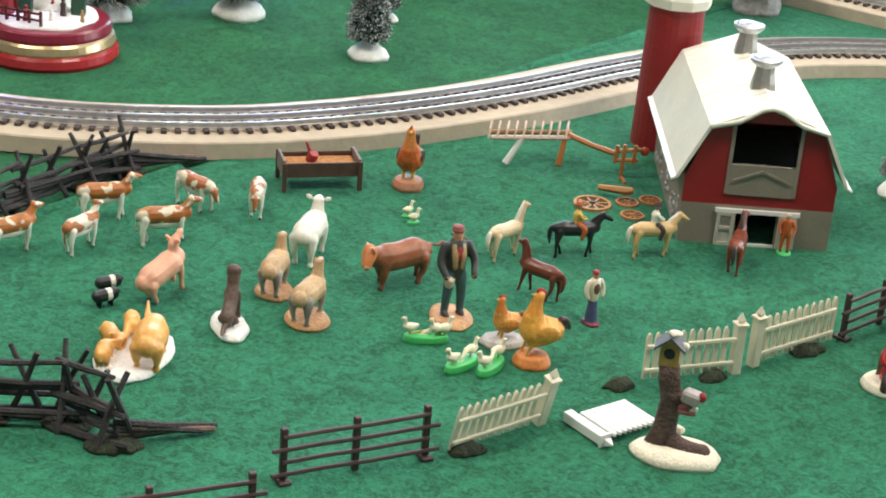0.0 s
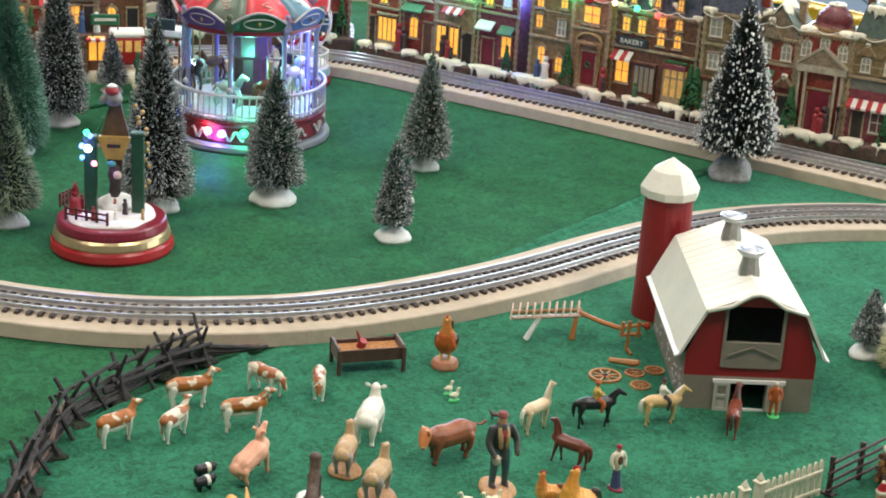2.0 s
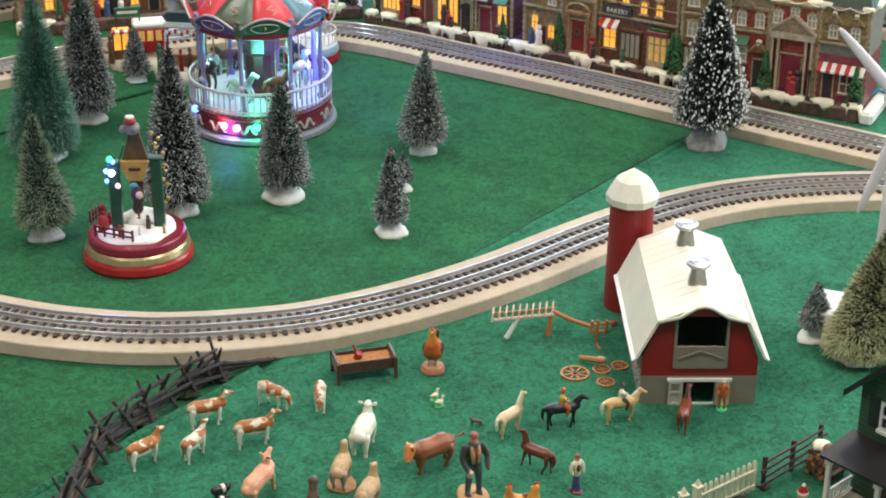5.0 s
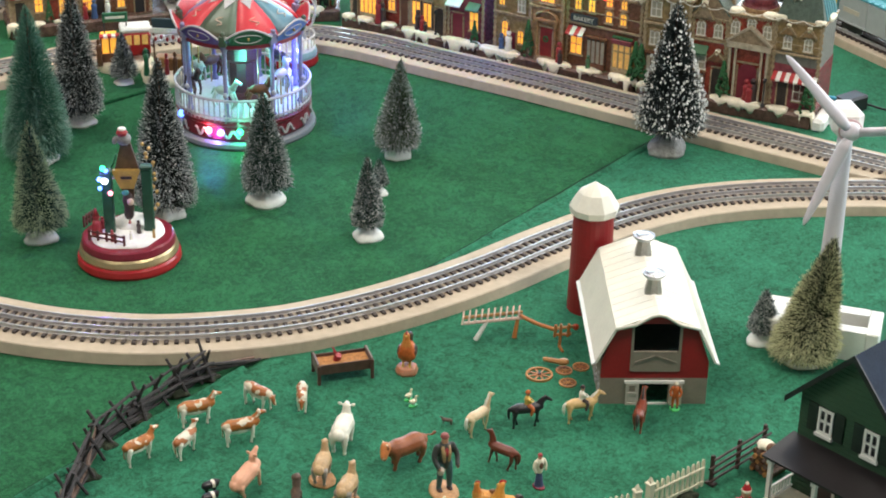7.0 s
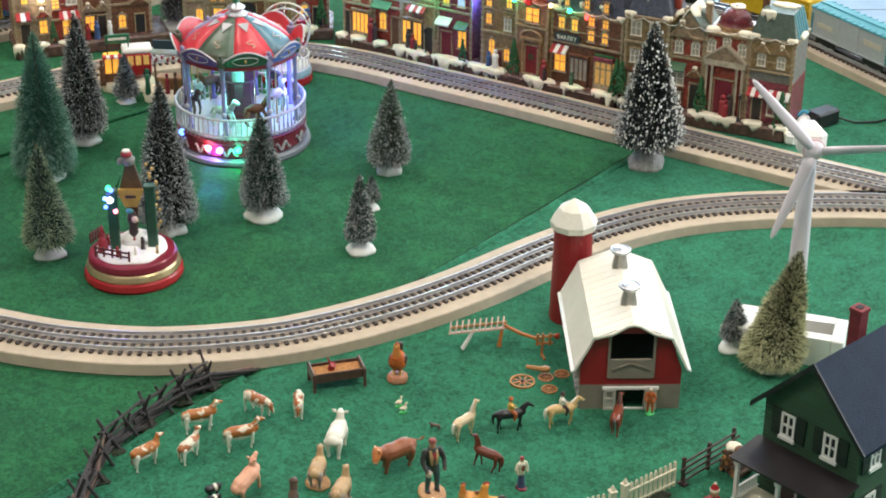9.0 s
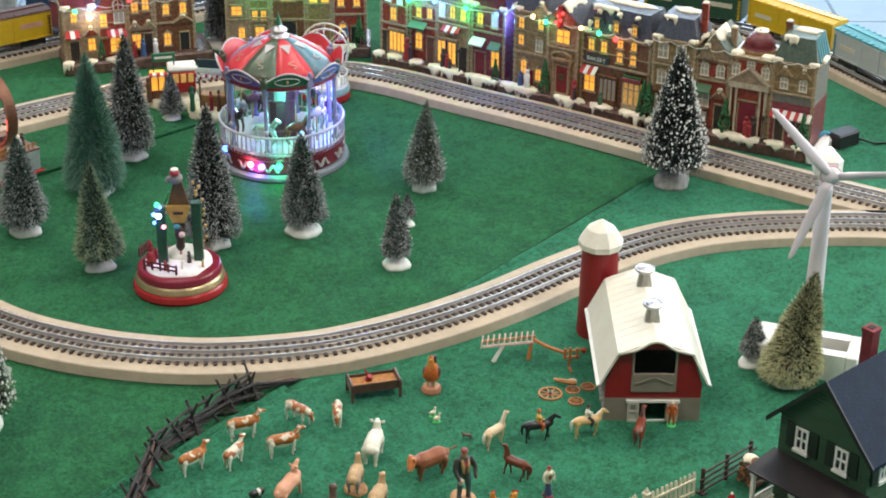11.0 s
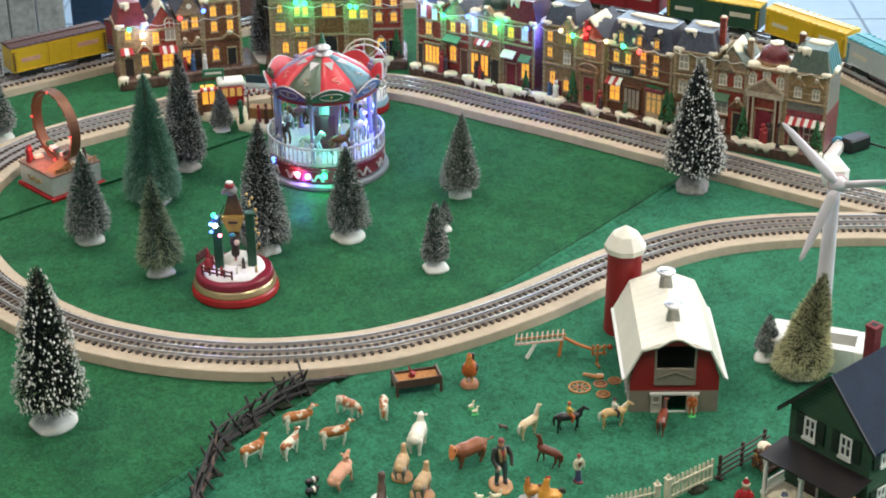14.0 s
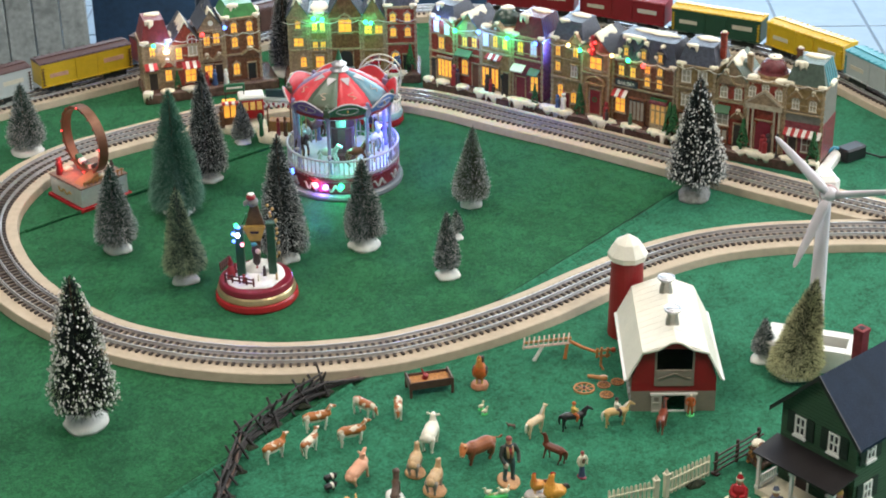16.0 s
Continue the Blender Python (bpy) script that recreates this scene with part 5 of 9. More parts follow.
def village_row(p0, p1, size, label, builds, depth=0.062, base_h=0.020):
    ang = math.degrees(math.atan2(p1[1] - p0[1], p1[0] - p0[0]))
    n = math.dist(p0, p1) / size
    row = thing("village_row", at(p0[0], p0[1], 0.0, ang) @ Matrix.Diagonal((size, 0.925, 0.925, 1)), label, "village house", "lit village rows")
    bm = B()
    box(bm, 0, n, 0, depth + FRONT_Y + 0.006, 0, base_h, 0.003)
    bmesh.ops.subdivide_edges(bm, edges=[e for e in bm.edges if e.calc_length() > 0.05], cuts=10)
    for v in bm.verts:
        v.co.y += 0.002 * noise.noise(v.co * 60)
        if v.co.z > 0.005:
            v.co.z += 0.0012 * noise.noise(v.co * 90)
    part("base", bm, V_BASE, row, "dark brown moulded base")
    for i, q in enumerate(builds):
        a, b, e, t, kind, wall, roof = q[:7]
        y1 = FRONT_Y + depth
        FACE[0] = FRONT_Y - (q[8] if len(q) > 8 else 0.0)
        bm = B()
        box(bm, a, b, FACE[0], y1, base_h - 0.002, e - 0.003)
        w = part("wall", bm, wall, row)
        bm = B()
        for zc, hc, oc in ((q[9] if len(q) > 9 else base_h + (e - base_h) * 0.40, 0.0035, 0.0030), (base_h + (e - base_h) * 0.72, 0.0016, 0.0014)):
            bm = B()
            box(bm, a - 0.0006, b + 0.0006, FACE[0] - oc, FACE[0], zc, zc + hc, 0.0004)
            part("string_course", bm, TRIM, w)
        for x in (a + 0.0016, b - 0.0016):
            bm = B()
            edge, k = [], 0
            while base_h + 0.0042 * k < e - 0.006:
                wd = 0.0016 if k % 2 else 0.0027
                edge += [(wd, base_h + 0.0042 * k), (wd, base_h + 0.0042 * k + 0.0041)]
                k += 1
            prism(bm, [(x - wd, z) for wd, z in edge] + [(x + wd, z) for wd, z in edge[::-1]], FACE[0] - 0.0013, FACE[0])
            part("corner_quoin", bm, TRIM, w)
        v_roof(row, a, b, e, t, kind, roof, FACE[0], y1, True, i + int(n * 1000))
        for item in q[7]:
            k, *v = item
            if k == "W":
                v_window(row, *v)
            elif k == "D":
                v_door(row, v[0], base_h, *v[1:])
            elif k == "A":
                v_awning(row, *v)
            elif k == "S":
                v_shop(row, v[0], v[1], base_h, *v[2:])
            elif k == "P":
                v_pediment(row, *v)
            elif k == "G":
                v_wreath(row, *v)
            elif k == "C":
                chimney(row, *v)
            if k == "w":
                u, z, ww, hh, st = v
                v_window(row, a + (b - a) * u, z, ww, hh, st)
            elif k == "d":
                u, ww, hh, mt, ar = v
                v_door(row, a + (b - a) * u, base_h, ww, hh, mt, ar)
            elif k == "a":
                v_awning(row, a + (b - a) * v[0], a + (b - a) * v[1], v[2], v[3])
            elif k == "c":
                chimney(row, a + (b - a) * v[0], FRONT_Y + depth * 0.55, v[1], v[2], v[3])
    FACE[0] = FRONT_Y
    return row, n


def grid(cols, rows, w, h, style):
    return [("w", u, z, w, h, style) for u in cols for z in rows]


def dress(row, n, base_h, snows, figs, trees, lamps):
    for i, (u, r, d) in enumerate(snows):
        snow_lump(row, u, 0.0066, base_h + 0.0008, r * 1.02, 0.0085, 0.0034, d * 1.1, i + int(u * 999))
    for u, y, h, mt in figs:
        v_figure(row, u, y, base_h - 0.001, h, mt)
    for u, y, h in trees:
        v_tree(row, u, y, base_h - 0.001, h)
    for u, y in lamps:
        v_lamp(row, u, y, base_h - 0.001)


def string_lights(row, pts, bulbs):
    bm = B()
    tube(bm, pts, 0.0006, 5)
    wire = part("light_string", bm, W_WHITE, row, "pale line draped along the eave")
    for (x, y, z), mt in bulbs:
        bm = B()
        ball(bm, (x, y, z), 0.0036, seg=8)
        part("bulb", bm, mt, wire, smooth=True)


def swag(a, b, e, n=4, y=None):
    """Points of a line that hangs in loops along an eave."""
    y = FRONT_Y - 0.003 if y is None else y
    return [(a + (b - a) * k / (n * 6), y, e - 0.0045 * math.sin(math.pi * ((k % 6) / 6)) - 0.001) for k in range(n * 6 + 1)]


# row by the east end: bank with dome, corner shop with striped awning
r2, n2 = village_row((0.3204, 0.3976), (0.5162, 0.2975), 0.936, "ceramic village row with domed bank, striped awnings and snow", [
    (0.001, 0.064, 0.142, 0.172, "mansard", V_OLIVE, R_SLATE, [("W", 0.0165, 0.114, 0.0125, 0.019, "white"), ("W", 0.0425, 0.114, 0.0125, 0.019, "white"), ("S", 0.006, 0.030, 0.062, False), ("D", 0.045, 0.012, 0.030, V_PLUM, True), ("W", 0.0165, 0.075, 0.011, 0.017, "white"), ("W", 0.0425, 0.075, 0.011, 0.017, "white"), ("C", 0.064, 0.045, 0.150, 0.040, V_RED)], 0.003, 0.102),
    (0.065, 0.113, 0.123, 0.158, "gable", V_RED, (R_GREEN, V_GREY), [("W", 0.077, 0.098, 0.0095, 0.017, "warch"), ("W", 0.100, 0.098, 0.0095, 0.017, "warch"), ("P", 0.080, 0.122, 0.024, 0.020, V_GREY, 0.005, False), ("W", 0.077, 0.052, 0.017, 0.017, "white"), ("S", 0.068, 0.087, 0.046, False), ("D", 0.102, 0.012, 0.036, SHOP_D, True), ("P", 0.102, 0.066, 0.022, 0.013, V_BROWN, 0.006, False), ("A", 0.066, 0.089, 0.076, "green"), ("C", 0.106, 0.05, 0.13, 0.03, V_GREY)], 0.0, 0.090),
    (0.114, 0.172, 0.135, 0.17, "dome", V_RED, R_MAROON, [("W", 0.1225, 0.108, 0.009, 0.016, "warch"), ("W", 0.1640, 0.108, 0.009, 0.016, "warch"), ("D", 0.143, 0.025, 0.050, MAROON, True), ("W", 0.143, 0.118, 0.009, 0.012, "warch")], 0.002, 0.100),
    (0.173, 0.2345, 0.138, 0.172, "mansard", mat("side_grey_stone", (0.150, 0.150, 0.125), 0.5, var=0.3, scale=200, bump=0.6, bscale=420), R_GREEN, [("W", 0.191, 0.100, 0.0088, 0.016, "warch"), ("W", 0.2175, 0.100, 0.0088, 0.016, "warch"), ("P", 0.191, 0.1185, 0.018, 0.011, V_TAN, 0.004, False), ("P", 0.2175, 0.1185, 0.018, 0.011, V_TAN, 0.004, False), ("W", 0.213, 0.032, 0.016, 0.022, "white"), ("A", 0.177, 0.234, 0.060, "rw"), ("D", 0.190, 0.012, 0.034, SHOP_D, False), ("C", 0.181, 0.055, 0.14, 0.040, V_BROWN)], 0.002, 0.091),
])
bm = B()
box(bm, 0.1725, 0.2352, FRONT_Y - 0.0028, FRONT_Y + 0.063, 0.02, 0.078)
part("shop_storey", bm, V_PLUM, r2, "plum brick shop storey")
bm = B()
box(bm, 0.1745, 0.2330, FRONT_Y - 0.0026, FRONT_Y + 0.001, 0.0955, 0.134)
part("storey_front", bm, V_OLIVE, r2, "olive upper front")
for k in range(5):
    bm = B()
    yy = FRONT_Y + 0.010 + k * 0.0095
    prism(bm, [(0.2347, 0.139), (0.2257, 0.171), (0.2264, 0.1715), (0.2356, 0.139)], yy, yy + 0.005)
    part("roof_panel", bm, R_TEAL, r2)
bm = B()
prism(bm, [(0.116, 0.099), (0.171, 0.099), (0.1435, 0.120)], FRONT_Y - 0.009, FRONT_Y - 0.002)
pdm = part("pediment", bm, V_GREY, r2, "stone pediment over the bank door")
for sgn in (-1, 1):
    bm = B()
    prism(bm, [(0.1435, 0.1195), (0.1435 + sgn * 0.0295, 0.0975), (0.1435 + sgn * 0.0295, 0.1005), (0.1435, 0.1230)], FRONT_Y - 0.0108, FRONT_Y - 0.001)
    part("pediment_coping", bm, V_STONE, pdm)
bm = B()
box(bm, 0.115, 0.172, FRONT_Y - 0.0098, FRONT_Y - 0.002, 0.091, 0.099)
part("entablature", bm, V_STONE, r2)
for u in (0.119, 0.1265, 0.1605, 0.168):
    bm = B()
    lathe(bm, [(0.0026, 0.02), (0.0026, 0.023), (0.0018, 0.025), (0.0019, 0.087), (0.0028, 0.091)], 10, m=Matrix.Translation((u, FRONT_Y - 0.0066, 0)))
    part("column", bm, V_STONE, r2, smooth=True)
# Bulbless line, stands for the snow along the ledges.
string_lights(r2, swag(0.0, 0.235, 0.141, 9, FRONT_Y - 0.006), [])
dress(r2, n2, 0.020, [(0.012, 0.012, 0.012), (0.046, 0.014, 0.008), (0.072, 0.010, 0.006), (0.124, 0.026, 0.010), (0.150, 0.018, 0.008), (0.190, 0.014, 0.010), (0.226, 0.012, 0.015)],
      [(0.146, 0.009, 0.034, FIG_R), (0.154, 0.010, 0.036, FIG_D), (0.151, 0.005, 0.030, FIG_R)], [(0.114, 0.010, 0.052), (0.226, 0.008, 0.052), (0.002, 0.008, 0.056)], [(0.170, 0.005), (0.066, 0.008)])
bm = B()
box(bm, 0.2355, 0.252, -0.002, 0.086, 0.0, 0.018, 0.004)
part("snow_bank", bm, SNOW, r2, "white snowy end of the base")

# bakery row
r1b, n1b = village_row((0.1277, 0.5272), (0.3175, 0.4044), 0.904, "ceramic village row with a bakery, yellow windows and snow", [
    (0.020, 0.080, 0.137, 0.168, "mansard", V_OLIVE, R_SLATE, [("W", 0.0325, 0.109, 0.0085, 0.016, "lit"), ("W", 0.066, 0.112, 0.0085, 0.016, "lit"), ("W", 0.0325, 0.083, 0.0085, 0.015, "lit"), ("W", 0.064, 0.078, 0.010, 0.017, "white"), ("W", 0.038, 0.038, 0.009, 0.022, "arch"), ("W", 0.0635, 0.032, 0.009, 0.018, "arch"), ("D", 0.051, 0.010, 0.026, MAROON, False), ("P", 0.066, 0.136, 0.022, 0.016, V_GREY, 0.003, False)], 0.0, 0.070),
    (0.081, 0.134, 0.132, 0.158, "gable", V_TAN, (R_SLATE, V_BROWN), [("W", 0.1085, 0.101, 0.021, 0.021, "lit"), ("W", 0.1085, 0.135, 0.007, 0.010, "arch"), ("D", 0.1085, 0.019, 0.046, mat("wreath_door", (0.20, 0.014, 0.014), 0.4, var=0.3), False), ("G", 0.1085, 0.050)], 0.007, 0.092),
    (0.135, 0.250, 0.127, 0.164, "mansard", V_BROWN, R_SLATE, [("W", 0.1525, 0.099, 0.0088, 0.016, "lit"), ("W", 0.1735, 0.099, 0.0088, 0.016, "lit"), ("W", 0.2000, 0.111, 0.0082, 0.013, "arch"), ("W", 0.2220, 0.111, 0.0082, 0.013, "arch"), ("W", 0.2000, 0.089, 0.0085, 0.015, "arch"), ("W", 0.2220, 0.089, 0.0085, 0.015, "arch"),
                                                     ("A", 0.139, 0.165, 0.066, "rw"), ("W", 0.152, 0.036, 0.017, 0.026, "lit"), ("S", 0.168, 0.198, 0.062, False), ("D", 0.190, 0.011, 0.034, SHOP_D, False)], 0.0, 0.078),
])
for k, u in enumerate((0.160, 0.192, 0.222)):
    bm = B()
    prism(bm, [(u - 0.010, 0.129), (u + 0.010, 0.129), (u + 0.010, 0.143), (u, 0.157), (u - 0.010, 0.143)], FRONT_Y + 0.001, FRONT_Y + 0.02)
    dm = part("dormer", bm, R_SLATE, r1b, "snow-capped dormer")
    bm = B()
    for s in (-1, 1):
        prism(bm, [(u, 0.1572), (u + s * 0.0125, 0.1400), (u + s * 0.0125, 0.1422), (u, 0.1598)], FRONT_Y - 0.001, FRONT_Y + 0.021)
    part("dormer_roof", bm, R_SLATE, dm)
    snow_lump(r1b, u + 0.001, FRONT_Y + 0.006, 0.1585, 0.0040, 0.0075, 0.0025, 0.009, k + 40)
    snow_lump(r1b, u - 0.0115 + 0.002 * k, FRONT_Y + 0.002, 0.1405, 0.0042, 0.0045, 0.0025, 0.007, k + 47)
    v_window(r1b, u, 0.134, 0.006, 0.012, "lit")
bm = B()
box(bm, 0.209, 0.240, FRONT_Y - 0.010, FRONT_Y, 0.064, 0.071, 0.001)
part("bay_top", bm, V_PLUM, r1b)
bm = B()
box(bm, 0.211, 0.238, FRONT_Y - 0.007, FRONT_Y, 0.02, 0.064)
part("bay_window", bm, LIT_DIM, r1b, "dimly lit shop bay")
bm = B()
for u in (0.211, 0.220, 0.229, 0.238):
    box(bm, u - 0.0009, u + 0.0009, FRONT_Y - 0.0084, FRONT_Y - 0.0065, 0.02, 0.064)
box(bm, 0.210, 0.239, FRONT_Y - 0.0088, FRONT_Y, 0.02, 0.031)
box(bm, 0.210, 0.239, FRONT_Y - 0.0080, FRONT_Y, 0.053, 0.0545)
part("bay_frame", bm, TRIM, r1b)
for k in range(7):
    bm = B()
    ball(bm, (0.212 + k * 0.0042, FRONT_Y - 0.006, 0.0725), (0.003, 0.003, 0.0025), seg=6)
    part("garland", bm, WREATH, r1b)
# stone portal with a round head about the red door
for u in (0.0945, 0.1225):
    bm = B()
    lathe(bm, [(0.0034, 0.02), (0.0034, 0.026), (0.0023, 0.028), (0.0021, 0.070), (0.0034, 0.074)], 10, m=Matrix.Translation((u, FRONT_Y - 0.0095, 0)))
    part("column", bm, V_TAN, r1b, smooth=True)
bm = B()
box(bm, 0.090, 0.127, FRONT_Y - 0.0125, FRONT_Y - 0.007, 0.074, 0.079, 0.0006)
tube(bm, [(0.1085 + 0.0165 * math.cos(a), FRONT_Y - 0.0095, 0.079 + 0.010 * math.sin(a)) for a in [math.pi * k / 12 for k in range(13)]], 0.0024, 6)
part("portal_arch", bm, V_TAN, r1b, "rounded stone portal head")
bm = B()
box(bm, 0.092, 0.125, FRONT_Y - 0.0135, FRONT_Y - 0.006, 0.019, 0.025, 0.0005)
part("step", bm, V_GREY, r1b)
for k in range(7):
    bm = B()
    ball(bm, (0.099 + k * 0.0032, FRONT_Y - 0.0085, 0.1245 + 0.003 * math.sin(math.pi * k / 6)), (0.0026, 0.002, 0.0022), seg=6)
    part("garland", bm, WREATH, r1b)
bm = B()
box(bm, 0.143, 0.183, FRONT_Y - 0.0040, FRONT_Y, 0.0815, 0.092)
sign = part("shop_sign", bm, mat("sign_board", (0.03, 0.04, 0.045), 0.5), r1b, "dark bakery sign board with pale lettering")
tc = bpy.data.curves.new("sign_text", "FONT")
tc.body, tc.size, tc.align_x, tc.align_y, tc.extrude = "BAKERY", 0.0088, "CENTER", "CENTER", 0.0002
tc.materials.append(W_WHITE)
to = new("sign_text", tc)
to.parent = sign
to.matrix_basis = pose(0.163, FRONT_Y - 0.0043, 0.0867, 90, 0, 0)
string_lights(r1b, swag(0.02, 0.250, 0.134, 8, FRONT_Y - 0.010), [((u, FRONT_Y - 0.011, z), mt) for u, z, mt in ((0.0576, 0.134, LED_Y), (0.0796, 0.130, LED_G), (0.139, 0.132, LED_Y), (0.169, 0.130, LED_G), (0.197, 0.126, LED_R))])
dress(r1b, n1b, 0.020, [(0.034, 0.030, 0.012), (0.055, 0.016, 0.010), (0.129, 0.022, 0.013), (0.112, 0.012, 0.006), (0.178, 0.018, 0.012), (0.222, 0.013, 0.010), (0.240, 0.012, 0.018)],
      [(0.052, 0.006, 0.034, SNOW), (0.040, 0.007, 0.028, FIG_B), (0.133, 0.006, 0.034, FIG_R), (0.136, 0.003, 0.024, FIG_D), (0.178, 0.006, 0.024, CLOTH_G)], [(0.080, 0.011, 0.052), (0.247, 0.010, 0.055)], [])
v_figure(r1b, 0.052, 0.006, 0.048, 0.010, FIG_R, "snowman_hat")
v_figure(r1b, 0.1035, FRONT_Y - 0.011, 0.127, 0.034, FIG_R, "red_figurine")
for q in range(4):
    bm = B()
    ball(bm, (0.0985 + 0.0035 * q, FRONT_Y - 0.0135, 0.134 + 0.009 * (q % 2) + 0.002 * q), 0.0024, seg=8)
    part("bulb", bm, LED_R, r1b, smooth=True)

# row with green and blue bulbs
r1a, n1a = village_row((-0.0486, 0.6444), (0.1264, 0.5284), 0.875, "ceramic village row with coloured light bulbs along its eaves", [
    (0.008, 0.062, 0.131, 0.152, "mansard", V_RED, R_SLATE, [("W", 0.023, 0.106, 0.008, 0.017, "blue"), ("W", 0.046, 0.104, 0.008, 0.016, "blue"), ("W", 0.034, 0.076, 0.011, 0.020, "lit"), ("S", 0.026, 0.058, 0.060), ("D", 0.016, 0.010, 0.036, SHOP_D, False)], 0.003, 0.068),
    (0.063, 0.117, 0.112, 0.145, "gable", V_RED, (R_SLATE, V_OLIVE), [("W", 0.082, 0.088, 0.009, 0.016, "lit"), ("W", 0.103, 0.090, 0.009, 0.016, "lit"), ("W", 0.093, 0.116, 0.008, 0.014, "lit"), ("W", 0.082, 0.038, 0.012, 0.026, "arch"), ("D", 0.105, 0.013, 0.040, BROWN, False), ("A", 0.066, 0.098, 0.074, "green")], 0.0, 0.073),
    (0.118, 0.181, 0.129, 0.16, "dome", V_TAN, mat("green_dome", (0.03, 0.055, 0.04), 0.3, var=0.3), [("W", 0.129, 0.100, 0.0088, 0.020, "blue"), ("W", 0.149, 0.100, 0.0088, 0.020, "arch"), ("W", 0.169, 0.100, 0.0088, 0.019, "arch"), ("A", 0.133, 0.165, 0.082, "rw"), ("S", 0.121, 0.138, 0.064), ("S", 0.141, 0.158, 0.064), ("D", 0.170, 0.014, 0.038, SHOP_D, True), ("P", 0.150, 0.129, 0.026, 0.012, V_BROWN, 0.002, True)], 0.003, 0.088),
    (0.182, 0.2445, 0.129, 0.162, "mansard", V_PLUM, R_MAROON, [("W", 0.199, 0.098, 0.0105, 0.020, "arch"), ("W", 0.226, 0.099, 0.0105, 0.020, "blue"), ("A", 0.184, 0.209, 0.070, "white"), ("D", 0.200, 0.018, 0.036, MAROON, False), ("W", 0.228, 0.036, 0.014, 0.026, "lit"), ("A", 0.218, 0.239, 0.068, "green")], 0.0, 0.088),
])
for k in range(9):
    bm = B()
    prism(bm, [(0.2442, 0.1295), (0.2357, 0.161), (0.2364, 0.1615), (0.2452, 0.1295)], FRONT_Y + 0.006 + k * 0.006, FRONT_Y + 0.0085 + k * 0.006)
    part("roof_rib", bm, R_SLATE, r1a)
lights_1a = [(0.030, 0.131, LED_B), (0.067, 0.115, LED_G), (0.117, 0.122, LED_B), (0.176, 0.122, LED_G), (0.233, 0.123, LED_B)]
# White line stands for the bulb-lit ledge, its light put in as white.
string_lights(r1a, [(u, FRONT_Y - 0.007, z + 0.002 - (0.003 if k % 2 else 0)) for k, (u, z, mt) in enumerate(lights_1a)], [((u, FRONT_Y - 0.008, z), mt) for u, z, mt in lights_1a])
dress(r1a, n1a, 0.020, [(0.012, 0.010, 0.010), (0.042, 0.014, 0.008), (0.086, 0.013, 0.005), (0.128, 0.018, 0.012), (0.150, 0.024, 0.015), (0.208, 0.024, 0.015), (0.232, 0.012, 0.008)],
      [(0.066, 0.008, 0.038, FIG_R), (0.073, 0.009, 0.032, FIG_D), (0.137, 0.008, 0.034, FIG_D), (0.146, 0.006, 0.028, FIG_R), (0.152, 0.005, 0.020, FIG_D)], [(0.236, 0.008, 0.036)], [(0.170, 0.005)])

# row at the back between the two others
rc, nc = village_row((-0.2684, 0.6589), (-0.0497, 0.6666), 0.895, "ceramic village row at the back with green bulbs and arched entry", [
    (0.010, 0.046, 0.118, 0.150, "gable", V_GREY, (R_SLATE, V_GREY), [("w", 0.5, 0.100, 0.008, 0.014, "arch"), ("w", 0.5, 0.068, 0.016, 0.014, "lit"), ("w", 0.7, 0.030, 0.010, 0.018, "arch")]),
    (0.047, 0.082, 0.124, 0.150, "flat", V_OLIVE, R_GREEN, grid((0.3, 0.7), (0.094, 0.06), 0.008, 0.015, "lit") + [("w", 0.5, 0.028, 0.014, 0.020, "lit")]),
    (0.083, 0.140, 0.118, 0.168, "gable", V_BROWN, (R_SLATE, V_BROWN), [("w", 0.5, 0.092, 0.022, 0.030, "arch"), ("d", 0.5, 0.024, 0.038, DARK, True)]),
    (0.141, 0.182, 0.112, 0.150, "gable", V_OLIVE, (R_SLATE, V_OLIVE), [("w", 0.28, 0.088, 0.012, 0.014, "lit"), ("w", 0.74, 0.088, 0.012, 0.014, "lit"), ("d", 0.5, 0.014, 0.028, V_PLUM, False)]),
    (0.183, 0.238, 0.136, 0.160, "mansard", V_RED, R_SLATE, grid((0.25, 0.72), (0.108, 0.082), 0.0095, 0.015, "arch") + [("w", 0.3, 0.034, 0.012, 0.018, "arch"), ("d", 0.68, 0.014, 0.028, DARK, False)]),
])
string_lights(rc, swag(0.0, 0.238, 0.114, 7), [((0.056, FRONT_Y - 0.004, 0.118), LED_G), ((0.072, FRONT_Y - 0.004, 0.116), LED_G), ((0.148, FRONT_Y - 0.004, 0.110), LED_G), ((0.158, FRONT_Y - 0.004, 0.108), LED_G)])
dress(rc, nc, 0.020, [(0.03, 0.02, 0.008), (0.09, 0.015, 0.006), (0.20, 0.02, 0.008)], [(0.205, 0.010, 0.032, FIG_B), (0.2, 0.013, 0.03, FIG_B)], [(0.226, 0.012, 0.05)], [])

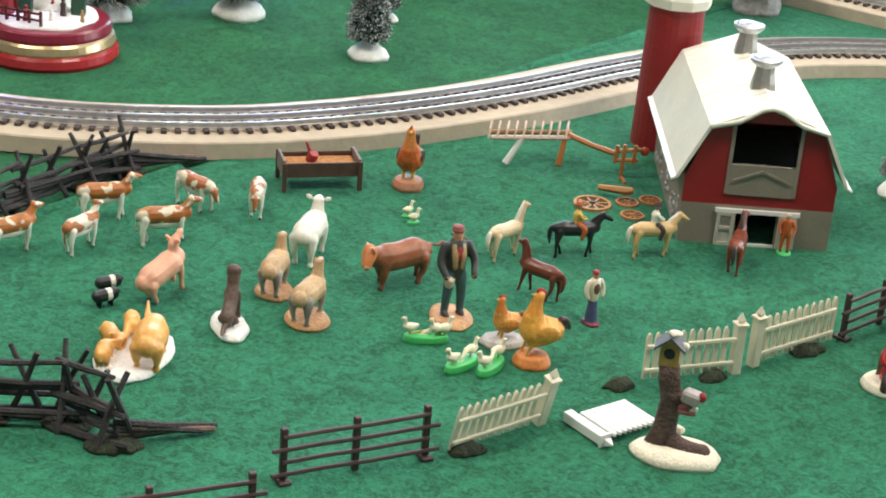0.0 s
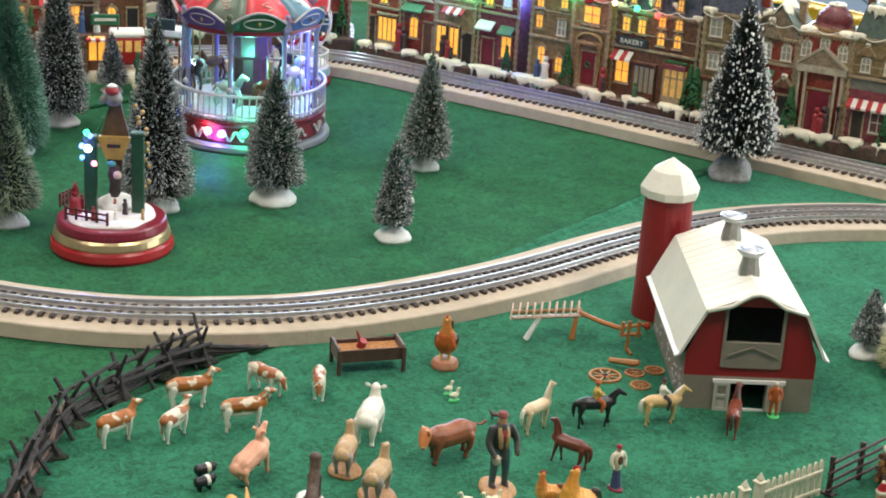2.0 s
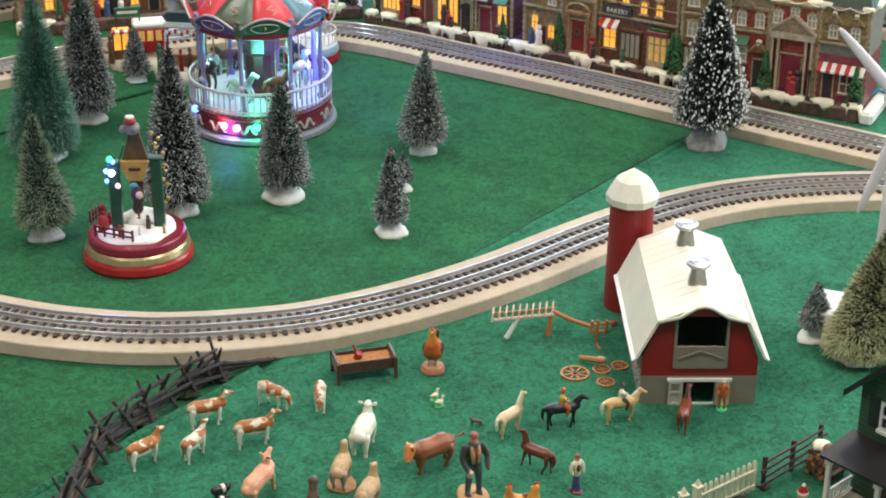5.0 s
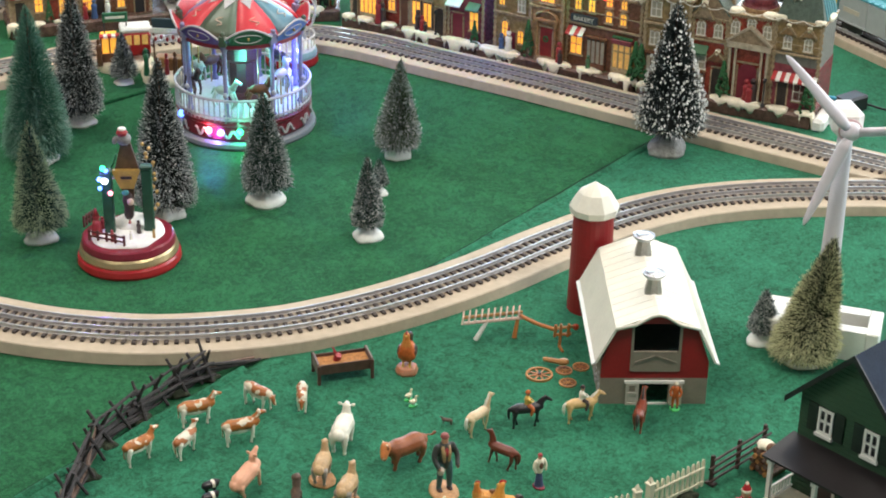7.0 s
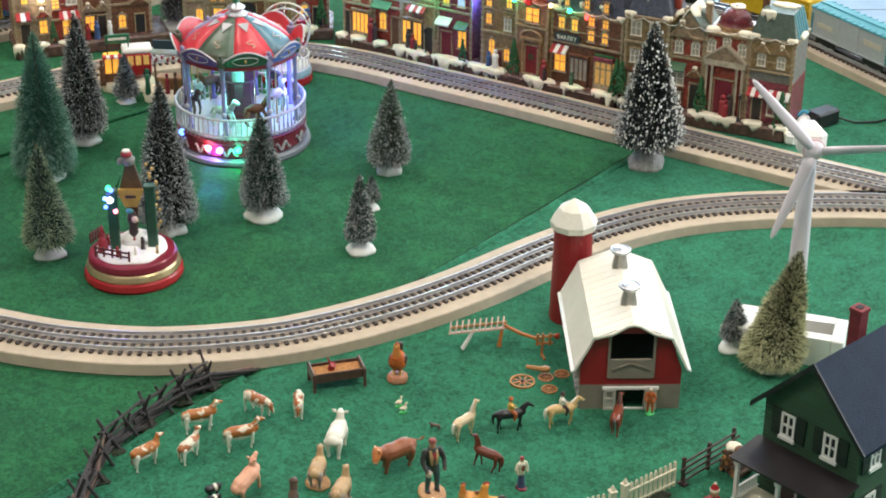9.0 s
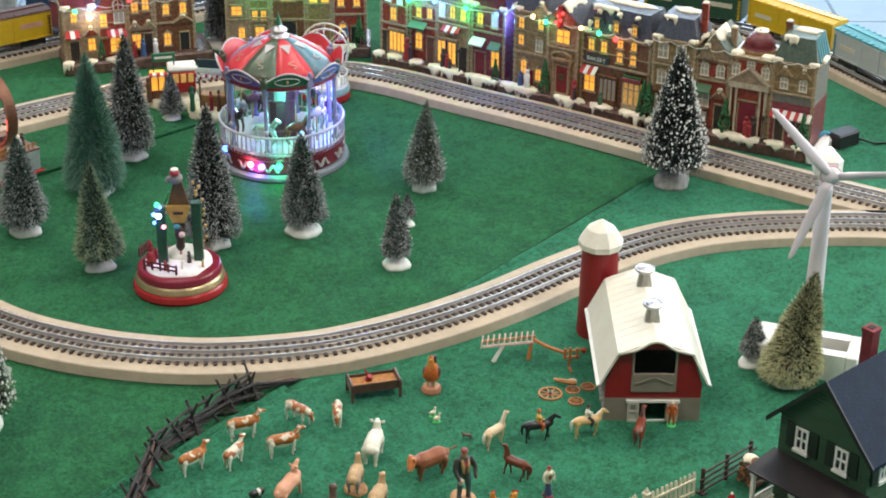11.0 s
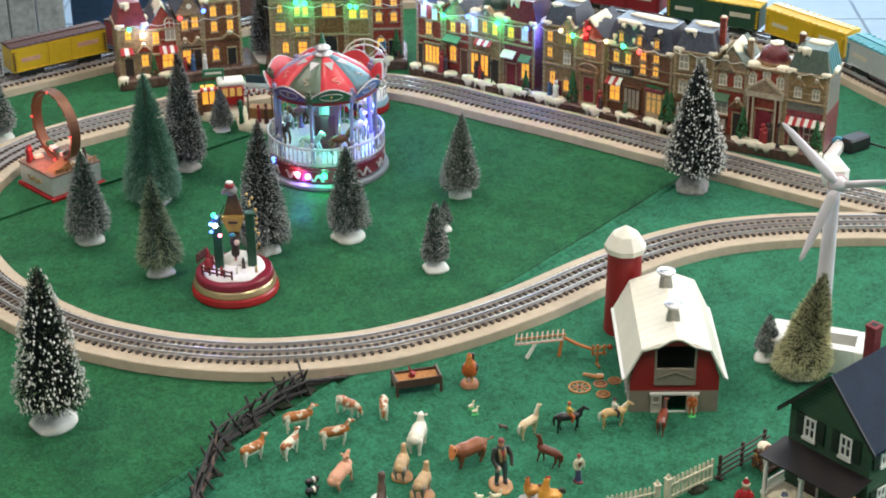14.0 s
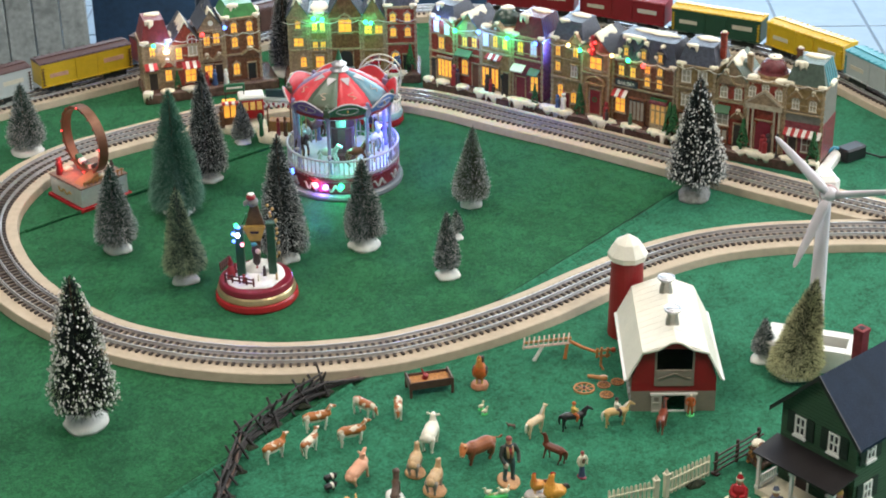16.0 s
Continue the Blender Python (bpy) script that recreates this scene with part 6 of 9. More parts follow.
# row at the west
rl, nl = village_row((-0.4791, 0.5851), (-0.2752, 0.6512), 0.902, "ceramic village row with a red mansard, clock tower and green roof", [
    (0.004, 0.056, 0.104, 0.140, "mansard", V_GREY, mat("red_roof", (0.20, 0.030, 0.026), 0.35, var=0.35, scale=180, bump=0.5, bscale=500), [("w", 0.34, 0.080, 0.009, 0.018, "arch"), ("w", 0.8, 0.080, 0.009, 0.016, "arch"), ("a", 0.04, 0.46, 0.060, "rw"), ("d", 0.3, 0.014, 0.030, SHOP_D, False), ("w", 0.82, 0.034, 0.011, 0.022, "arch"), ("P", 0.046, 0.060, 0.020, 0.012, V_RED, 0.007, False)]),
    (0.057, 0.104, 0.096, 0.132, "gable", V_RED, (R_SLATE, V_RED), [("w", 0.22, 0.070, 0.010, 0.020, "lit"), ("w", 0.74, 0.075, 0.014, 0.036, "warch"), ("w", 0.6, 0.028, 0.018, 0.022, "lit"), ("a", 0.3, 0.95, 0.056, "rw")]),
    (0.105, 0.146, 0.116, 0.148, "gable", V_BROWN, (R_SLATE, V_GREY), [("w", 0.3, 0.088, 0.010, 0.016, "lit"), ("w", 0.72, 0.09, 0.010, 0.018, "lit"), ("w", 0.3, 0.030, 0.013, 0.022, "lit"), ("d", 0.75, 0.012, 0.032, SHOP_D, False), ("P", 0.1155, 0.062, 0.018, 0.010, V_GREY, 0.007, False), ("P", 0.137, 0.062, 0.018, 0.010, V_GREY, 0.007, False)]),
    (0.147, 0.212, 0.132, 0.152, "mansard", V_BROWN, R_BRIGHT, grid((0.3, 0.72), (0.106, 0.080), 0.0095, 0.017, "arch") + [("w", 0.3, 0.030, 0.010, 0.020, "arch"), ("d", 0.72, 0.014, 0.028, DARK, False), ("P", 0.192, 0.066, 0.030, 0.010, V_BROWN, 0.007, False)]),
])
bm = B()
cone(bm, 0.012, 0.0003, 0.148, 0.178, 4, at(0.126, FRONT_Y + 0.02, 0, 45))
part("spire", bm, R_SLATE, rl, "dark pointed clock tower roof")
bm = B()
cone(bm, 0.0045, 0.0045, 0, 0.0015, 14, pose(0.126, FRONT_Y - 0.0025, 0.128, 90))
part("clock_face", bm, W_WHITE, rl)
bm = B()
ball(bm, (0.046, FRONT_Y - 0.005, 0.088), 0.0042, seg=10)
part("lamp_bulb", bm, LIT_HOT, rl, "very bright white bulb on the front", smooth=True)
string_lights(rl, swag(0.0, 0.212, 0.106, 7), [((0.047, FRONT_Y - 0.006, 0.101), LED_B), ((0.024, FRONT_Y - 0.005, 0.100), LED_G), ((0.110, FRONT_Y - 0.005, 0.110), LED_R), ((0.150, FRONT_Y - 0.005, 0.118), LED_B)])
dress(rl, nl, 0.020, [(0.006, 0.008, 0.014), (0.04, 0.012, 0.006), (0.08, 0.014, 0.006)], [(0.125, 0.010, 0.03, FIG_B), (0.112, 0.011, 0.026, FIG_R), (0.145, 0.010, 0.028, SNOW)], [(0.06, 0.010, 0.035)], [])

BULB_G, BULB_B = (0.06, 1.0, 0.40), (0.14, 0.28, 1.0)
for row, x, y, z, col, w in ((r1a, 0.067, 0.004, 0.114, BULB_G, 0.045), (r1a, 0.177, 0.002, 0.119, BULB_G, 0.060), (r1a, 0.030, 0.004, 0.127, (0.25, 0.38, 1.0), 0.060), (r1a, 0.117, -0.002, 0.117, (0.2, 0.4, 1.0), 0.065),
                              (r1a, 0.258, 0.022, 0.116, (0.06, 0.20, 1.0), 0.30), (rc, 0.064, 0.004, 0.112, BULB_G, 0.080), (rc, 0.152, 0.004, 0.106, BULB_G, 0.028), (rl, 0.046, 0.003, 0.088, (1.0, 0.8, 0.5), 0.030), (rl, 0.047, 0.002, 0.102, (0.2, 0.3, 1.0), 0.030),
                              (r1b, 0.080, 0.002, 0.128, BULB_G, 0.012), (r1b, 0.169, 0.004, 0.128, BULB_G, 0.016), (r1b, 0.104, -0.006, 0.140, (1.0, 0.10, 0.08), 0.022), (r1b, 0.197, 0.004, 0.124, (1.0, 0.15, 0.10), 0.008)):
    led("bulb_light", row.matrix_world @ Vector((x, y, z)), col, w)


# ---- carousel ----


def arc_panel(bm, r0, r1, z0, z1, a0, a1, t=0.0015, n=8, lobe=0.0):
    """A curved plate round the axis, with an optional rounded upper edge."""
    rows = []
    for k in range(n + 1):
        a = a0 + (a1 - a0) * k / n
        top = z1 + lobe * math.sin(math.pi * k / n)
        c, s = math.cos(a), math.sin(a)
        rows.append([bm.verts.new((r * c, r * s, z)) for r, z in ((r0, z0), (r1, top), (r1 - t, top), (r0 - t, z0))])
    for p, q in zip(rows, rows[1:]):
        for k in range(4):
            bm.faces.new((p[k], p[(k + 1) % 4], q[(k + 1) % 4], q[k]))
    bm.faces.new(rows[0])
    bm.faces.new(rows[-1])


def toy_horse(bm, m, s=1.0, slot=0):
    v0 = len(bm.verts)
    ball(bm, (0, 0, 0.018 * s), (0.011 * s, 0.0048 * s, 0.0052 * s), seg=8, slot=slot)
    tube(bm, [(0.008 * s, 0, 0.020 * s), (0.013 * s, 0, 0.028 * s), (0.018 * s, 0, 0.026 * s)], [0.0036 * s, 0.0028 * s, 0.0018 * s], 6, slot)
    for x, f in ((0.007, 0.004), (-0.008, -0.004)):
        for y in (-0.003, 0.003):
            tube(bm, [(x * s, y * s, 0.016 * s), ((x + f) * s, y * s, 0.008 * s), ((x + f * 0.4) * s, y * s, 0.001 * s)], [0.002 * s, 0.0012 * s, 0.0012 * s], 5, slot)
    tube(bm, [(-0.010 * s, 0, 0.020 * s), (-0.014 * s, 0, 0.013 * s)], [0.0015 * s, 0.001 * s], 5, slot)
    bm.verts.ensure_lookup_table()
    bmesh.ops.transform(bm, verts=bm.verts[v0:], matrix=m)


LED_P = mat("led_pink", (1.0, 0.28, 0.34), 0.3, glow=4.0)
LED_V = mat("led_violet", (0.45, 0.25, 1.0), 0.3, glow=4.5)


def carousel():
    cz = thing("toy_carousel", at(-0.1512, 0.3161, 0.0) @ Matrix.Scale(0.945, 4), "musical toy carousel with scalloped canopy and coloured lights", "carousel")
    lilac = mat("lilac_paint", (0.26, 0.25, 0.42), 0.4, var=0.1)
    pale = mat("carousel_white", (0.46, 0.45, 0.47), 0.4, var=0.08)
    purple = mat("purple_panel", (0.20, 0.10, 0.42), 0.35, var=0.15)
    coral = mat("canopy_coral", (0.60, 0.045, 0.060), 0.35, var=0.12)
    olive = mat("canopy_green", (0.075, 0.115, 0.075), 0.35, var=0.15)
    pinkc = mat("canopy_pink", (0.62, 0.30, 0.32), 0.35, var=0.1)
    # Blue LED light on one valance panel, put in as paint.
    blue = mat("blue_panel", (0.10, 0.18, 0.52), 0.35, var=0.15)
    leaf = mat("green_panel", (0.055, 0.17, 0.10), 0.35, var=0.15)
    teal = mat("canopy_teal", (0.10, 0.22, 0.28), 0.35, var=0.12)
    bm = B()
    lathe(bm, [(0.088, 0), (0.0895, 0.003), (0.0885, 0.007), (0.085, 0.009), (0.03, 0.0095)], 56)
    part("base_rim", bm, mat("grey_rim", (0.15, 0.17, 0.20), 0.4, var=0.1), cz, "grey round foot", smooth=False)
    bm = B()
    lathe(bm, [(0.080, 0.009), (0.082, 0.012), (0.080, 0.027), (0.084, 0.030), (0.084, 0.033), (0.02, 0.0335)], 56)
    part("drum", bm, MAROON, cz, "maroon drum with silver scrolls")
    rng = random.Random(3)
    for k in range(14):
        a = 6.2832 * k / 14 + 0.1
        bm = B()
        pts = [((0.0825) * math.cos(a + q), (0.0825) * math.sin(a + q), 0.0185 + 0.0048 * math.sin(q * 38)) for q in [i * 0.02 - 0.15 for i in range(16)]]
        tube(bm, pts, [0.0008 + 0.0012 * math.sin(math.pi * i / 15) for i in range(16)], 5)
        part("scroll", bm, pale, cz)
    bm = B()
    lathe(bm, [(0.078, 0.0335), (0.078, 0.0355), (0.01, 0.036)], 48)
    part("floor", bm, mat("carousel_floor", (0.60, 0.66, 0.70), 0.4, var=0.1), cz, "white revolving floor")
    for z, r in ((0.040, 0.0012), (0.062, 0.0018)):
        bm = B()
        tube(bm, [(0.083 * math.cos(6.2832 * k / 56), 0.083 * math.sin(6.2832 * k / 56), z) for k in range(56)], r, 6, closed=True)
        part("railing", bm, pale, cz)
    for k in range(72):
        a = 6.2832 * k / 72
        bm = B()
        tube(bm, [(0.083 * math.cos(a), 0.083 * math.sin(a), z) for z in (0.034, 0.046, 0.051, 0.062)], [0.0007, 0.0012, 0.0007, 0.0009], 5)
        part("baluster", bm, pale, cz)
    for k in range(8):
        a = 6.2832 * (k + 0.5) / 8 + 0.20
        bm = B()
        c, s = 0.0735 * math.cos(a), 0.0735 * math.sin(a)
        lathe(bm, [(0.0048, 0.0335), (0.0048, 0.038), (0.0028, 0.041), (0.0026, 0.11), (0.0030, 0.120), (0.0052, 0.126), (0.0052, 0.13)], 10, m=Matrix.Translation((c, s, 0)))
        part("post", bm, lilac, cz, "lilac grey canopy post", smooth=True)
        bm = B()
        ball(bm, (c * 1.04, s * 1.04, 0.0665), 0.0034, seg=8)
        part("post_knob", bm, pale, cz, smooth=True)
    bm = B()
    lathe(bm, [(0.074, 0.124), (0.0775, 0.126), (0.0765, 0.131), (0.073, 0.133), (0.04, 0.132), (0.04, 0.1245)], 56)
    part("canopy_ring", bm, MAROON, cz)
    for k in range(8):
        a0 = 6.2832 * (k - 0.5) / 8 + 0.20
        bm = B()
        arc_panel(bm, 0.0765, 0.0845, 0.130, 0.140, a0 + 0.05, a0 + 0.735, 0.0012, 12, 0.012)
        vp = part("valance", bm, [purple, lilac, leaf, purple, lilac, purple, leaf, blue][k], cz, "scalloped painted valance panel")
        bm = B()
        arc_panel(bm, 0.0750, 0.0832, 0.131, 0.140, a0 + 0.05, a0 + 0.735, 0.0010, 12, 0.0122)
        part("valance_lining", bm, coral, vp, "coral inside of the valance")
        bm = B()
        ac = a0 + 0.39
        pts = []
        for q in range(18):
            t = 6.2832 * q / 18
            aa = ac + 0.20 * math.cos(t)
            zz = 0.1395 + 0.0058 * math.sin(t)
            rr = 0.0765 + (zz - 0.130) * 0.40 + 0.0007
            pts.append((rr * math.cos(aa), rr * math.sin(aa), zz))
        tube(bm, pts, 0.0007, 5, closed=True)
        part("oval_trim", bm, pale, vp)
        bm = B()
        ball(bm, (0.0812 * math.cos(ac), 0.0812 * math.sin(ac), 0.1395), (0.0018, 0.0018, 0.0022), seg=6)
        part("rosette", bm, GOLD, vp)
        bm = B()
        pts = []
        for q in range(13):
            aa = a0 + 0.05 + 0.685 * q / 12
            zz = 0.140 + 0.012 * math.sin(math.pi * q / 12)
            pts.append((0.0840 * math.cos(aa), 0.0840 * math.sin(aa), zz))
        tube(bm, pts, 0.0013, 5)
        part("edge_trim", bm, pale, vp)
        bm = B()
        box(bm, 0.0745, 0.0805, -0.005, 0.005, 0.129, 0.142, 0.0008, m=Matrix.Rotation(a0, 4, "Z"))
        ball(bm, (0.0790 * math.cos(a0), 0.0790 * math.sin(a0), 0.1450), 0.0032, seg=8)
        part("corner_block", bm, lilac if k % 2 else olive, cz, smooth=False)
    gold_l = mat("canopy_scroll", (0.62, 0.48, 0.36), 0.4)
    for k in range(8):
        a0, a1 = 6.2832 * k / 8 - 1.5708, 6.2832 * (k + 1) / 8 - 1.5708
        bm = B()
        prof = [(0.071, 0.1340), (0.064, 0.143), (0.053, 0.152), (0.038, 0.161), (0.023, 0.169), (0.010, 0.174)]
        rows = [[bm.verts.new((r * math.cos(a), r * math.sin(a), z + 0.0010 * math.sin(math.pi * i / 4))) for i, a in enumerate([a0 + (a1 - a0) * j / 4 for j in range(5)])] for r, z in prof]
        for p, q in zip(rows, rows[1:]):
            for i in range(4):
                bm.faces.new((p[i], p[i + 1], q[i + 1], q[i]))
        ob = part("canopy_gore", bm, [coral, teal, coral, olive, coral, lilac, coral, olive][k], cz, smooth=True)
        sm = ob.modifiers.new("thick", "SOLIDIFY")
        sm.thickness = 0.0012
        am = (a0 + a1) / 2
        bm = B()
        tube(bm, [((0.060 - 0.010 * q / 6) * math.cos(am + 0.10 * math.sin(q * 1.15)), (0.060 - 0.010 * q / 6) * math.sin(am + 0.10 * math.sin(q * 1.15)), 0.1478 + 0.0066 * q / 6 + 0.001) for q in range(7)], 0.0006, 4)
        part("scroll", bm, gold_l, ob)
        bm = B()
        vs = [bm.verts.new((r * math.cos(a), r * math.sin(a), z)) for r, a, z in ((0.026, a0 + 0.10, 0.1690), (0.026, a1 - 0.10, 0.1690), (0.040, am, 0.1622))]
        bm.faces.new(vs)
        part("star_point", bm, pale, ob).modifiers.new("thick", "SOLIDIFY").thickness = 0.0006
    bm = B()
    lathe(bm, [(0.013, 0.172), (0.014, 0.175), (0.010, 0.1765), (0.007, 0.179), (0.0115, 0.182), (0.0115, 0.1835), (0.006, 0.187), (0.002, 0.189), (0.003, 0.192), (0.0005, 0.197)], 16)
    part("finial", bm, SILVER, cz, "silver finial", smooth=True)
    # Green light on the finial's tip, built as a green cone.
    bm = B()
    cone(bm, 0.005, 0.0005, 0.190, 0.206, 10)
    part("finial_tree", bm, GREEN_P, cz, "green cone for the green light on the finial")
    bm = B()
    lathe(bm, [(0.024, 0.036), (0.024, 0.045), (0.018, 0.047), (0.018, 0.085), (0.024, 0.09), (0.024, 0.127)], 10)
    part("centre_drum", bm, mat("drum_dark", (0.085, 0.016, 0.022), 0.35, var=0.3), cz, "dark mirrored centre drum")
    for k in range(9):
        a = 6.2832 * k / 9 + 0.2
        r = 0.055 + 0.012 * (k % 2)
        x, y = r * math.cos(a), r * math.sin(a)
        bm = B()
        tube(bm, [(x, y, 0.036), (x, y, 0.128)], 0.0009, 6)
        pl = part("pole", bm, GOLD, cz)
        bm = B()
        toy_horse(bm, Matrix.Translation((x, y, 0.042 + 0.006 * (k % 3))) @ Matrix.Rotation(a + 1.57, 4, "Z"), 1.25)
        part("carousel_horse", bm, [pale, FIG_D, mat("mint_horse", (0.45, 0.66, 0.55), 0.4), BROWN][k % 4], pl, smooth=True)
    for a, mt, z in ((-2.02, LED_P, 0.022), (-1.83, LED_V, 0.021), (-1.55, LED_G, 0.023), (-2.62, LED_B, 0.030)):
        bm = B()
        ball(bm, (0.084 * math.cos(a), 0.084 * math.sin(a), z), 0.0044, seg=10)
        part("bulb", bm, mt, cz, smooth=True)


carousel()
spot("carousel_spot", (-0.1832, 0.2371, 0.0285), (-0.1765, 0.1796, 0.0019), (0.08, 0.15, 1.0), 1.1, 28)
for p, col, w in (((-0.1495, 0.2300, 0.0225), (0.06, 1.0, 0.50), 0.055), ((-0.1775, 0.2387, 0.0171), (0.30, 0.2, 1.0), 0.06), ((-0.1877, 0.2425, 0.0247), (1.0, 0.35, 0.4), 0.03), ((-0.0859, 0.3072, 0.0950), (0.10, 0.13, 1.0), 0.55), ((-0.2047, 0.2801, 0.0760), (0.30, 0.65, 1.0), 0.18),
                  ((-0.1488, 0.2653, 0.0808), (0.15, 1.0, 0.75), 0.17)):
    led("carousel_light", p, col, w)


# ---- round winter scene on a red base ----


POST_G = mat("post_green", (0.012, 0.066, 0.036), 0.4, var=0.2)


def winter_scene():
    ws = thing("winter_scene", at(-0.2383, -0.0339, 0.0) @ Matrix.Scale(0.987, 4), "round winter scene with green posts on a red base", "figurine")
    for nm, prof, mt in (("plinth", [(0.0515, 0), (0.053, 0.003), (0.0520, 0.0085), (0.0505, 0.0105), (0.02, 0.011)], GLOSS_RED), ("gold_band", [(0.0495, 0.0105), (0.0502, 0.0125), (0.0488, 0.0175), (0.0472, 0.0195), (0.02, 0.020)], mat("pale_gold_band", (0.52, 0.40, 0.22), 0.28, 0.7, var=0.1)),
                         ("red_band", [(0.0470, 0.0195), (0.0474, 0.0215), (0.0462, 0.0268), (0.0445, 0.028), (0.02, 0.028)], mat("deep_red_band", (0.20, 0.012, 0.028), 0.3, var=0.1))):
        bm = B()
        lathe(bm, prof, 48)
        part(nm, bm, mt, ws)
    bm = B()
    lathe(bm, [(0.0375, 0.0265), (0.0368, 0.0295), (0.032, 0.0312), (0.02, 0.0315), (0.002, 0.0325)], 40, 0.16)
    part("snow_top", bm, SNOW, ws, smooth=True)
    bm = B()
    lathe(bm, [(0.020, 0.030), (0.016, 0.036), (0.008, 0.041), (0.001, 0.043)], 20, 0.2, m=Matrix.Translation((0.002, 0.016, 0)))
    part("snow_mound", bm, SNOW, ws, smooth=True)
    for x, y, h in ((-0.017, -0.003, 0.066), (0.022, 0.002, 0.069)):
        bm = B()
        box(bm, x - 0.0052, x + 0.0052, y - 0.004, y + 0.004, 0.028, 0.03 + h, 0.0008)
        po = part("post", bm, POST_G, ws, "dark green post")
        bm = B()
        box(bm, x - 0.0062, x + 0.0062, y - 0.005, y + 0.005, 0.03 + h, 0.034 + h, 0.001)
        part("cap", bm, POST_G, po)
    board = mat("swing_board_brown", (0.11, 0.060, 0.035), 0.45, var=0.3, scale=200)
    bm = B()
    prism(bm, [(-0.010, 0.096), (0.015, 0.096), (0.0075, 0.126), (-0.0015, 0.126)], 0.003, 0.007)
    sw = part("swing_arm", bm, board, ws, "brown tapered swing board")
    bm = B()
    prism(bm, [(-0.004, 0.080), (0.009, 0.080), (0.0065, 0.047), (0.0, 0.047)], 0.002, 0.006)
    part("lower_arm", bm, board, sw)
    bm = B()
    prism(bm, [(-0.012, 0.0985), (0.0165, 0.0985), (0.0095, 0.079), (-0.004, 0.079)], -0.003, 0.0025)
    sg = part("gold_sign", bm, mat("sign_gold", (0.50, 0.31, 0.08), 0.35, 0.3, var=0.2), ws, "gold tapered sign at the pivot")
    bm = B()
    box(bm, -0.003, 0.008, -0.0036, -0.003, 0.0895, 0.0925)
    part("sign_bar", bm, FIG_D, sg)
    bm = B()
    tube(bm, [(-0.017, 0.0, 0.090), (0.022, 0.002, 0.090)], 0.0018, 8)
    part("axle", bm, SILVER, ws)
    bm = B()
    ball(bm, (0.002, 0.002, 0.131), (0.0078, 0.0065, 0.0068), seg=10)
    ball(bm, (0.001, 0.0, 0.1385), (0.0060, 0.0055, 0.0040), seg=10, slot=1)
    ball(bm, (0.001, 0.0, 0.1425), (0.0045, 0.0042, 0.0018), seg=10, slot=2)
    ball(bm, (-0.006, -0.001, 0.131), (0.0030, 0.0028, 0.0045), (0, 25, 0), seg=8)
    part("round_figure", bm, [mat("figure_grey", (0.20, 0.19, 0.19), 0.5, var=0.4), FIG_R, SNOW], ws, "grey round figure with a red cap", smooth=True)
    bm = B()
    lathe(bm, [(0.003, 0.046), (0.0052, 0.050), (0.0042, 0.058), (0.0060, 0.066), (0.0045, 0.072), (0.002, 0.075)], 10, m=Matrix.Translation((0.003, -0.003, 0)))
    ball(bm, (0.006, -0.008, 0.067), 0.0036, seg=8, slot=1)
    ball(bm, (0.001, -0.006, 0.076), (0.0040, 0.0032, 0.0028), seg=8, slot=2)
    part("hanging_figure", bm, [FIG_D, PINK_PL, R_TEAL], ws, smooth=True)
    bm = B()
    tube(bm, [(-0.0155, 0.006, 0.094), (-0.010, 0.004, 0.104), (-0.007, 0.003, 0.114)], 0.0012, 6)
    part("green_strip", bm, GREEN_P, ws, "thin green strip", smooth=True)
    bm = B()
    lathe(bm, [(0.006, 0.03), (0.0055, 0.034), (0.0048, 0.042), (0.003, 0.046)], 10, m=Matrix.Translation((-0.030, -0.006, 0)))
    ball(bm, (-0.030, -0.006, 0.049), 0.0038, seg=8)
    cone(bm, 0.0034, 0.0003, 0.051, 0.059, 8, Matrix.Translation((-0.030, -0.006, 0)))
    part("red_figure", bm, FIG_R, ws, smooth=True)
    for x, y, l, a in ((-0.036, -0.018, 0.040, -22), (0.004, -0.035, 0.0, 0), (-0.046, 0.012, 0.02, 65)):
        if not l:
            continue
        m = at(x, y, 0.029, a)
        for k in range(5):
            bm = B()
            box(bm, k * l / 4 - 0.0009, k * l / 4 + 0.0009, -0.0009, 0.0009, 0, 0.0125, m=m)
            part("fence_post", bm, mat("fence_maroon", (0.10, 0.02, 0.02), 0.5) if k == 0 else bpy.data.materials["fence_maroon"], ws)
        for z in (0.0045, 0.0095):
            bm = B()
            box(bm, -0.001, l + 0.001, -0.0006, 0.0006, z, z + 0.0016, m=m)
            part("fence_rail", bm, bpy.data.materials["fence_maroon"], ws)
    rng = random.Random(5)
    for k in range(16):
        z = 0.05 + k * 0.0045
        bm = B()
        ball(bm, (0.0275 + 0.0035 * math.sin(k * 1.9) - 0.0004 * max(0, k - 9) ** 1.6, 0.004 + rng.uniform(-0.003, 0.003), z * 1.06), 0.0022, seg=6)
        part("gold_bead", bm, GOLD, ws)
    for x, y, hh, mt in ((-0.012, -0.024, 0.014, FIG_R), (0.006, -0.020, 0.011, W_WHITE), (0.012, -0.006, 0.016, FIG_D), (-0.026, 0.004, 0.015, FIG_R), (0.016, 0.018, 0.018, BROWN), (0.028, -0.014, 0.010, GOLD), (0.002, 0.004, 0.012, FIG_R)):
        v_figure(ws, x, y, 0.0300, hh, mt)
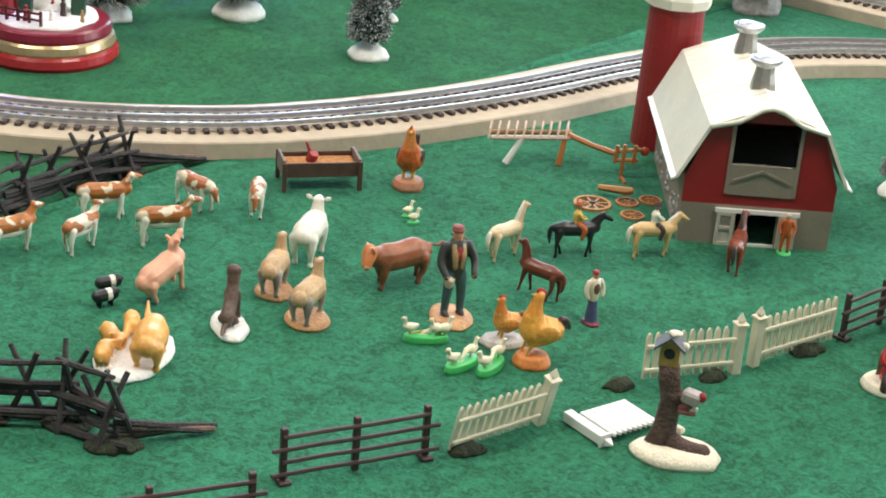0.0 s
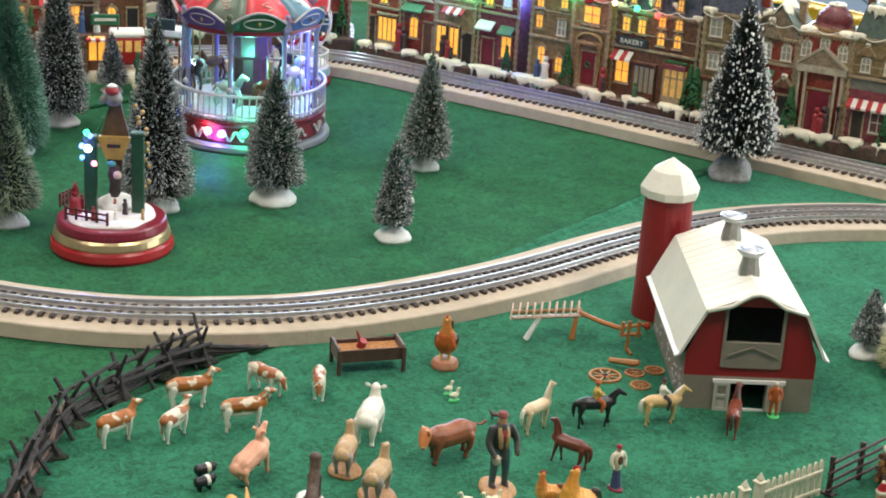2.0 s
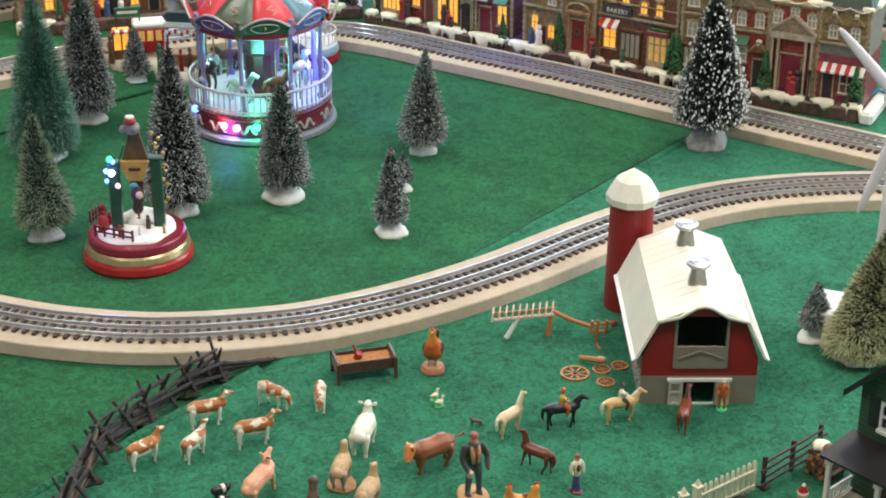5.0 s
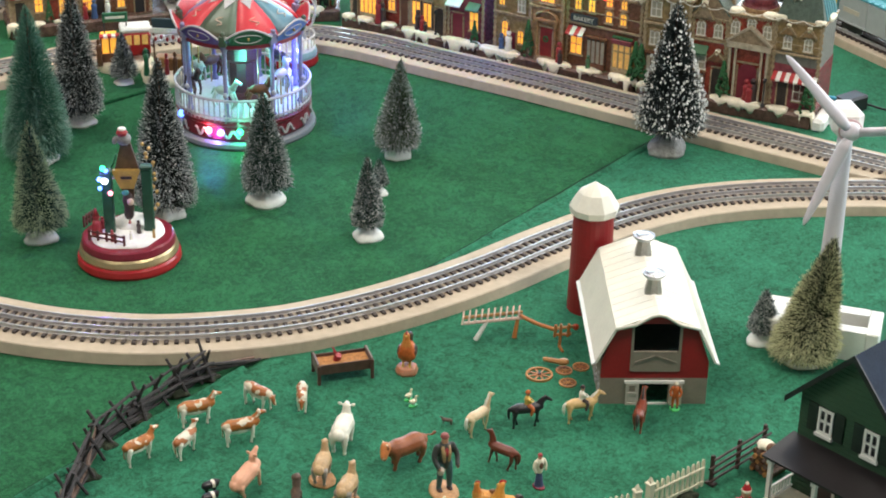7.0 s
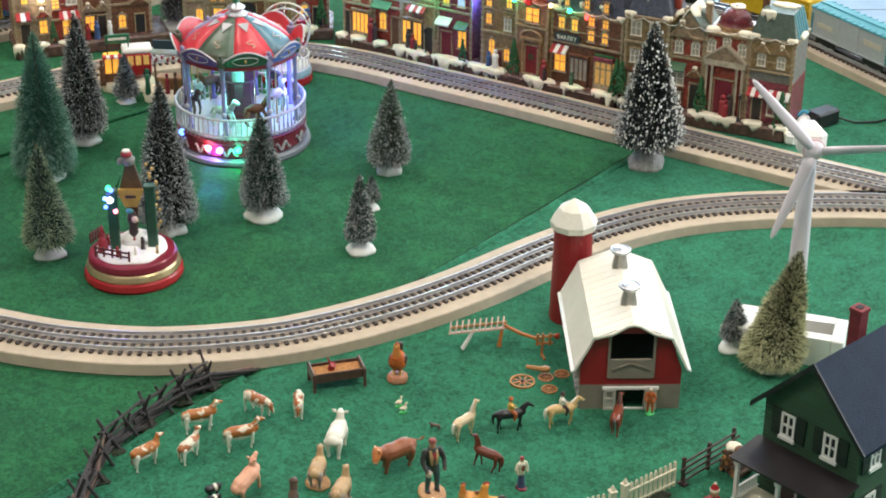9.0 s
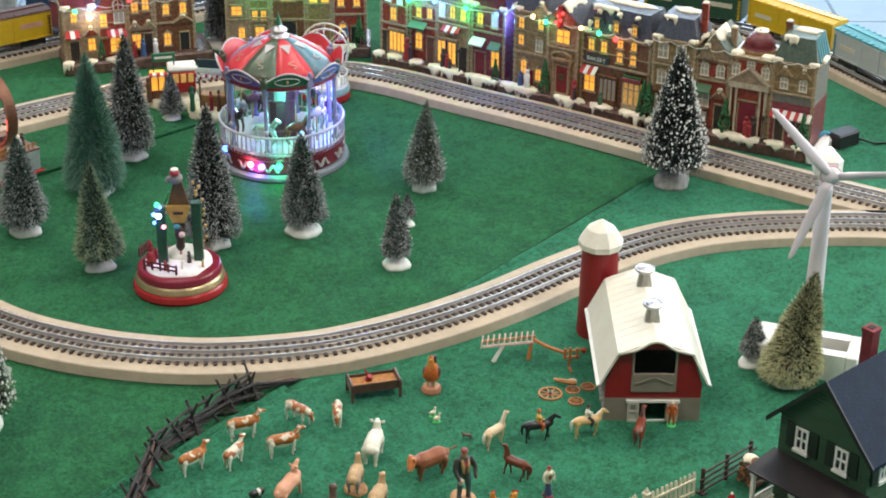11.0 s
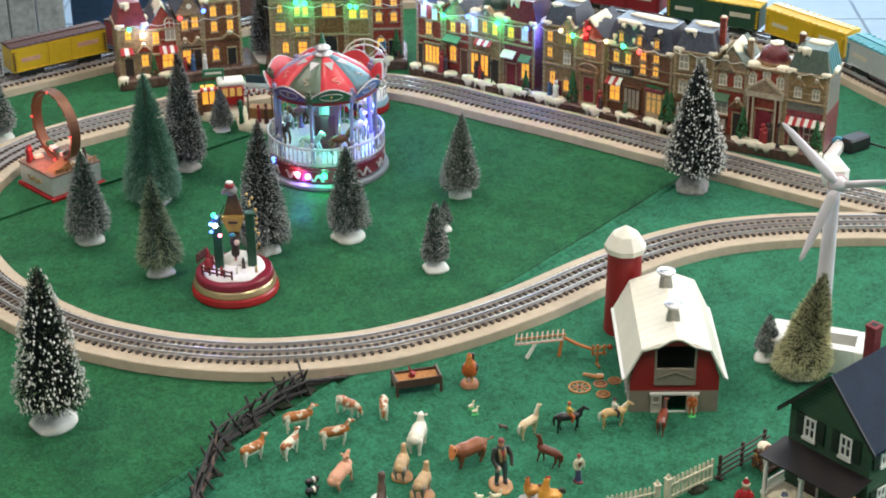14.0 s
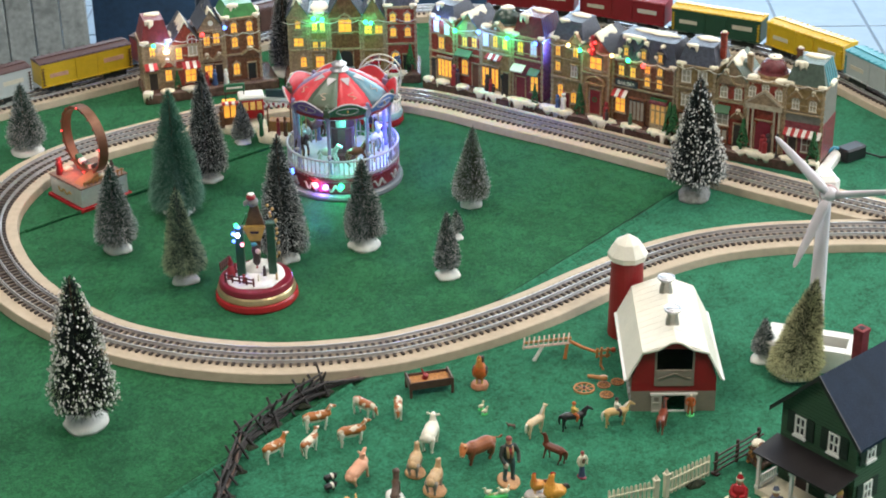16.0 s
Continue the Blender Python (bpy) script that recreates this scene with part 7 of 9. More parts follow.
    for x, z, rb, mt in ((-0.0195, 0.103, 0.0028, LED_G), (-0.0165, 0.100, 0.0022, LED_B), (-0.0185, 0.089, 0.0034, LED_W), (-0.0235, 0.091, 0.0026, LED_B), (-0.0135, 0.076, 0.0026, LED_P), (-0.0235, 0.081, 0.0022, LED_B)):
        bm = B()
        ball(bm, (x, -0.007, z), rb, seg=8)
        part("bulb", bm, mt, ws, smooth=True)


winter_scene()
led("scene_light", (-0.2645, -0.0470, 0.0909), (0.24, 0.16, 1.0), 0.05)


# ---- loop ride in a silver box ----


def loop_ride():
    lr = thing("loop_ride", at(-0.5050, 0.2026, 0.0, 45) @ Matrix.Scale(0.961, 4), "toy roller-coaster loop on a silver box with a red foot", "toy ride")
    bm = B()
    box(bm, 0, 0.088, 0, 0.088, 0, 0.006, 0.001)
    part("foot", bm, GLOSS_RED, lr)
    bm = B()
    box(bm, 0.004, 0.084, 0.004, 0.084, 0.006, 0.034, 0.0012)
    part("box", bm, mat("box_silver", (0.66, 0.67, 0.68), 0.35, 0.45, var=0.1), lr, "silver painted box")
    bm = B()
    box(bm, 0.003, 0.085, 0.003, 0.085, 0.034, 0.037, 0.001)
    part("deck", bm, mat("deck_brown", (0.20, 0.11, 0.075), 0.6, var=0.4, scale=90), lr, "brown deck with fence")
    bm = B()
    tube(bm, [(0.0035, 0.030 + 0.004 * k, 0.020 + 0.0035 * math.sin(k * 1.7)) for k in range(9)], 0.0016, 5)
    part("scroll_mark", bm, GOLD, lr, "gold scroll on the box side")
    bm = B()
    prism(bm, [(0.010, 0.037), (0.04, 0.037), (0.04, 0.048)], 0.01, 0.03)
    part("ramp", bm, mat("ramp_tan", (0.28, 0.13, 0.05), 0.5), lr)
    ringm = mat("loop_brown", (0.21, 0.095, 0.055), 0.35, 0.4, var=0.15)
    C, R = Vector((0.046, 0.046, 0.089)), 0.050
    m = Matrix.Translation(C) @ Matrix.Rotation(radians(-92), 4, "Z") @ Matrix.Rotation(radians(90), 4, "X")
    bm = B()
    prof = [(R - 0.003, -0.0065), (R + 0.001, -0.0075), (R + 0.001, 0.0075), (R - 0.003, 0.0065)]
    rings = [[bm.verts.new(m @ Vector((r * math.cos(6.2832 * k / 48), r * math.sin(6.2832 * k / 48), z))) for k in range(48)] for r, z in prof]
    for i in range(4):
        for k in range(48):
            bm.faces.new((rings[i][k], rings[i][(k + 1) % 48], rings[(i + 1) % 4][(k + 1) % 48], rings[(i + 1) % 4][k]))
    lp = part("loop_band", bm, ringm, lr, "brown loop band set with bulbs")
    for k in range(20):
        a = 6.2832 * k / 20
        bm = B()
        ball(bm, m @ Vector((R * math.cos(a), R * math.sin(a), 0.0080)), 0.0015, seg=6)
        part("bulb", bm, LED_R if k % 5 == 0 else FIG_R, lp)
    for k in range(6):
        a = 2.6 + k * 0.22
        bm = B()
        v0 = box(bm, -0.005, 0.005, -0.006, 0.000, -0.005, 0.005, 0.001)
        bmesh.ops.transform(bm, verts=bm.verts, matrix=m @ Matrix.Rotation(a, 4, "Z") @ Matrix.Translation((0, R - 0.006, 0)))
        part("coaster_car", bm, [GREEN_P, SNOW, FIG_D][k % 3], lp)
    for k in range(10):
        bm = B()
        box(bm, 0.012 + k * 0.007, 0.0135 + k * 0.007, 0.004, 0.0055, 0.037, 0.046)
        part("picket", bm, WOOD, lr)
    bm = B()
    box(bm, 0.010, 0.080, 0.0042, 0.0054, 0.043, 0.0445)
    part("fence_rail", bm, WOOD, lr)
    for x, y, h, mt in ((0.012, 0.070, 0.026, FIG_R), (0.02, 0.078, 0.022, FIG_R), (0.07, 0.02, 0.02, FIG_D), (0.062, 0.012, 0.016, SNOW)):
        v_figure(lr, x, y, 0.037, h, mt)
    for x, y, r in ((0.030, 0.074, 0.008), (0.074, 0.050, 0.010), (0.050, 0.020, 0.007)):
        snow_lump(lr, x, y, 0.0375, r, r * 0.7, 0.004, 0.0, int(x * 900))


loop_ride()
led("loop_light", (-0.5239, 0.2558, 0.0592), (1.0, 0.10, 0.07), 0.05)


# ---- sleigh ride behind the carousel ----


def sleigh_ride():
    sr = thing("sleigh_ride", at(-0.1074, 0.5194, 0.0) @ Matrix.Scale(0.920, 4), "round toy ride with a white wheel and red sleighs", "toy ride")
    for nm, prof, mt in (("foot", [(0.036, 0), (0.038, 0.004), (0.037, 0.012), (0.01, 0.012)], GLOSS_RED), ("teal_band", [(0.036, 0.012), (0.0365, 0.016), (0.035, 0.022), (0.01, 0.022)], mat("pale_teal", (0.30, 0.46, 0.46), 0.4)), ("snow_top", [(0.034, 0.022), (0.033, 0.026), (0.01, 0.028)], SNOW)):
        bm = B()
        lathe(bm, prof, 36)
        part(nm, bm, mt, sr)
    for k in range(26):
        a = 6.2832 * k / 26
        bm = B()
        tube(bm, [(0.033 * math.cos(a), 0.033 * math.sin(a), 0.026), (0.033 * math.cos(a), 0.033 * math.sin(a), 0.040)], 0.0009, 5)
        part("baluster", bm, W_WHITE, sr)
    bm = B()
    tube(bm, [(0.033 * math.cos(6.2832 * k / 36), 0.033 * math.sin(6.2832 * k / 36), 0.041) for k in range(36)], 0.0012, 5, closed=True)
    part("railing", bm, W_WHITE, sr)
    for y in (-0.012, 0.012):
        bm = B()
        tube(bm, [(0.035 * math.cos(6.2832 * k / 40), y, 0.078 + 0.035 * math.sin(6.2832 * k / 40)) for k in range(40)], 0.0014, 6, closed=True)
        wh = part("wheel_rim", bm, W_WHITE, sr, "white wheel rim")
        for k in range(8):
            a = 6.2832 * k / 8
            bm = B()
            tube(bm, [(0, y, 0.078), (0.034 * math.cos(a), y, 0.078 + 0.034 * math.sin(a))], 0.0008, 5)
            part("spoke", bm, W_WHITE, wh)
    for k in range(5):
        a = 6.2832 * k / 5 + 0.5
        x, z = 0.028 * math.cos(a), 0.078 + 0.028 * math.sin(a)
        bm = B()
        prism(bm, [(x - 0.009, z - 0.004), (x + 0.007, z - 0.004), (x + 0.010, z + 0.006), (x + 0.006, z), (x - 0.006, z), (x - 0.009, z + 0.007)], -0.007, 0.007)
        ca = part("sleigh", bm, GLOSS_RED, sr, "red sleigh car")
        bm = B()
        ball(bm, (x, 0, z + 0.004), 0.0045, seg=8)
        part("figure", bm, [SNOW, FIG_D, BROWN][k % 3], ca, smooth=True)
    bm = B()
    for s in (-1, 1):
        tube(bm, [(0.02 * s, 0.014, 0.026), (0, 0.014, 0.078)], 0.0018, 6)
    part("support", bm, SILVER, sr)


sleigh_ride()


# ---- market stalls on snow bases ----


def stall(x, y, rz, label, kind):
    st = thing("market_stall", at(x, y, 0, rz) @ Matrix.Diagonal((0.92, 1.0, 1.40, 1)), label, "stall", "market stalls")
    bm = B()
    lathe(bm, [(0.040, 0), (0.041, 0.004), (0.038, 0.009), (0.02, 0.0105)], 30, 0.2, None, 0, x * 9, 0.62)
    part("base", bm, SNOW_WARM, st, smooth=True)
    if kind == "bus":
        bm = B()
        box(bm, -0.004, 0.034, -0.012, 0.012, 0.014, 0.036, 0.002)
        bd = part("bus_body", bm, GLOSS_RED, st, "red bus body")
        bm = B()
        box(bm, -0.006, 0.036, -0.013, 0.013, 0.036, 0.041, 0.0018)
        part("bus_roof", bm, SNOW, bd)
        for k in range(3):
            bm = B()
            box(bm, 0.001 + k * 0.011, 0.009 + k * 0.011, -0.0128, -0.0118, 0.025, 0.034)
            part("pane", bm, LIT_DIM, bd)
        for wx in (0.004, 0.027):
            bm = B()
            cone(bm, 0.0055, 0.0055, -0.002, 0.002, 14, pose(wx, -0.013, 0.0155, 90))
            part("wheel", bm, BLACK, bd)
        bm = B()
        box(bm, -0.032, -0.010, -0.010, 0.010, 0.010, 0.034, 0.001)
        sb = part("stall_box", bm, LIT, st, "glowing yellow stall")
        bm = B()
        for q in (-0.032, -0.021, -0.0105):
            box(bm, q - 0.001, q + 0.001, -0.0112, -0.0095, 0.010, 0.034)
        box(bm, -0.034, -0.008, -0.0125, -0.0095, 0.010, 0.018)
        part("counter", bm, BROWN, sb)
        for k in range(5):
            bm = B()
            a = -0.034 + k * 0.0054
            prism(bm, [(a, 0.034), (a + 0.0052, 0.034), (a + 0.0052, 0.036), (a, 0.036)], -0.018, -0.008)
            part("awning_stripe", bm, CLOTH_W if k % 2 else CLOTH_R, st)
        bm = B()
        box(bm, -0.028, 0.006, -0.003, 0.0, 0.045, 0.054, 0.0008)
        sg = part("sign", bm, GREEN_P, st, "dark green sign with unreadable pale bars")
        bm = B()
        box(bm, -0.024, 0.002, -0.0036, -0.003, 0.0485, 0.0508)
        part("sign_bar", bm, W_WHITE, sg)
        bm = B()
        for q in (-0.026, 0.004):
            tube(bm, [(q, -0.0015, 0.030), (q, -0.0015, 0.047)], 0.001, 5)
        part("sign_post", bm, BLACK, sg)
        v_figure(st, -0.036, -0.014, 0.008, 0.026, BROWN)
    else:
        bm = B()
        box(bm, -0.020, 0.022, -0.006, 0.012, 0.008, 0.022, 0.001)
        part("counter", bm, mat("stall_wood", (0.30, 0.15, 0.05), 0.5, var=0.3), st)
        bm = B()
        box(bm, -0.022, 0.024, -0.012, 0.013, 0.046, 0.052, 0.0012)
        part("roof", bm, SNOW, st)
        bm = B()
        box(bm, -0.018, 0.016, -0.014, -0.0122, 0.052, 0.061, 0.0006)
        part("sign", bm, mat("stall_sign", (0.03, 0.05, 0.055), 0.5), st)
        for q in (-0.018, 0.020):
            bm = B()
            tube(bm, [(q, -0.009, 0.009), (q, -0.009, 0.047)], 0.0013, 6)
            part("post", bm, BROWN, st)
        rng = random.Random(8)
        for k in range(12):
            bm = B()
            ball(bm, (-0.022 + k * 0.004, -0.013 + 0.001 * (k % 2), 0.044 - 0.0025 * abs(math.sin(k * 0.8))), 0.0021, seg=6)
            part("garland_ball", bm, SNOW if k % 2 else FIG_R, st)
        for x0, h, mt in ((-0.028, 0.026, GREEN_P), (0.0, 0.022, FIG_R), (0.012, 0.024, BROWN), (0.030, 0.028, FIG_B)):
            v_figure(st, x0, -0.016, 0.008, h, mt)


stall(-0.3150, 0.4926, 12, "red bus and glowing yellow market stall on a snow base", "bus")
stall(-0.2539, 0.4532, -8, "wooden market stall with garland on a snow base", "stand")


# ---- power adapter and cable beside the village ----
ad = thing("power_adapter", at(0.5772, 0.3594, 0.0015, 35) @ Matrix.Scale(0.84, 4), "black power adapter with a blue plug lead", "adapter")
bm = B()
box(bm, -0.024, 0.024, -0.014, 0.014, 0, 0.024, 0.003)
part("body", bm, BLACK, ad)
bm = B()
tube(bm, [(0.020, -0.01, 0.01), (0.04, -0.03, 0.003), (0.07, -0.045, 0.002), (0.12, -0.05, 0.002), (0.2, -0.03, 0.002)], 0.0017, 6)
part("cable", bm, BLACK, ad, smooth=True)
bm = B()
tube(bm, [(-0.02, 0.008, 0.02), (-0.03, 0.012, 0.024), (-0.04, 0.02, 0.012), (-0.06, 0.03, 0.003)], 0.003, 6)
part("plug_lead", bm, mat("blue_lead", (0.05, 0.30, 0.45), 0.4), ad, smooth=True)


# ---- goods train on the outer track ----
CAR_L = 0.172


def goods_car(m, side, roof, label, door=None, mark=None, end=None):
    z0 = 0.0
    gc = thing("goods_car", m @ Matrix.Translation((0, 0, BOARD_Z + 0.0057)) @ Matrix.Scale(0.90, 4), label, "train car", "goods train")
    L, W = CAR_L / 2, 0.0205
    bm = B()
    box(bm, -L, L, -W, W, z0 + 0.014, z0 + 0.056, 0.0008)
    bd = part("body", bm, side, gc)
    bm = B()
    prism(bm, [(-W - 0.001, z0 + 0.056), (W + 0.001, z0 + 0.056), (W, z0 + 0.058), (0, z0 + 0.061), (-W, z0 + 0.058)], -L - 0.001, L + 0.001, m=Matrix.Rotation(radians(90), 4, "Z"))
    rf = part("roof", bm, roof, gc)
    bm = B()
    box(bm, -L, L, -0.003, 0.003, z0 + 0.0605, z0 + 0.062)
    part("roof_walk", bm, roof, rf)
    for k in range(13):
        bm = B()
        x = -L + 0.008 + k * (2 * L - 0.016) / 12
        box(bm, x - 0.0006, x + 0.0006, -W - 0.001, W + 0.001, z0 + 0.0572, z0 + 0.0595)
        part("roof_rib", bm, roof, rf)
    for s in (-1, 1):
        bm = B()
        y = s * W
        box(bm, -0.019, 0.019, min(y, y + s * 0.0012), max(y, y + s * 0.0012), z0 + 0.0155, z0 + 0.0535)
        dr = part("door", bm, door or side, bd)
        bm = B()
        for x in (-0.02, 0.02):
            box(bm, x - 0.0008, x + 0.0008, min(y, y + s * 0.0018), max(y, y + s * 0.0018), z0 + 0.0145, z0 + 0.055)
        box(bm, -L, L, min(y, y + s * 0.0016), max(y, y + s * 0.0016), z0 + 0.0145, z0 + 0.0165)
        part("door_track", bm, side, bd)
        if mark:
            bm = B()
            box(bm, -0.070, -0.032, min(y, y + s * 0.0006), max(y, y + s * 0.0006), z0 + 0.034, z0 + 0.042)
            part("painted_mark", bm, mark, bd)
            bm = B()
            box(bm, 0.036, 0.070, min(y, y + s * 0.0006), max(y, y + s * 0.0006), z0 + 0.030, z0 + 0.037)
            part("painted_mark", bm, mark, bd)
        for x in (-L + 0.004, L - 0.004):
            bm = B()
            left, right = [], []
            for k in range(6):
                z = z0 + 0.018 + k * 0.006
                for w, h in ((0.0006, -0.0025), (0.0006, 0.0), (0.003, 0.0), (0.003, 0.001), (0.0006, 0.001)):
                    left.append((x - w, z + h))
                    right.append((x + w, z + h))
            prism(bm, right + left[::-1], min(y, y + s * 0.0016), max(y, y + s * 0.0016))
            part("ladder", bm, end or roof, bd)
    bm = B()
    box(bm, -L + 0.01, L - 0.01, -0.007, 0.007, z0 + 0.009, z0 + 0.014)
    part("underframe", bm, BLACK, gc)
    for x in (-L + 0.034, L - 0.034):
        bm = B()
        for s in (-1, 1):
            box(bm, x - 0.022, x + 0.022, s * 0.0165 - 0.0012, s * 0.0165 + 0.0012, z0 + 0.003, z0 + 0.011, 0.0005)
        box(bm, x - 0.004, x + 0.004, -0.0165, 0.0165, z0 + 0.005, z0 + 0.0095)
        tk = part("bogie", bm, BLACK, gc)
        for wx in (x - 0.0135, x + 0.0135):
            bm = B()
            tube(bm, [(wx, -0.015, z0 + 0.0068), (wx, 0.015, z0 + 0.0068)], 0.0014, 6)
            for s in (-1, 1):
                cone(bm, 0.0068, 0.0068, -0.0012, 0.0012, 16, pose(wx, s * 0.0145, z0 + 0.0068, 90))
            part("wheelset", bm, STEEL, tk)
    for s in (-1, 1):
        bm = B()
        box(bm, s * L - 0.001, s * (L + 0.009) + 0.001, -0.0016, 0.0016, z0 + 0.0065, z0 + 0.0095)
        part("coupler", bm, BLACK, gc)


C_YEL = mat("car_yellow", (0.62, 0.40, 0.02), 0.38, var=0.08)
C_BRN = mat("car_brown", (0.075, 0.035, 0.03), 0.45, var=0.15)
C_RED = mat("car_red", (0.24, 0.015, 0.024), 0.35, var=0.08)
C_GRN = mat("car_green", (0.025, 0.07, 0.045), 0.4, var=0.1)
C_WHT = mat("car_white", (0.44, 0.47, 0.48), 0.4, var=0.06)
C_TEAL = mat("car_teal", (0.05, 0.26, 0.30), 0.4, var=0.1)
C_MARK = mat("pale_mark", (0.60, 0.55, 0.45), 0.5, var=0.1)
C_MARKR = mat("rose_mark", (0.55, 0.30, 0.22), 0.5, var=0.15)
train_line = spline(OUTER, 0.002)


def nearest(x, y):
    return min(range(len(train_line)), key=lambda i: (train_line[i][0] - Vector((x, y, 0))).length)


STOCK = {0: (C_YEL, C_YEL, "yellow goods car with a dark panelled door", C_YEL, C_MARK, None), 1: (C_GRN, C_YEL, "dark green goods car with a yellow roof", C_GRN, C_MARK, C_YEL), 2: (C_RED, C_RED, "red goods car with white bar lettering", C_RED, C_MARK, None),
         3: (C_RED, C_RED, "red goods car with plain white bars", C_RED, C_MARK, None), -1: (C_WHT, C_TEAL, "white goods car with a teal roof", C_WHT, C_MARK, None), -2: (C_RED, C_BRN, "red goods car at the bend", C_RED, C_MARK, None)}
WEST = [(C_WHT, C_BRN, "white and green passenger car", C_GRN, C_MARK, None), (C_YEL, C_BRN, "yellow goods car with a brown roof", C_YEL, C_MARKR, C_BRN), (C_RED, C_BRN, "dark red goods car", C_RED, C_MARK, None), (C_BRN, C_BRN, "brown goods car behind the village", C_BRN, C_MARK, None),
        (C_RED, C_RED, "red goods car behind the village", C_RED, C_MARK, None)]
i0 = nearest(0.5732, 0.6963)
for k, spec in STOCK.items():
    p, w = train_line[i0 + k * 85]
    goods_car(at(p.x, p.y, 0, math.degrees(math.atan2(w.y, w.x))), *spec)
i0 = nearest(-0.5877, 0.6486)
for k, spec in zip((1, 0, -1, -2), WEST):
    p, w = train_line[i0 + k * 85]
    goods_car(at(p.x, p.y, 0, math.degrees(math.atan2(w.y, w.x))), *spec)


# ---- beyond the table ----
pl = thing("plank_screen", at(-1.2751, 2.0020, FLOOR_Z, 8) @ Matrix.Scale(0.850, 4), "grey weathered wooden plank screen behind the table", "screen")
for k in range(6):
    bm = B()
    box(bm, k * 0.075, k * 0.075 + 0.072, 0, 0.03, 0, 1.5, 0.003)
    part("plank", bm, PLANK, pl)
st = thing("metal_stand", at(-0.5090, 1.6593, FLOOR_Z) @ Matrix.Scale(0.870, 4), "dark blue metal stand with crossed legs", "stand")
for a, b in (((-0.05, 0, 0), (-0.05, 0, 1.3)), ((0.14, 0, 0), (0.0, 0, 1.3)), ((-0.3, 0, 0.52), (0.3, 0, 0.52)), ((0.3, 0, 0), (0.3, 0, 1.3))):
    bm = B()
    tube(bm, [a, b], 0.018, 8)
    part("bar", bm, mat("stand_metal", (0.02, 0.03, 0.05), 0.4) if a == (-0.05, 0, 0) else bpy.data.materials["stand_metal"], st)
bm = B()
box(bm, -0.57, 0.57, 2.13, 2.18, FLOOR_Z, 0.11, 0.005)
cl = part("display_board", bm, NAVY)
cl.matrix_world = at(-0.406, 0.335, 0, 0)
tagged(cl, "dark blue display board standing on the floor", "board")
bm = B()
box(bm, 1.39, 1.67, 2.045, 2.30, FLOOR_Z, 2.19, 0.01)
tagged(part("column", bm, mat("grey_column", (0.16, 0.17, 0.19), 0.5, var=0.1)), "plain grey square column", "column", kind="structure")
cn = thing("card_corner", at(-0.4255, -0.5377, 0.0, 38) @ Matrix.Scale(1.045, 4), "white card lying on the felt at the table side", "card")
bm = B()
box(bm, -0.10, 0.02, -0.06, 0.022, 0.0, 0.004, 0.0006)
part("card", bm, WHITE, cn)

# ---- farm animals and figures ----
HIDE = {
    "guernsey": mat("brown_white_hide", (0.40, 0.135, 0.028), 0.4, var=0.3, scale=120, spots=((0.66, 0.58, 0.43), 150, 0.55)),
    "white_brown": mat("white_brown_hide", (0.68, 0.61, 0.47), 0.4, var=0.14, scale=120, spots=((0.36, 0.12, 0.035), 150, 0.50)),
    "bull": mat("red_brown_hide", (0.26, 0.085, 0.035), 0.4, var=0.25, scale=60),
    "pig": mat("pink_hide", (0.76, 0.39, 0.25), 0.4, var=0.12, scale=50),
    "piglet": mat("gold_hide", (0.72, 0.36, 0.09), 0.4, var=0.18, scale=60),
    "white": mat("white_hide", (0.80, 0.76, 0.64), 0.45, var=0.06, scale=50),
    "black": mat("black_hide", (0.015, 0.014, 0.016), 0.35, var=0.2),
    "cream": mat("cream_hide", (0.66, 0.50, 0.30), 0.4, var=0.15, scale=60),
    "palomino": mat("palomino_hide", (0.66, 0.44, 0.19), 0.4, var=0.12, scale=60),
    "bay": mat("bay_hide", (0.14, 0.035, 0.018), 0.35, var=0.25, scale=60),
    "bay_red": mat("red_bay_hide", (0.22, 0.05, 0.025), 0.35, var=0.2, scale=60),
    "tan": mat("tan_hide", (0.50, 0.33, 0.17), 0.5, var=0.25, scale=70),
    "grey": mat("grey_brown_hide", (0.12, 0.075, 0.055), 0.6, var=0.4, scale=120),
    "dark": mat("dark_legs", (0.06, 0.045, 0.04), 0.5, var=0.2),
}
SKIN = mat("painted_skin", (0.55, 0.27, 0.16), 0.5, var=0.1)
DENIM = mat("painted_denim", (0.045, 0.10, 0.11), 0.55, var=0.25)
YEL_CL = mat("painted_yellow", (0.68, 0.42, 0.09), 0.5, var=0.15)
OR_CL = mat("painted_orange", (0.46, 0.11, 0.025), 0.5, var=0.2)
VEST = mat("painted_vest", (0.03, 0.035, 0.03), 0.5, var=0.25)
GRASS_P = mat("green_plastic_base", (0.07, 0.50, 0.14), 0.35, var=0.1)
TAN_BASE = mat("tan_ground_base", (0.50, 0.27, 0.12), 0.6, var=0.3, scale=80, bump=0.5, bscale=300)
GROUND = 0.0015


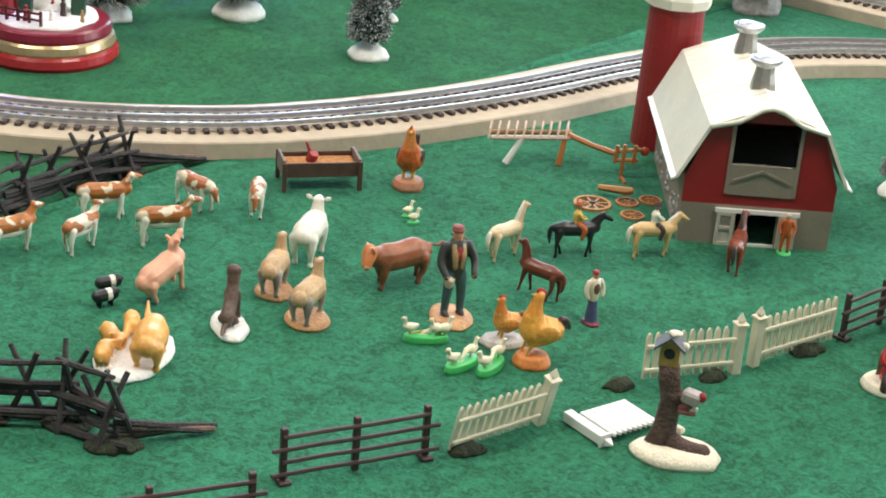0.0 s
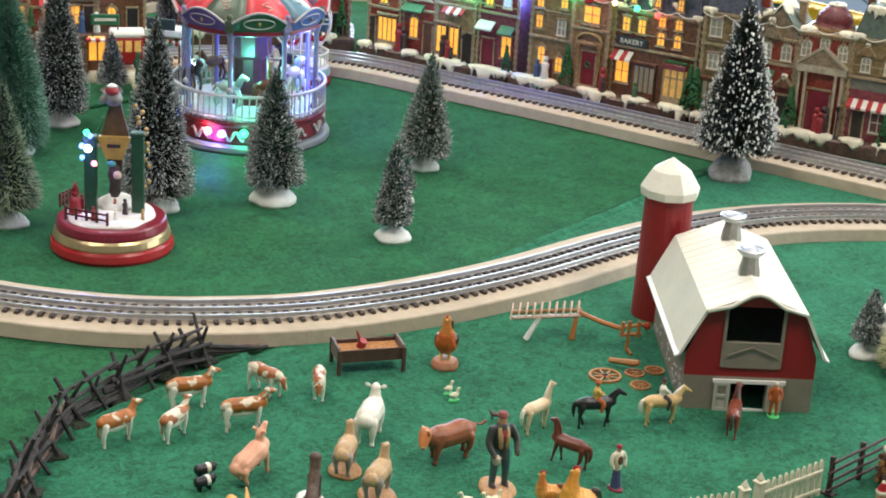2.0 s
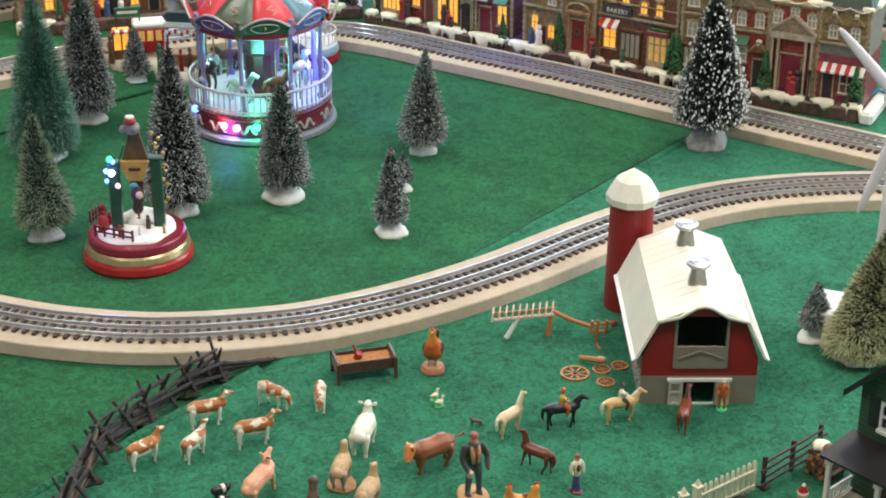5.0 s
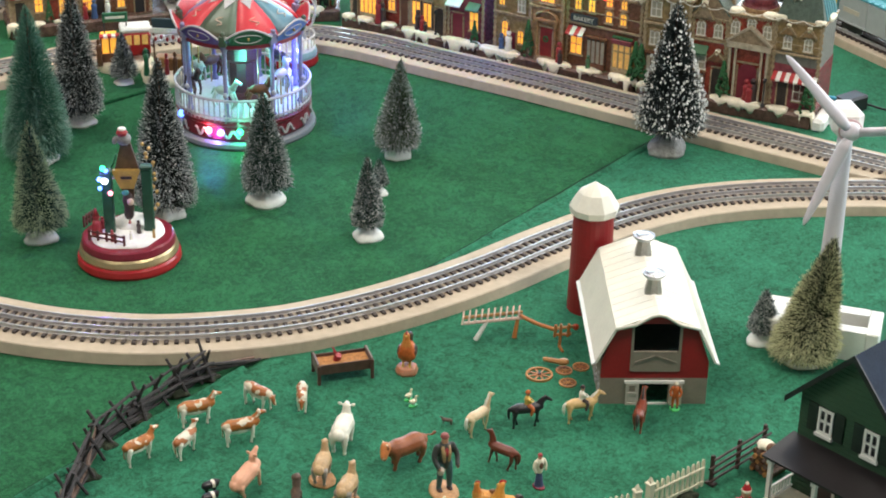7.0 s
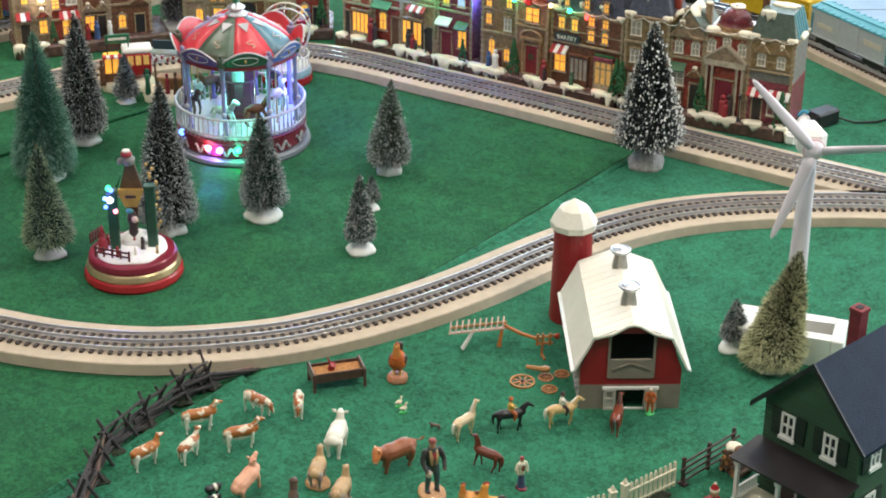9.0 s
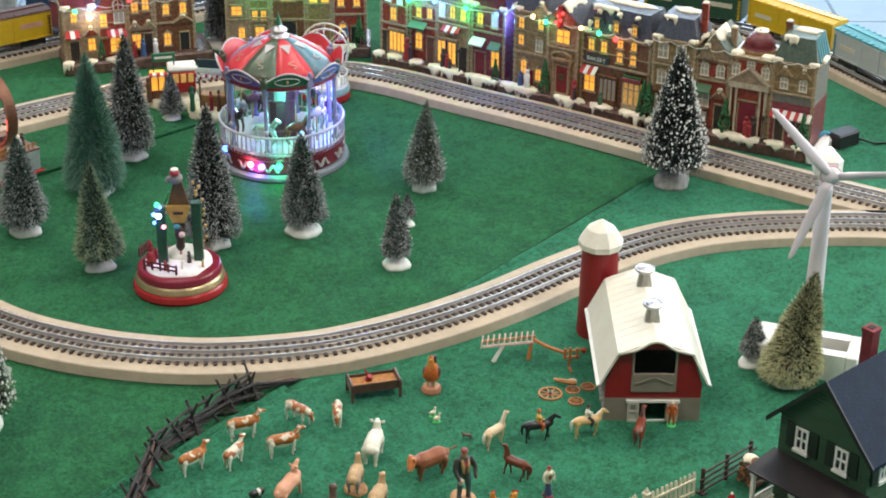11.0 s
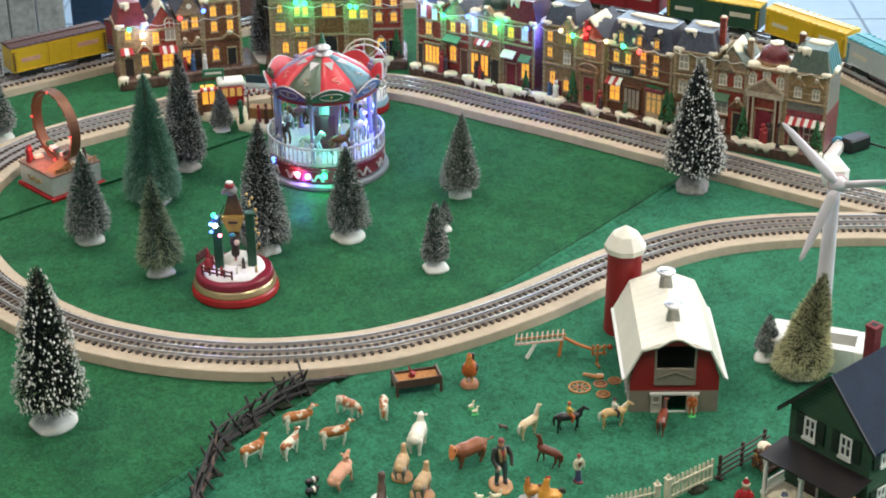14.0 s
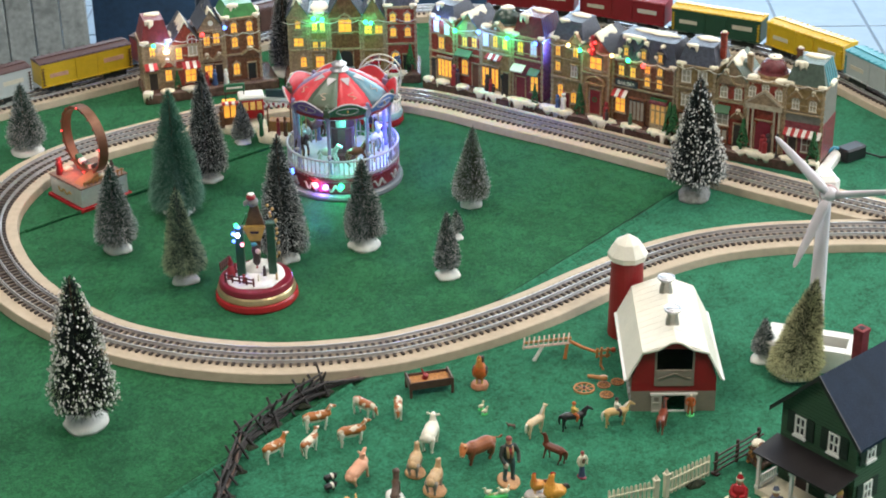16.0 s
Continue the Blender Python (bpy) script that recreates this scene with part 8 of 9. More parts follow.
def limb(bm, pts, radii, slot=0, seg=8):
    if len(pts) > 2:
        ps, rs, fine_p, fine_r = [Vector(p) for p in pts], list(radii), [], []
        for i in range(len(ps) - 1):
            a, b, c, d = ps[max(i - 1, 0)], ps[i], ps[i + 1], ps[min(i + 2, len(ps) - 1)]
            ra, rb, rc_, rd = rs[max(i - 1, 0)], rs[i], rs[i + 1], rs[min(i + 2, len(rs) - 1)]
            for k in range(4):
                t = k / 4
                f = (-0.5 * t + t * t - 0.5 * t ** 3, 1 - 2.5 * t * t + 1.5 * t ** 3, 0.5 * t + 2 * t * t - 1.5 * t ** 3, -0.5 * t * t + 0.5 * t ** 3)
                fine_p.append(a * f[0] + b * f[1] + c * f[2] + d * f[3])
                fine_r.append(ra * f[0] + rb * f[1] + rc_ * f[2] + rd * f[3])
        pts, radii = fine_p + [ps[-1]], fine_r + [rs[-1]]
    tube(bm, pts, radii, seg, slot)
    ball(bm, pts[0], radii[0] * 0.98, seg=seg, slot=slot)
    ball(bm, pts[-1], radii[-1] * 0.98, seg=seg, slot=slot)


def statue(name, bm, materials, m, label, category, group="", size=0.67):
    size *= 1.045
    bmesh.ops.scale(bm, vec=(size, size, size), verts=bm.verts)
    bm = fuse(bm)
    ob = part(name, bm, materials, None, "", True)
    ob.matrix_world = m
    return tagged(ob, label, category, group)


def four_legs(bm, L, h, g, neck, head, stance=(0.03, -0.03), leg_slot=0, hoof_slot=None, hump=0.0, belly=0.0):
    """Body, legs, neck and head of an animal; lengths relative to the body length L; returns where head and rump lie."""
    P = lambda x, y, z: (x * L, y * L, z * L)
    limb(bm, [P(-0.46, 0, h + 0.03), P(-0.30, 0, h + 0.02 + hump), P(0.0, 0, h - belly), P(0.28, 0, h), P(0.44, 0, h + 0.03)], [g * 0.72 * L, g * 1.02 * L, g * (1.0 + belly) * L, g * 1.03 * L, g * 0.78 * L], 0, 12)
    for i, (x, y) in enumerate(((0.33, 1), (0.33, -1), (-0.40, 1), (-0.40, -1))):
        f = stance[0] if i % 2 == 0 else stance[1]
        yy = y * g * 0.62
        back = x < 0
        limb(bm, [P(x, yy, h - g * 0.15), P(x + f * 0.5 + (-0.04 if back else 0.01), yy * 1.05, h * 0.50), P(x + f, yy, h * 0.22), P(x + f * 1.2, yy, 0.03)], [g * (0.52 if back else 0.42) * L, g * 0.30 * L, g * 0.20 * L, g * 0.24 * L], leg_slot, 7)
        if hoof_slot is not None:
            ball(bm, P(x + f * 1.2 + 0.01, yy, 0.03), (g * 0.30 * L, g * 0.26 * L, 0.035 * L), seg=7, slot=hoof_slot)
    n0 = Vector(P(0.40, 0, h + 0.06))
    n1 = n0 + Vector((neck[0] * L, neck[1] * L, neck[2] * L))
    limb(bm, [n0, (n0 + n1) / 2 + Vector((0, 0, 0.01 * L)), n1], [g * 0.72 * L, g * 0.50 * L, g * 0.42 * L], 0, 9)
    d = Vector((head[0] * L, head[1] * L, head[2] * L))
    limb(bm, [n1 - d * 0.1, n1 + d * 0.45, n1 + d], [g * 0.44 * L, g * 0.38 * L, g * 0.26 * L], 0, 9)
    return n1, n1 + d, Vector(P(-0.50, 0, h + 0.06))


def ears(bm, at_, L, spread, up_, size, slot=0):
    for s in (-1, 1):
        c = at_ + Vector((0, s * spread * L, up_ * L))
        ball(bm, c, (size * 0.5 * L, size * L, size * 0.7 * L), (s * 25, 0, 0), 7, slot)


def cow(x, y, rz, mt, label, s=0.037, head="up"):
    bm = B()
    nk, hd = {"up": ((0.17, 0.0, 0.24), (0.19, 0.02, -0.03)), "down": ((0.20, 0, -0.12), (0.10, 0, -0.20)), "side": ((0.17, 0.05, 0.14), (0.16, 0.10, -0.06))}[head]
    n1, mz, rump = four_legs(bm, s, 0.62, 0.185, nk, hd, (0.06, -0.05), 1, 2)
    limb(bm, [(-0.30 * s, 0, 0.50 * s), (0.0, 0, 0.47 * s), (0.28 * s, 0, 0.50 * s)], [0.13 * s, 0.15 * s, 0.13 * s], 1, 10)
    ears(bm, n1, s, 0.10, 0.03, 0.055)
    for k in (-1, 1):
        limb(bm, [n1 + Vector((0, k * 0.04 * s, 0.07 * s)), n1 + Vector((0.02 * s, k * 0.09 * s, 0.12 * s))], [0.018 * s, 0.008 * s], 1, 5)
    limb(bm, [rump, rump + Vector((-0.06 * s, 0, -0.10 * s)), rump + Vector((-0.05 * s, 0, -0.36 * s))], [0.03 * s, 0.018 * s, 0.03 * s], 0, 5)
    ball(bm, (-0.12 * s, 0, 0.40 * s), (0.07 * s, 0.06 * s, 0.06 * s), seg=7, slot=1)
    statue("toy_cow", bm, [mt, HIDE["white"], HIDE["dark"]], at(x, y, GROUND, rz), label, "cow", "farm cows", 0.70)


cow(-0.1800, -0.4013, 46, HIDE["guernsey"], "brown and white toy cow with raised head")
cow(-0.1433, -0.3906, 62, HIDE["white_brown"], "white and brown toy cow standing turned away", 0.035)
cow(-0.1386, -0.3446, 22, HIDE["guernsey"], "tan brown toy cow near the rustic fence", 0.039)
cow(-0.0987, -0.3737, 22, HIDE["guernsey"], "brown toy cow with white face patches", 0.039)
cow(-0.0883, -0.3179, -38, HIDE["white_brown"], "white toy cow with brown patches, grazing", 0.037, "down")
cow(-0.0508, -0.3184, -88, HIDE["white_brown"], "white and brown toy cow facing front, grazing", 0.034, "down")


def bull():
    bm = B()
    s = 0.0465
    n1, mz, rump = four_legs(bm, s, 0.52, 0.245, (0.22, 0.06, 0.14), (0.13, 0.14, -0.20), (0.06, -0.06), 0, 1, 0.02)
    limb(bm, [n1, (n1 + mz) / 2, mz], [0.138 * s, 0.122 * s, 0.090 * s], 3, 9)
    ball(bm, mz + Vector((0.01 * s, 0.02 * s, -0.01 * s)), 0.066 * s, seg=8, slot=2)
    ears(bm, n1, s, 0.14, 0.04, 0.06)
    for k in (-1, 1):
        limb(bm, [n1 + Vector((0, k * 0.07 * s, 0.09 * s)), n1 + Vector((0.02 * s, k * 0.15 * s, 0.14 * s))], [0.026 * s, 0.01 * s], 2, 6)
    limb(bm, [rump, rump + Vector((-0.10 * s, 0, 0.08 * s)), rump + Vector((-0.24 * s, 0, 0.02 * s)), rump + Vector((-0.36 * s, 0, 0.06 * s))], [0.03 * s, 0.022 * s, 0.03 * s, 0.045 * s], 0, 6)
    statue("toy_bull", bm, [HIDE["bull"], HIDE["dark"], HIDE["cream"], mat("orange_face", (0.50, 0.17, 0.05), 0.4, var=0.2, scale=90)], at(0.0385, -0.4045, GROUND, 211), "reddish brown toy bull with its tail raised", "bull")


bull()


def pig(x, y, rz, s, mt, label, head=((0.08, 0, 0.12), (0.22, 0, 0.05))):
    bm = B()
    n1, mz, rump = four_legs(bm, s, 0.44, 0.245, *head, (0.05, -0.02))
    ears(bm, n1, s, 0.13, 0.10, 0.085)
    limb(bm, [mz, mz + Vector((0.03 * s, 0, 0.004 * s))], [0.075 * s, 0.07 * s], 0, 8)
    limb(bm, [rump, rump + Vector((-0.05 * s, 0.02 * s, 0.04 * s)), rump + Vector((-0.04 * s, -0.03 * s, 0.07 * s))], 3 * [0.014 * s], 0, 5)
    bmesh.ops.rotate(bm, verts=bm.verts, cent=(0, 0, 0), matrix=Matrix.Rotation(radians(-20), 3, "Y"))
    for v in bm.verts:
        if v.co.x > 0.18 * s and v.co.z < 0.34 * s:
            v.co.z -= (0.34 * s - v.co.z) * 0.75
    low = min(v.co.z for v in bm.verts)
    bmesh.ops.translate(bm, verts=bm.verts, vec=(0, 0, -low))
    return statue("toy_pig", bm, [mt], at(x, y, GROUND, rz), label, "pig")


pig(-0.0866, -0.4432, 54, 0.040, HIDE["pig"], "pink toy pig with its snout raised", ((0.08, 0, 0.26), (0.20, 0, 0.12)))


def belted(x, y, rz):
    bm = B()
    s = 0.0175
    for q0, q1, sl in ((-0.36, 0.02, 0), (0.02, 0.24, 1), (0.24, 0.36, 0)):
        limb(bm, [(q0 * s, 0, 0.52 * s), (q1 * s, 0, 0.52 * s)], [0.29 * s, 0.295 * s], sl, 10)
    for a in (-0.30, 0.26):
        for b in (-0.12, 0.12):
            limb(bm, [(a * s, b * s, 0.4 * s), (a * s, b * s, 0.04 * s)], [0.10 * s, 0.07 * s], 0, 6)
    limb(bm, [(0.40 * s, 0, 0.66 * s), (0.62 * s, 0, 0.60 * s)], [0.17 * s, 0.10 * s], 0, 8)
    statue("toy_lamb", bm, [HIDE["black"], HIDE["white"]], at(x, y, GROUND, rz), "small black toy calf with a white belt", "calf", "belted calves")


belted(-0.1176, -0.4449, 34)
belted(-0.1162, -0.4615, 38)


def sow_group():
    bm = B()
    lathe(bm, [(0.0265, 0), (0.0275, 0.002), (0.0255, 0.005), (0.01, 0.0058)], 30, 0.16, None, 1, 2.0, 1.5)

    def one(x, y, rz, s):
        v0 = len(bm.verts)
        n1, mz, rump = four_legs(bm, s, 0.46, 0.295, (0.06, 0, -0.02), (0.18, 0, -0.10), (0.03, -0.03))
        ears(bm, n1, s, 0.12, 0.10, 0.09)
        bm.verts.ensure_lookup_table()
        bmesh.ops.transform(bm, verts=bm.verts[v0:], matrix=at(x, y, 0.004, rz))

    one(0.013, -0.004, 104, 0.039)
    one(-0.016, 0.030, -62, 0.0205)
    one(-0.0225, 0.006, -50, 0.0205)
    one(-0.0150, -0.022, -75, 0.0205)
    statue("sow_figurine", bm, [HIDE["piglet"], SNOW], at(-0.0900, -0.5192, GROUND, -14), "golden sow with three piglets on a white base", "pig figurine")


sow_group()


def tall_calf():
    bm = B()
    s = 0.045
    n1, mz, rump = four_legs(bm, s, 0.56, 0.25, (0.08, 0, 0.32), (0.14, 0.02, 0.0), (0.03, -0.03))
    ears(bm, n1, s, 0.18, 0.05, 0.075)
    statue("toy_calf", bm, [HIDE["white"]], at(-0.0140, -0.3780, GROUND, 78), "plain white toy calf seen from behind", "calf")


tall_calf()


WOOL = mat("grey_wool_legs", (0.30, 0.26, 0.22), 0.6, var=0.35, scale=150)


def based_animal(x, y, rz, mt, base_mt, label, category, s, base=(0.017, 0.013), neck=((0.12, 0, 0.34), (0.13, 0, 0.02)), h=0.62, g=0.2, legs=1, seated=False):
    bm = B()
    lathe(bm, [(base[0], 0), (base[0] * 1.03, 0.0025), (base[0] * 0.9, 0.0055), (base[0] * 0.3, 0.0065)], 24, 0.12, None, 2, x * 50, base[1] / base[0])
    bmesh.ops.rotate(bm, verts=bm.verts, cent=(0, 0, 0), matrix=Matrix.Rotation(radians(-rz + 20), 3, "Z"))
    v0 = len(bm.verts)
    if seated:
        limb(bm, [(-0.30 * s, 0, 0.24 * s), (0.02 * s, 0, 0.46 * s), (0.22 * s, 0, 0.80 * s)], [0.17 * s, 0.16 * s, 0.14 * s], 0, 10)
        for k in (-1, 1):
            limb(bm, [(0.20 * s, k * 0.11 * s, 0.62 * s), (0.26 * s, k * 0.11 * s, 0.30 * s), (0.27 * s, k * 0.11 * s, 0.02 * s)], [0.09 * s, 0.065 * s, 0.07 * s], 0, 7)
            limb(bm, [(-0.22 * s, k * 0.12 * s, 0.18 * s), (-0.02 * s, k * 0.15 * s, 0.05 * s)], [0.11 * s, 0.06 * s], 0, 7)
        limb(bm, [(0.24 * s, 0, 0.85 * s), (0.30 * s, 0, 1.10 * s)], [0.15 * s, 0.14 * s], 0, 8)
        limb(bm, [(0.28 * s, 0, 1.12 * s), (0.52 * s, 0, 1.06 * s)], [0.15 * s, 0.08 * s], 0, 8)
        for k in (-1, 1):
            ball(bm, (0.27 * s, k * 0.13 * s, 1.12 * s), (0.05 * s, 0.035 * s, 0.11 * s), seg=7)
        limb(bm, [(-0.40 * s, 0, 0.14 * s), (-0.62 * s, 0.02 * s, 0.06 * s), (-0.78 * s, 0.0, 0.05 * s)], [0.07 * s, 0.055 * s, 0.03 * s], 0, 6)
    else:
        n1, mz, rump = four_legs(bm, s, h, g, *neck, (0.03, -0.03), legs)
        ears(bm, n1, s, 0.09, 0.06, 0.05)
    bm.verts.ensure_lookup_table()
    bmesh.ops.translate(bm, verts=bm.verts[v0:], vec=(0, 0, 0.0055))
    statue("animal_figurine", bm, [mt, WOOL, base_mt], at(x, y, GROUND, rz), label, category)


based_animal(-0.0289, -0.4306, 80, HIDE["tan"], TAN_BASE, "tan goat figurine on a round earth base", "goat", 0.0355, (0.0155, 0.0175), ((0.10, 0, 0.42), (0.12, 0, 0.02)), 0.54, 0.26)
based_animal(-0.0078, -0.4630, 72, HIDE["tan"], TAN_BASE, "pale tan goat figurine on a round earth base", "goat", 0.0365, (0.0175, 0.0195), ((0.10, 0, 0.42), (0.12, 0, 0.02)), 0.54, 0.26)
based_animal(-0.0476, -0.4778, 84, HIDE["grey"], SNOW, "grey-brown dog figurine sitting on a white base", "dog", 0.0345, (0.0135, 0.0245), seated=True)
bm = B()
n1, mz, rump = four_legs(bm, 0.013, 0.5, 0.17, (0.1, 0, 0.15), (0.2, 0, -0.02))

statue("toy_dog", bm, [HIDE["grey"]], at(0.0737, -0.3456, GROUND, 160), "tiny dark brown toy dog", "dog")


def horse(x, y, rz, mt, label, s=0.046, neck=(0.20, 0, 0.34), head=(0.20, 0, -0.08), tail=1, pitch=0, legs=0, rider=None, group="farm horses"):
    bm = B()
    v0 = len(bm.verts)
    n1, mz, rump = four_legs(bm, s, 0.66, 0.175, neck, head, (0.08, -0.07), legs, 1)
    ears(bm, n1, s, 0.035, 0.08, 0.035)
    n0 = Vector((0.38 * s, 0, 0.78 * s))
    limb(bm, [n0 + Vector((-0.07 * s, 0, 0.03 * s)), (n0 + n1) / 2 + Vector((-0.08 * s, 0, 0.03 * s)), n1 + Vector((-0.05 * s, 0, 0.05 * s))], [0.03 * s, 0.045 * s, 0.03 * s], tail, 6)
    limb(bm, [rump, rump + Vector((-0.10 * s, 0, 0.0)), rump + Vector((-0.13 * s, 0, -0.20 * s)), rump + Vector((-0.10 * s, 0, -0.42 * s))], [0.03 * s, 0.05 * s, 0.06 * s, 0.02 * s], tail, 7)
    slots = [mt, HIDE["dark"] if tail == 1 else HIDE["dark"], HIDE["white"]]
    if rider:
        z = 0.80 * s
        limb(bm, [(0.02 * s, 0, z), (0.0, 0, z + 0.22 * s), (0.0, 0, z + 0.30 * s)], [0.10 * s, 0.11 * s, 0.06 * s], 3, 8)
        ball(bm, (0.01 * s, 0, z + 0.42 * s), 0.075 * s, seg=8, slot=5)
        lathe(bm, [(0.11 * s, 0), (0.11 * s, 0.012 * s), (0.07 * s, 0.02 * s), (0.06 * s, 0.08 * s), (0.01 * s, 0.09 * s)], 10, m=Matrix.Translation((0.01 * s, 0, z + 0.46 * s)), slot=4)
        for k in (-1, 1):
            limb(bm, [(0.03 * s, k * 0.08 * s, z), (0.14 * s, k * 0.17 * s, z - 0.10 * s), (0.10 * s, k * 0.17 * s, z - 0.32 * s)], [0.07 * s, 0.06 * s, 0.05 * s], 4, 6)
            limb(bm, [(0.0, k * 0.10 * s, z + 0.25 * s), (0.10 * s, k * 0.12 * s, z + 0.14 * s), (0.20 * s, k * 0.05 * s, z + 0.12 * s)], [0.045 * s, 0.035 * s, 0.03 * s], 3, 6)
        slots += [rider[0], rider[1], SKIN]
    if pitch:
        bmesh.ops.rotate(bm, verts=bm.verts, cent=(-0.4 * s, 0, 0.1 * s), matrix=Matrix.Rotation(radians(-pitch), 3, "Y"))
        low = min(v.co.z for v in bm.verts)
        bmesh.ops.translate(bm, verts=bm.verts, vec=(0, 0, -low))
    statue("toy_horse", bm, slots, at(x, y, GROUND, rz), label, "horse", group, 0.625)


horse(0.0998, -0.3564, 48, HIDE["cream"], "cream white toy horse with its head raised", 0.039, (0.20, 0, 0.44), (0.18, 0, -0.06), 2)
horse(0.1173, -0.4104, 146, HIDE["bay"], "dark bay toy horse with raised head", 0.038, (0.12, 0.0, 0.44), (0.14, 0, -0.02), 0, 4)
horse(0.1417, -0.3472, 14, HIDE["black"], "black toy horse carrying a small rider", 0.040, (0.22, 0, 0.26), (0.20, 0, -0.12), 0, 0, 0, (YEL_CL, OR_CL))
horse(0.1888, -0.3390, 18, HIDE["palomino"], "palomino toy horse carrying a rider in white", 0.040, (0.22, 0, 0.26), (0.20, 0, -0.12), 2, 0, 0, (HIDE["white"], FIG_D))
horse(0.2381, -0.3479, 74, HIDE["bay_red"], "reddish bay toy horse facing the barn door", 0.040, (0.16, 0, 0.40), (0.17, -0.08, -0.05), 1, 0, 0)


def person(x, y, rz, h, label, coat, legs, hat, base=None, arms=0.0, vest=None, skirt=False, bucket=False):
    """A moulded figurine, plain and without a face."""
    bm = B()
    z = 0.0
    if base:
        lathe(bm, [(h * base[0], 0), (h * base[0] * 1.03, h * 0.02), (h * base[0] * 0.9, h * 0.05), (h * 0.05, h * 0.06)], 26, 0.12, None, 4, x * 40, 0.72)
        z = h * 0.055
    if skirt:
        lathe(bm, [(h * 0.115, z), (h * 0.12, z + h * 0.02), (h * 0.09, z + h * 0.3), (h * 0.075, z + h * 0.45)], 14, slot=1)
    else:
        for s in (-1, 1):
            limb(bm, [(h * 0.02, s * h * 0.055, z + h * 0.48), (h * 0.02, s * h * 0.075, z + h * 0.25), (h * 0.0, s * h * 0.085, z + h * 0.035)], [h * 0.07, h * 0.052, h * 0.042], 1, 8)
            ball(bm, (h * 0.03, s * h * 0.085, z + h * 0.025), (h * 0.065, h * 0.04, h * 0.03), seg=8, slot=3)
    limb(bm, [(0, 0, z + h * 0.46), (0, 0, z + h * 0.62), (0, 0, z + h * 0.76)], [h * 0.095, h * 0.11, h * 0.10], 0, 10)
    if vest and bucket:
        ball(bm, (h * 0.075, 0, z + h * 0.70), (h * 0.05, h * 0.040, h * 0.085), seg=10, slot=8)
        for s in (-1, 1):
            limb(bm, [(h * 0.055, s * h * 0.045, z + h * 0.79), (h * 0.095, s * h * 0.048, z + h * 0.70), (h * 0.095, s * h * 0.035, z + h * 0.56)], [h * 0.026, h * 0.030, h * 0.022], 6, 6)
    elif vest:
        ball(bm, (h * 0.045, 0, z + h * 0.65), (h * 0.085, h * 0.080, h * 0.14), seg=10, slot=6)
    for s in (-1, 1):
        limb(bm, [(0, s * h * 0.12, z + h * 0.76), (h * 0.02 + arms * h * 0.3, s * h * 0.18, z + h * 0.62), (h * 0.06 + arms * h, s * h * 0.15, z + h * 0.50)], [h * 0.055, h * 0.045, h * 0.038], 0, 8)
        ball(bm, (h * 0.07 + arms * h, s * h * 0.15, z + h * 0.48), h * 0.032, seg=8, slot=2)
    limb(bm, [(0, 0, z + h * 0.78), (h * 0.005, 0, z + h * 0.84)], [h * 0.045, h * 0.04], 2, 8)
    ball(bm, (h * 0.012, 0, z + h * 0.885), (h * 0.06, h * 0.055, h * 0.07), seg=10, slot=2)
    lathe(bm, [(h * 0.075, 0), (h * 0.075, h * 0.008), (h * 0.06, h * 0.014), (h * 0.055, h * 0.05), (h * 0.01, h * 0.062)], 14, m=Matrix.Translation((h * 0.004, 0, z + h * 0.93)), slot=5)
    if bucket:
        lathe(bm, [(h * 0.045, 0), (h * 0.06, h * 0.09), (h * 0.055, h * 0.09), (h * 0.042, h * 0.01)], 14, m=Matrix.Translation((h * 0.15, -h * 0.11, z + h * 0.38)), slot=7)
        ball(bm, (h * 0.15, -h * 0.11, z + h * 0.43), (h * 0.05, h * 0.055, h * 0.07), seg=8, slot=7)
    statue("toy_person", bm, [coat, legs, SKIN, FIG_D, base[1] if base else FIG_D, hat, vest or coat, mat("pail_cream", (0.50, 0.43, 0.33), 0.5, var=0.2) if bucket else GALV, FIG_R], at(x, y, GROUND, rz), label, "figurine", size=0.72)


person(0.0692, -0.4460, -70, 0.071, "farmer figurine in dark jacket with a pail, earth base", VEST, DENIM, mat("dull_red_cap", (0.25, 0.07, 0.06), 0.6), (0.30, TAN_BASE), 0.10, mat("tan_vest", (0.42, 0.28, 0.13), 0.5, var=0.3), False, True)
person(0.2721, -0.3201, -100, 0.034, "small toy man in yellow and orange clothes on a green base", OR_CL, OR_CL, CREAM, (0.24, GRASS_P), 0.04)
person(0.1459, -0.4390, -60, 0.041, "small toy woman in a blue skirt and dark vest", CREAM, mat("skirt_blue", (0.06, 0.07, 0.15), 0.5, var=0.3), FIG_R, (0.2, MAROON), 0.0, BROWN, True)


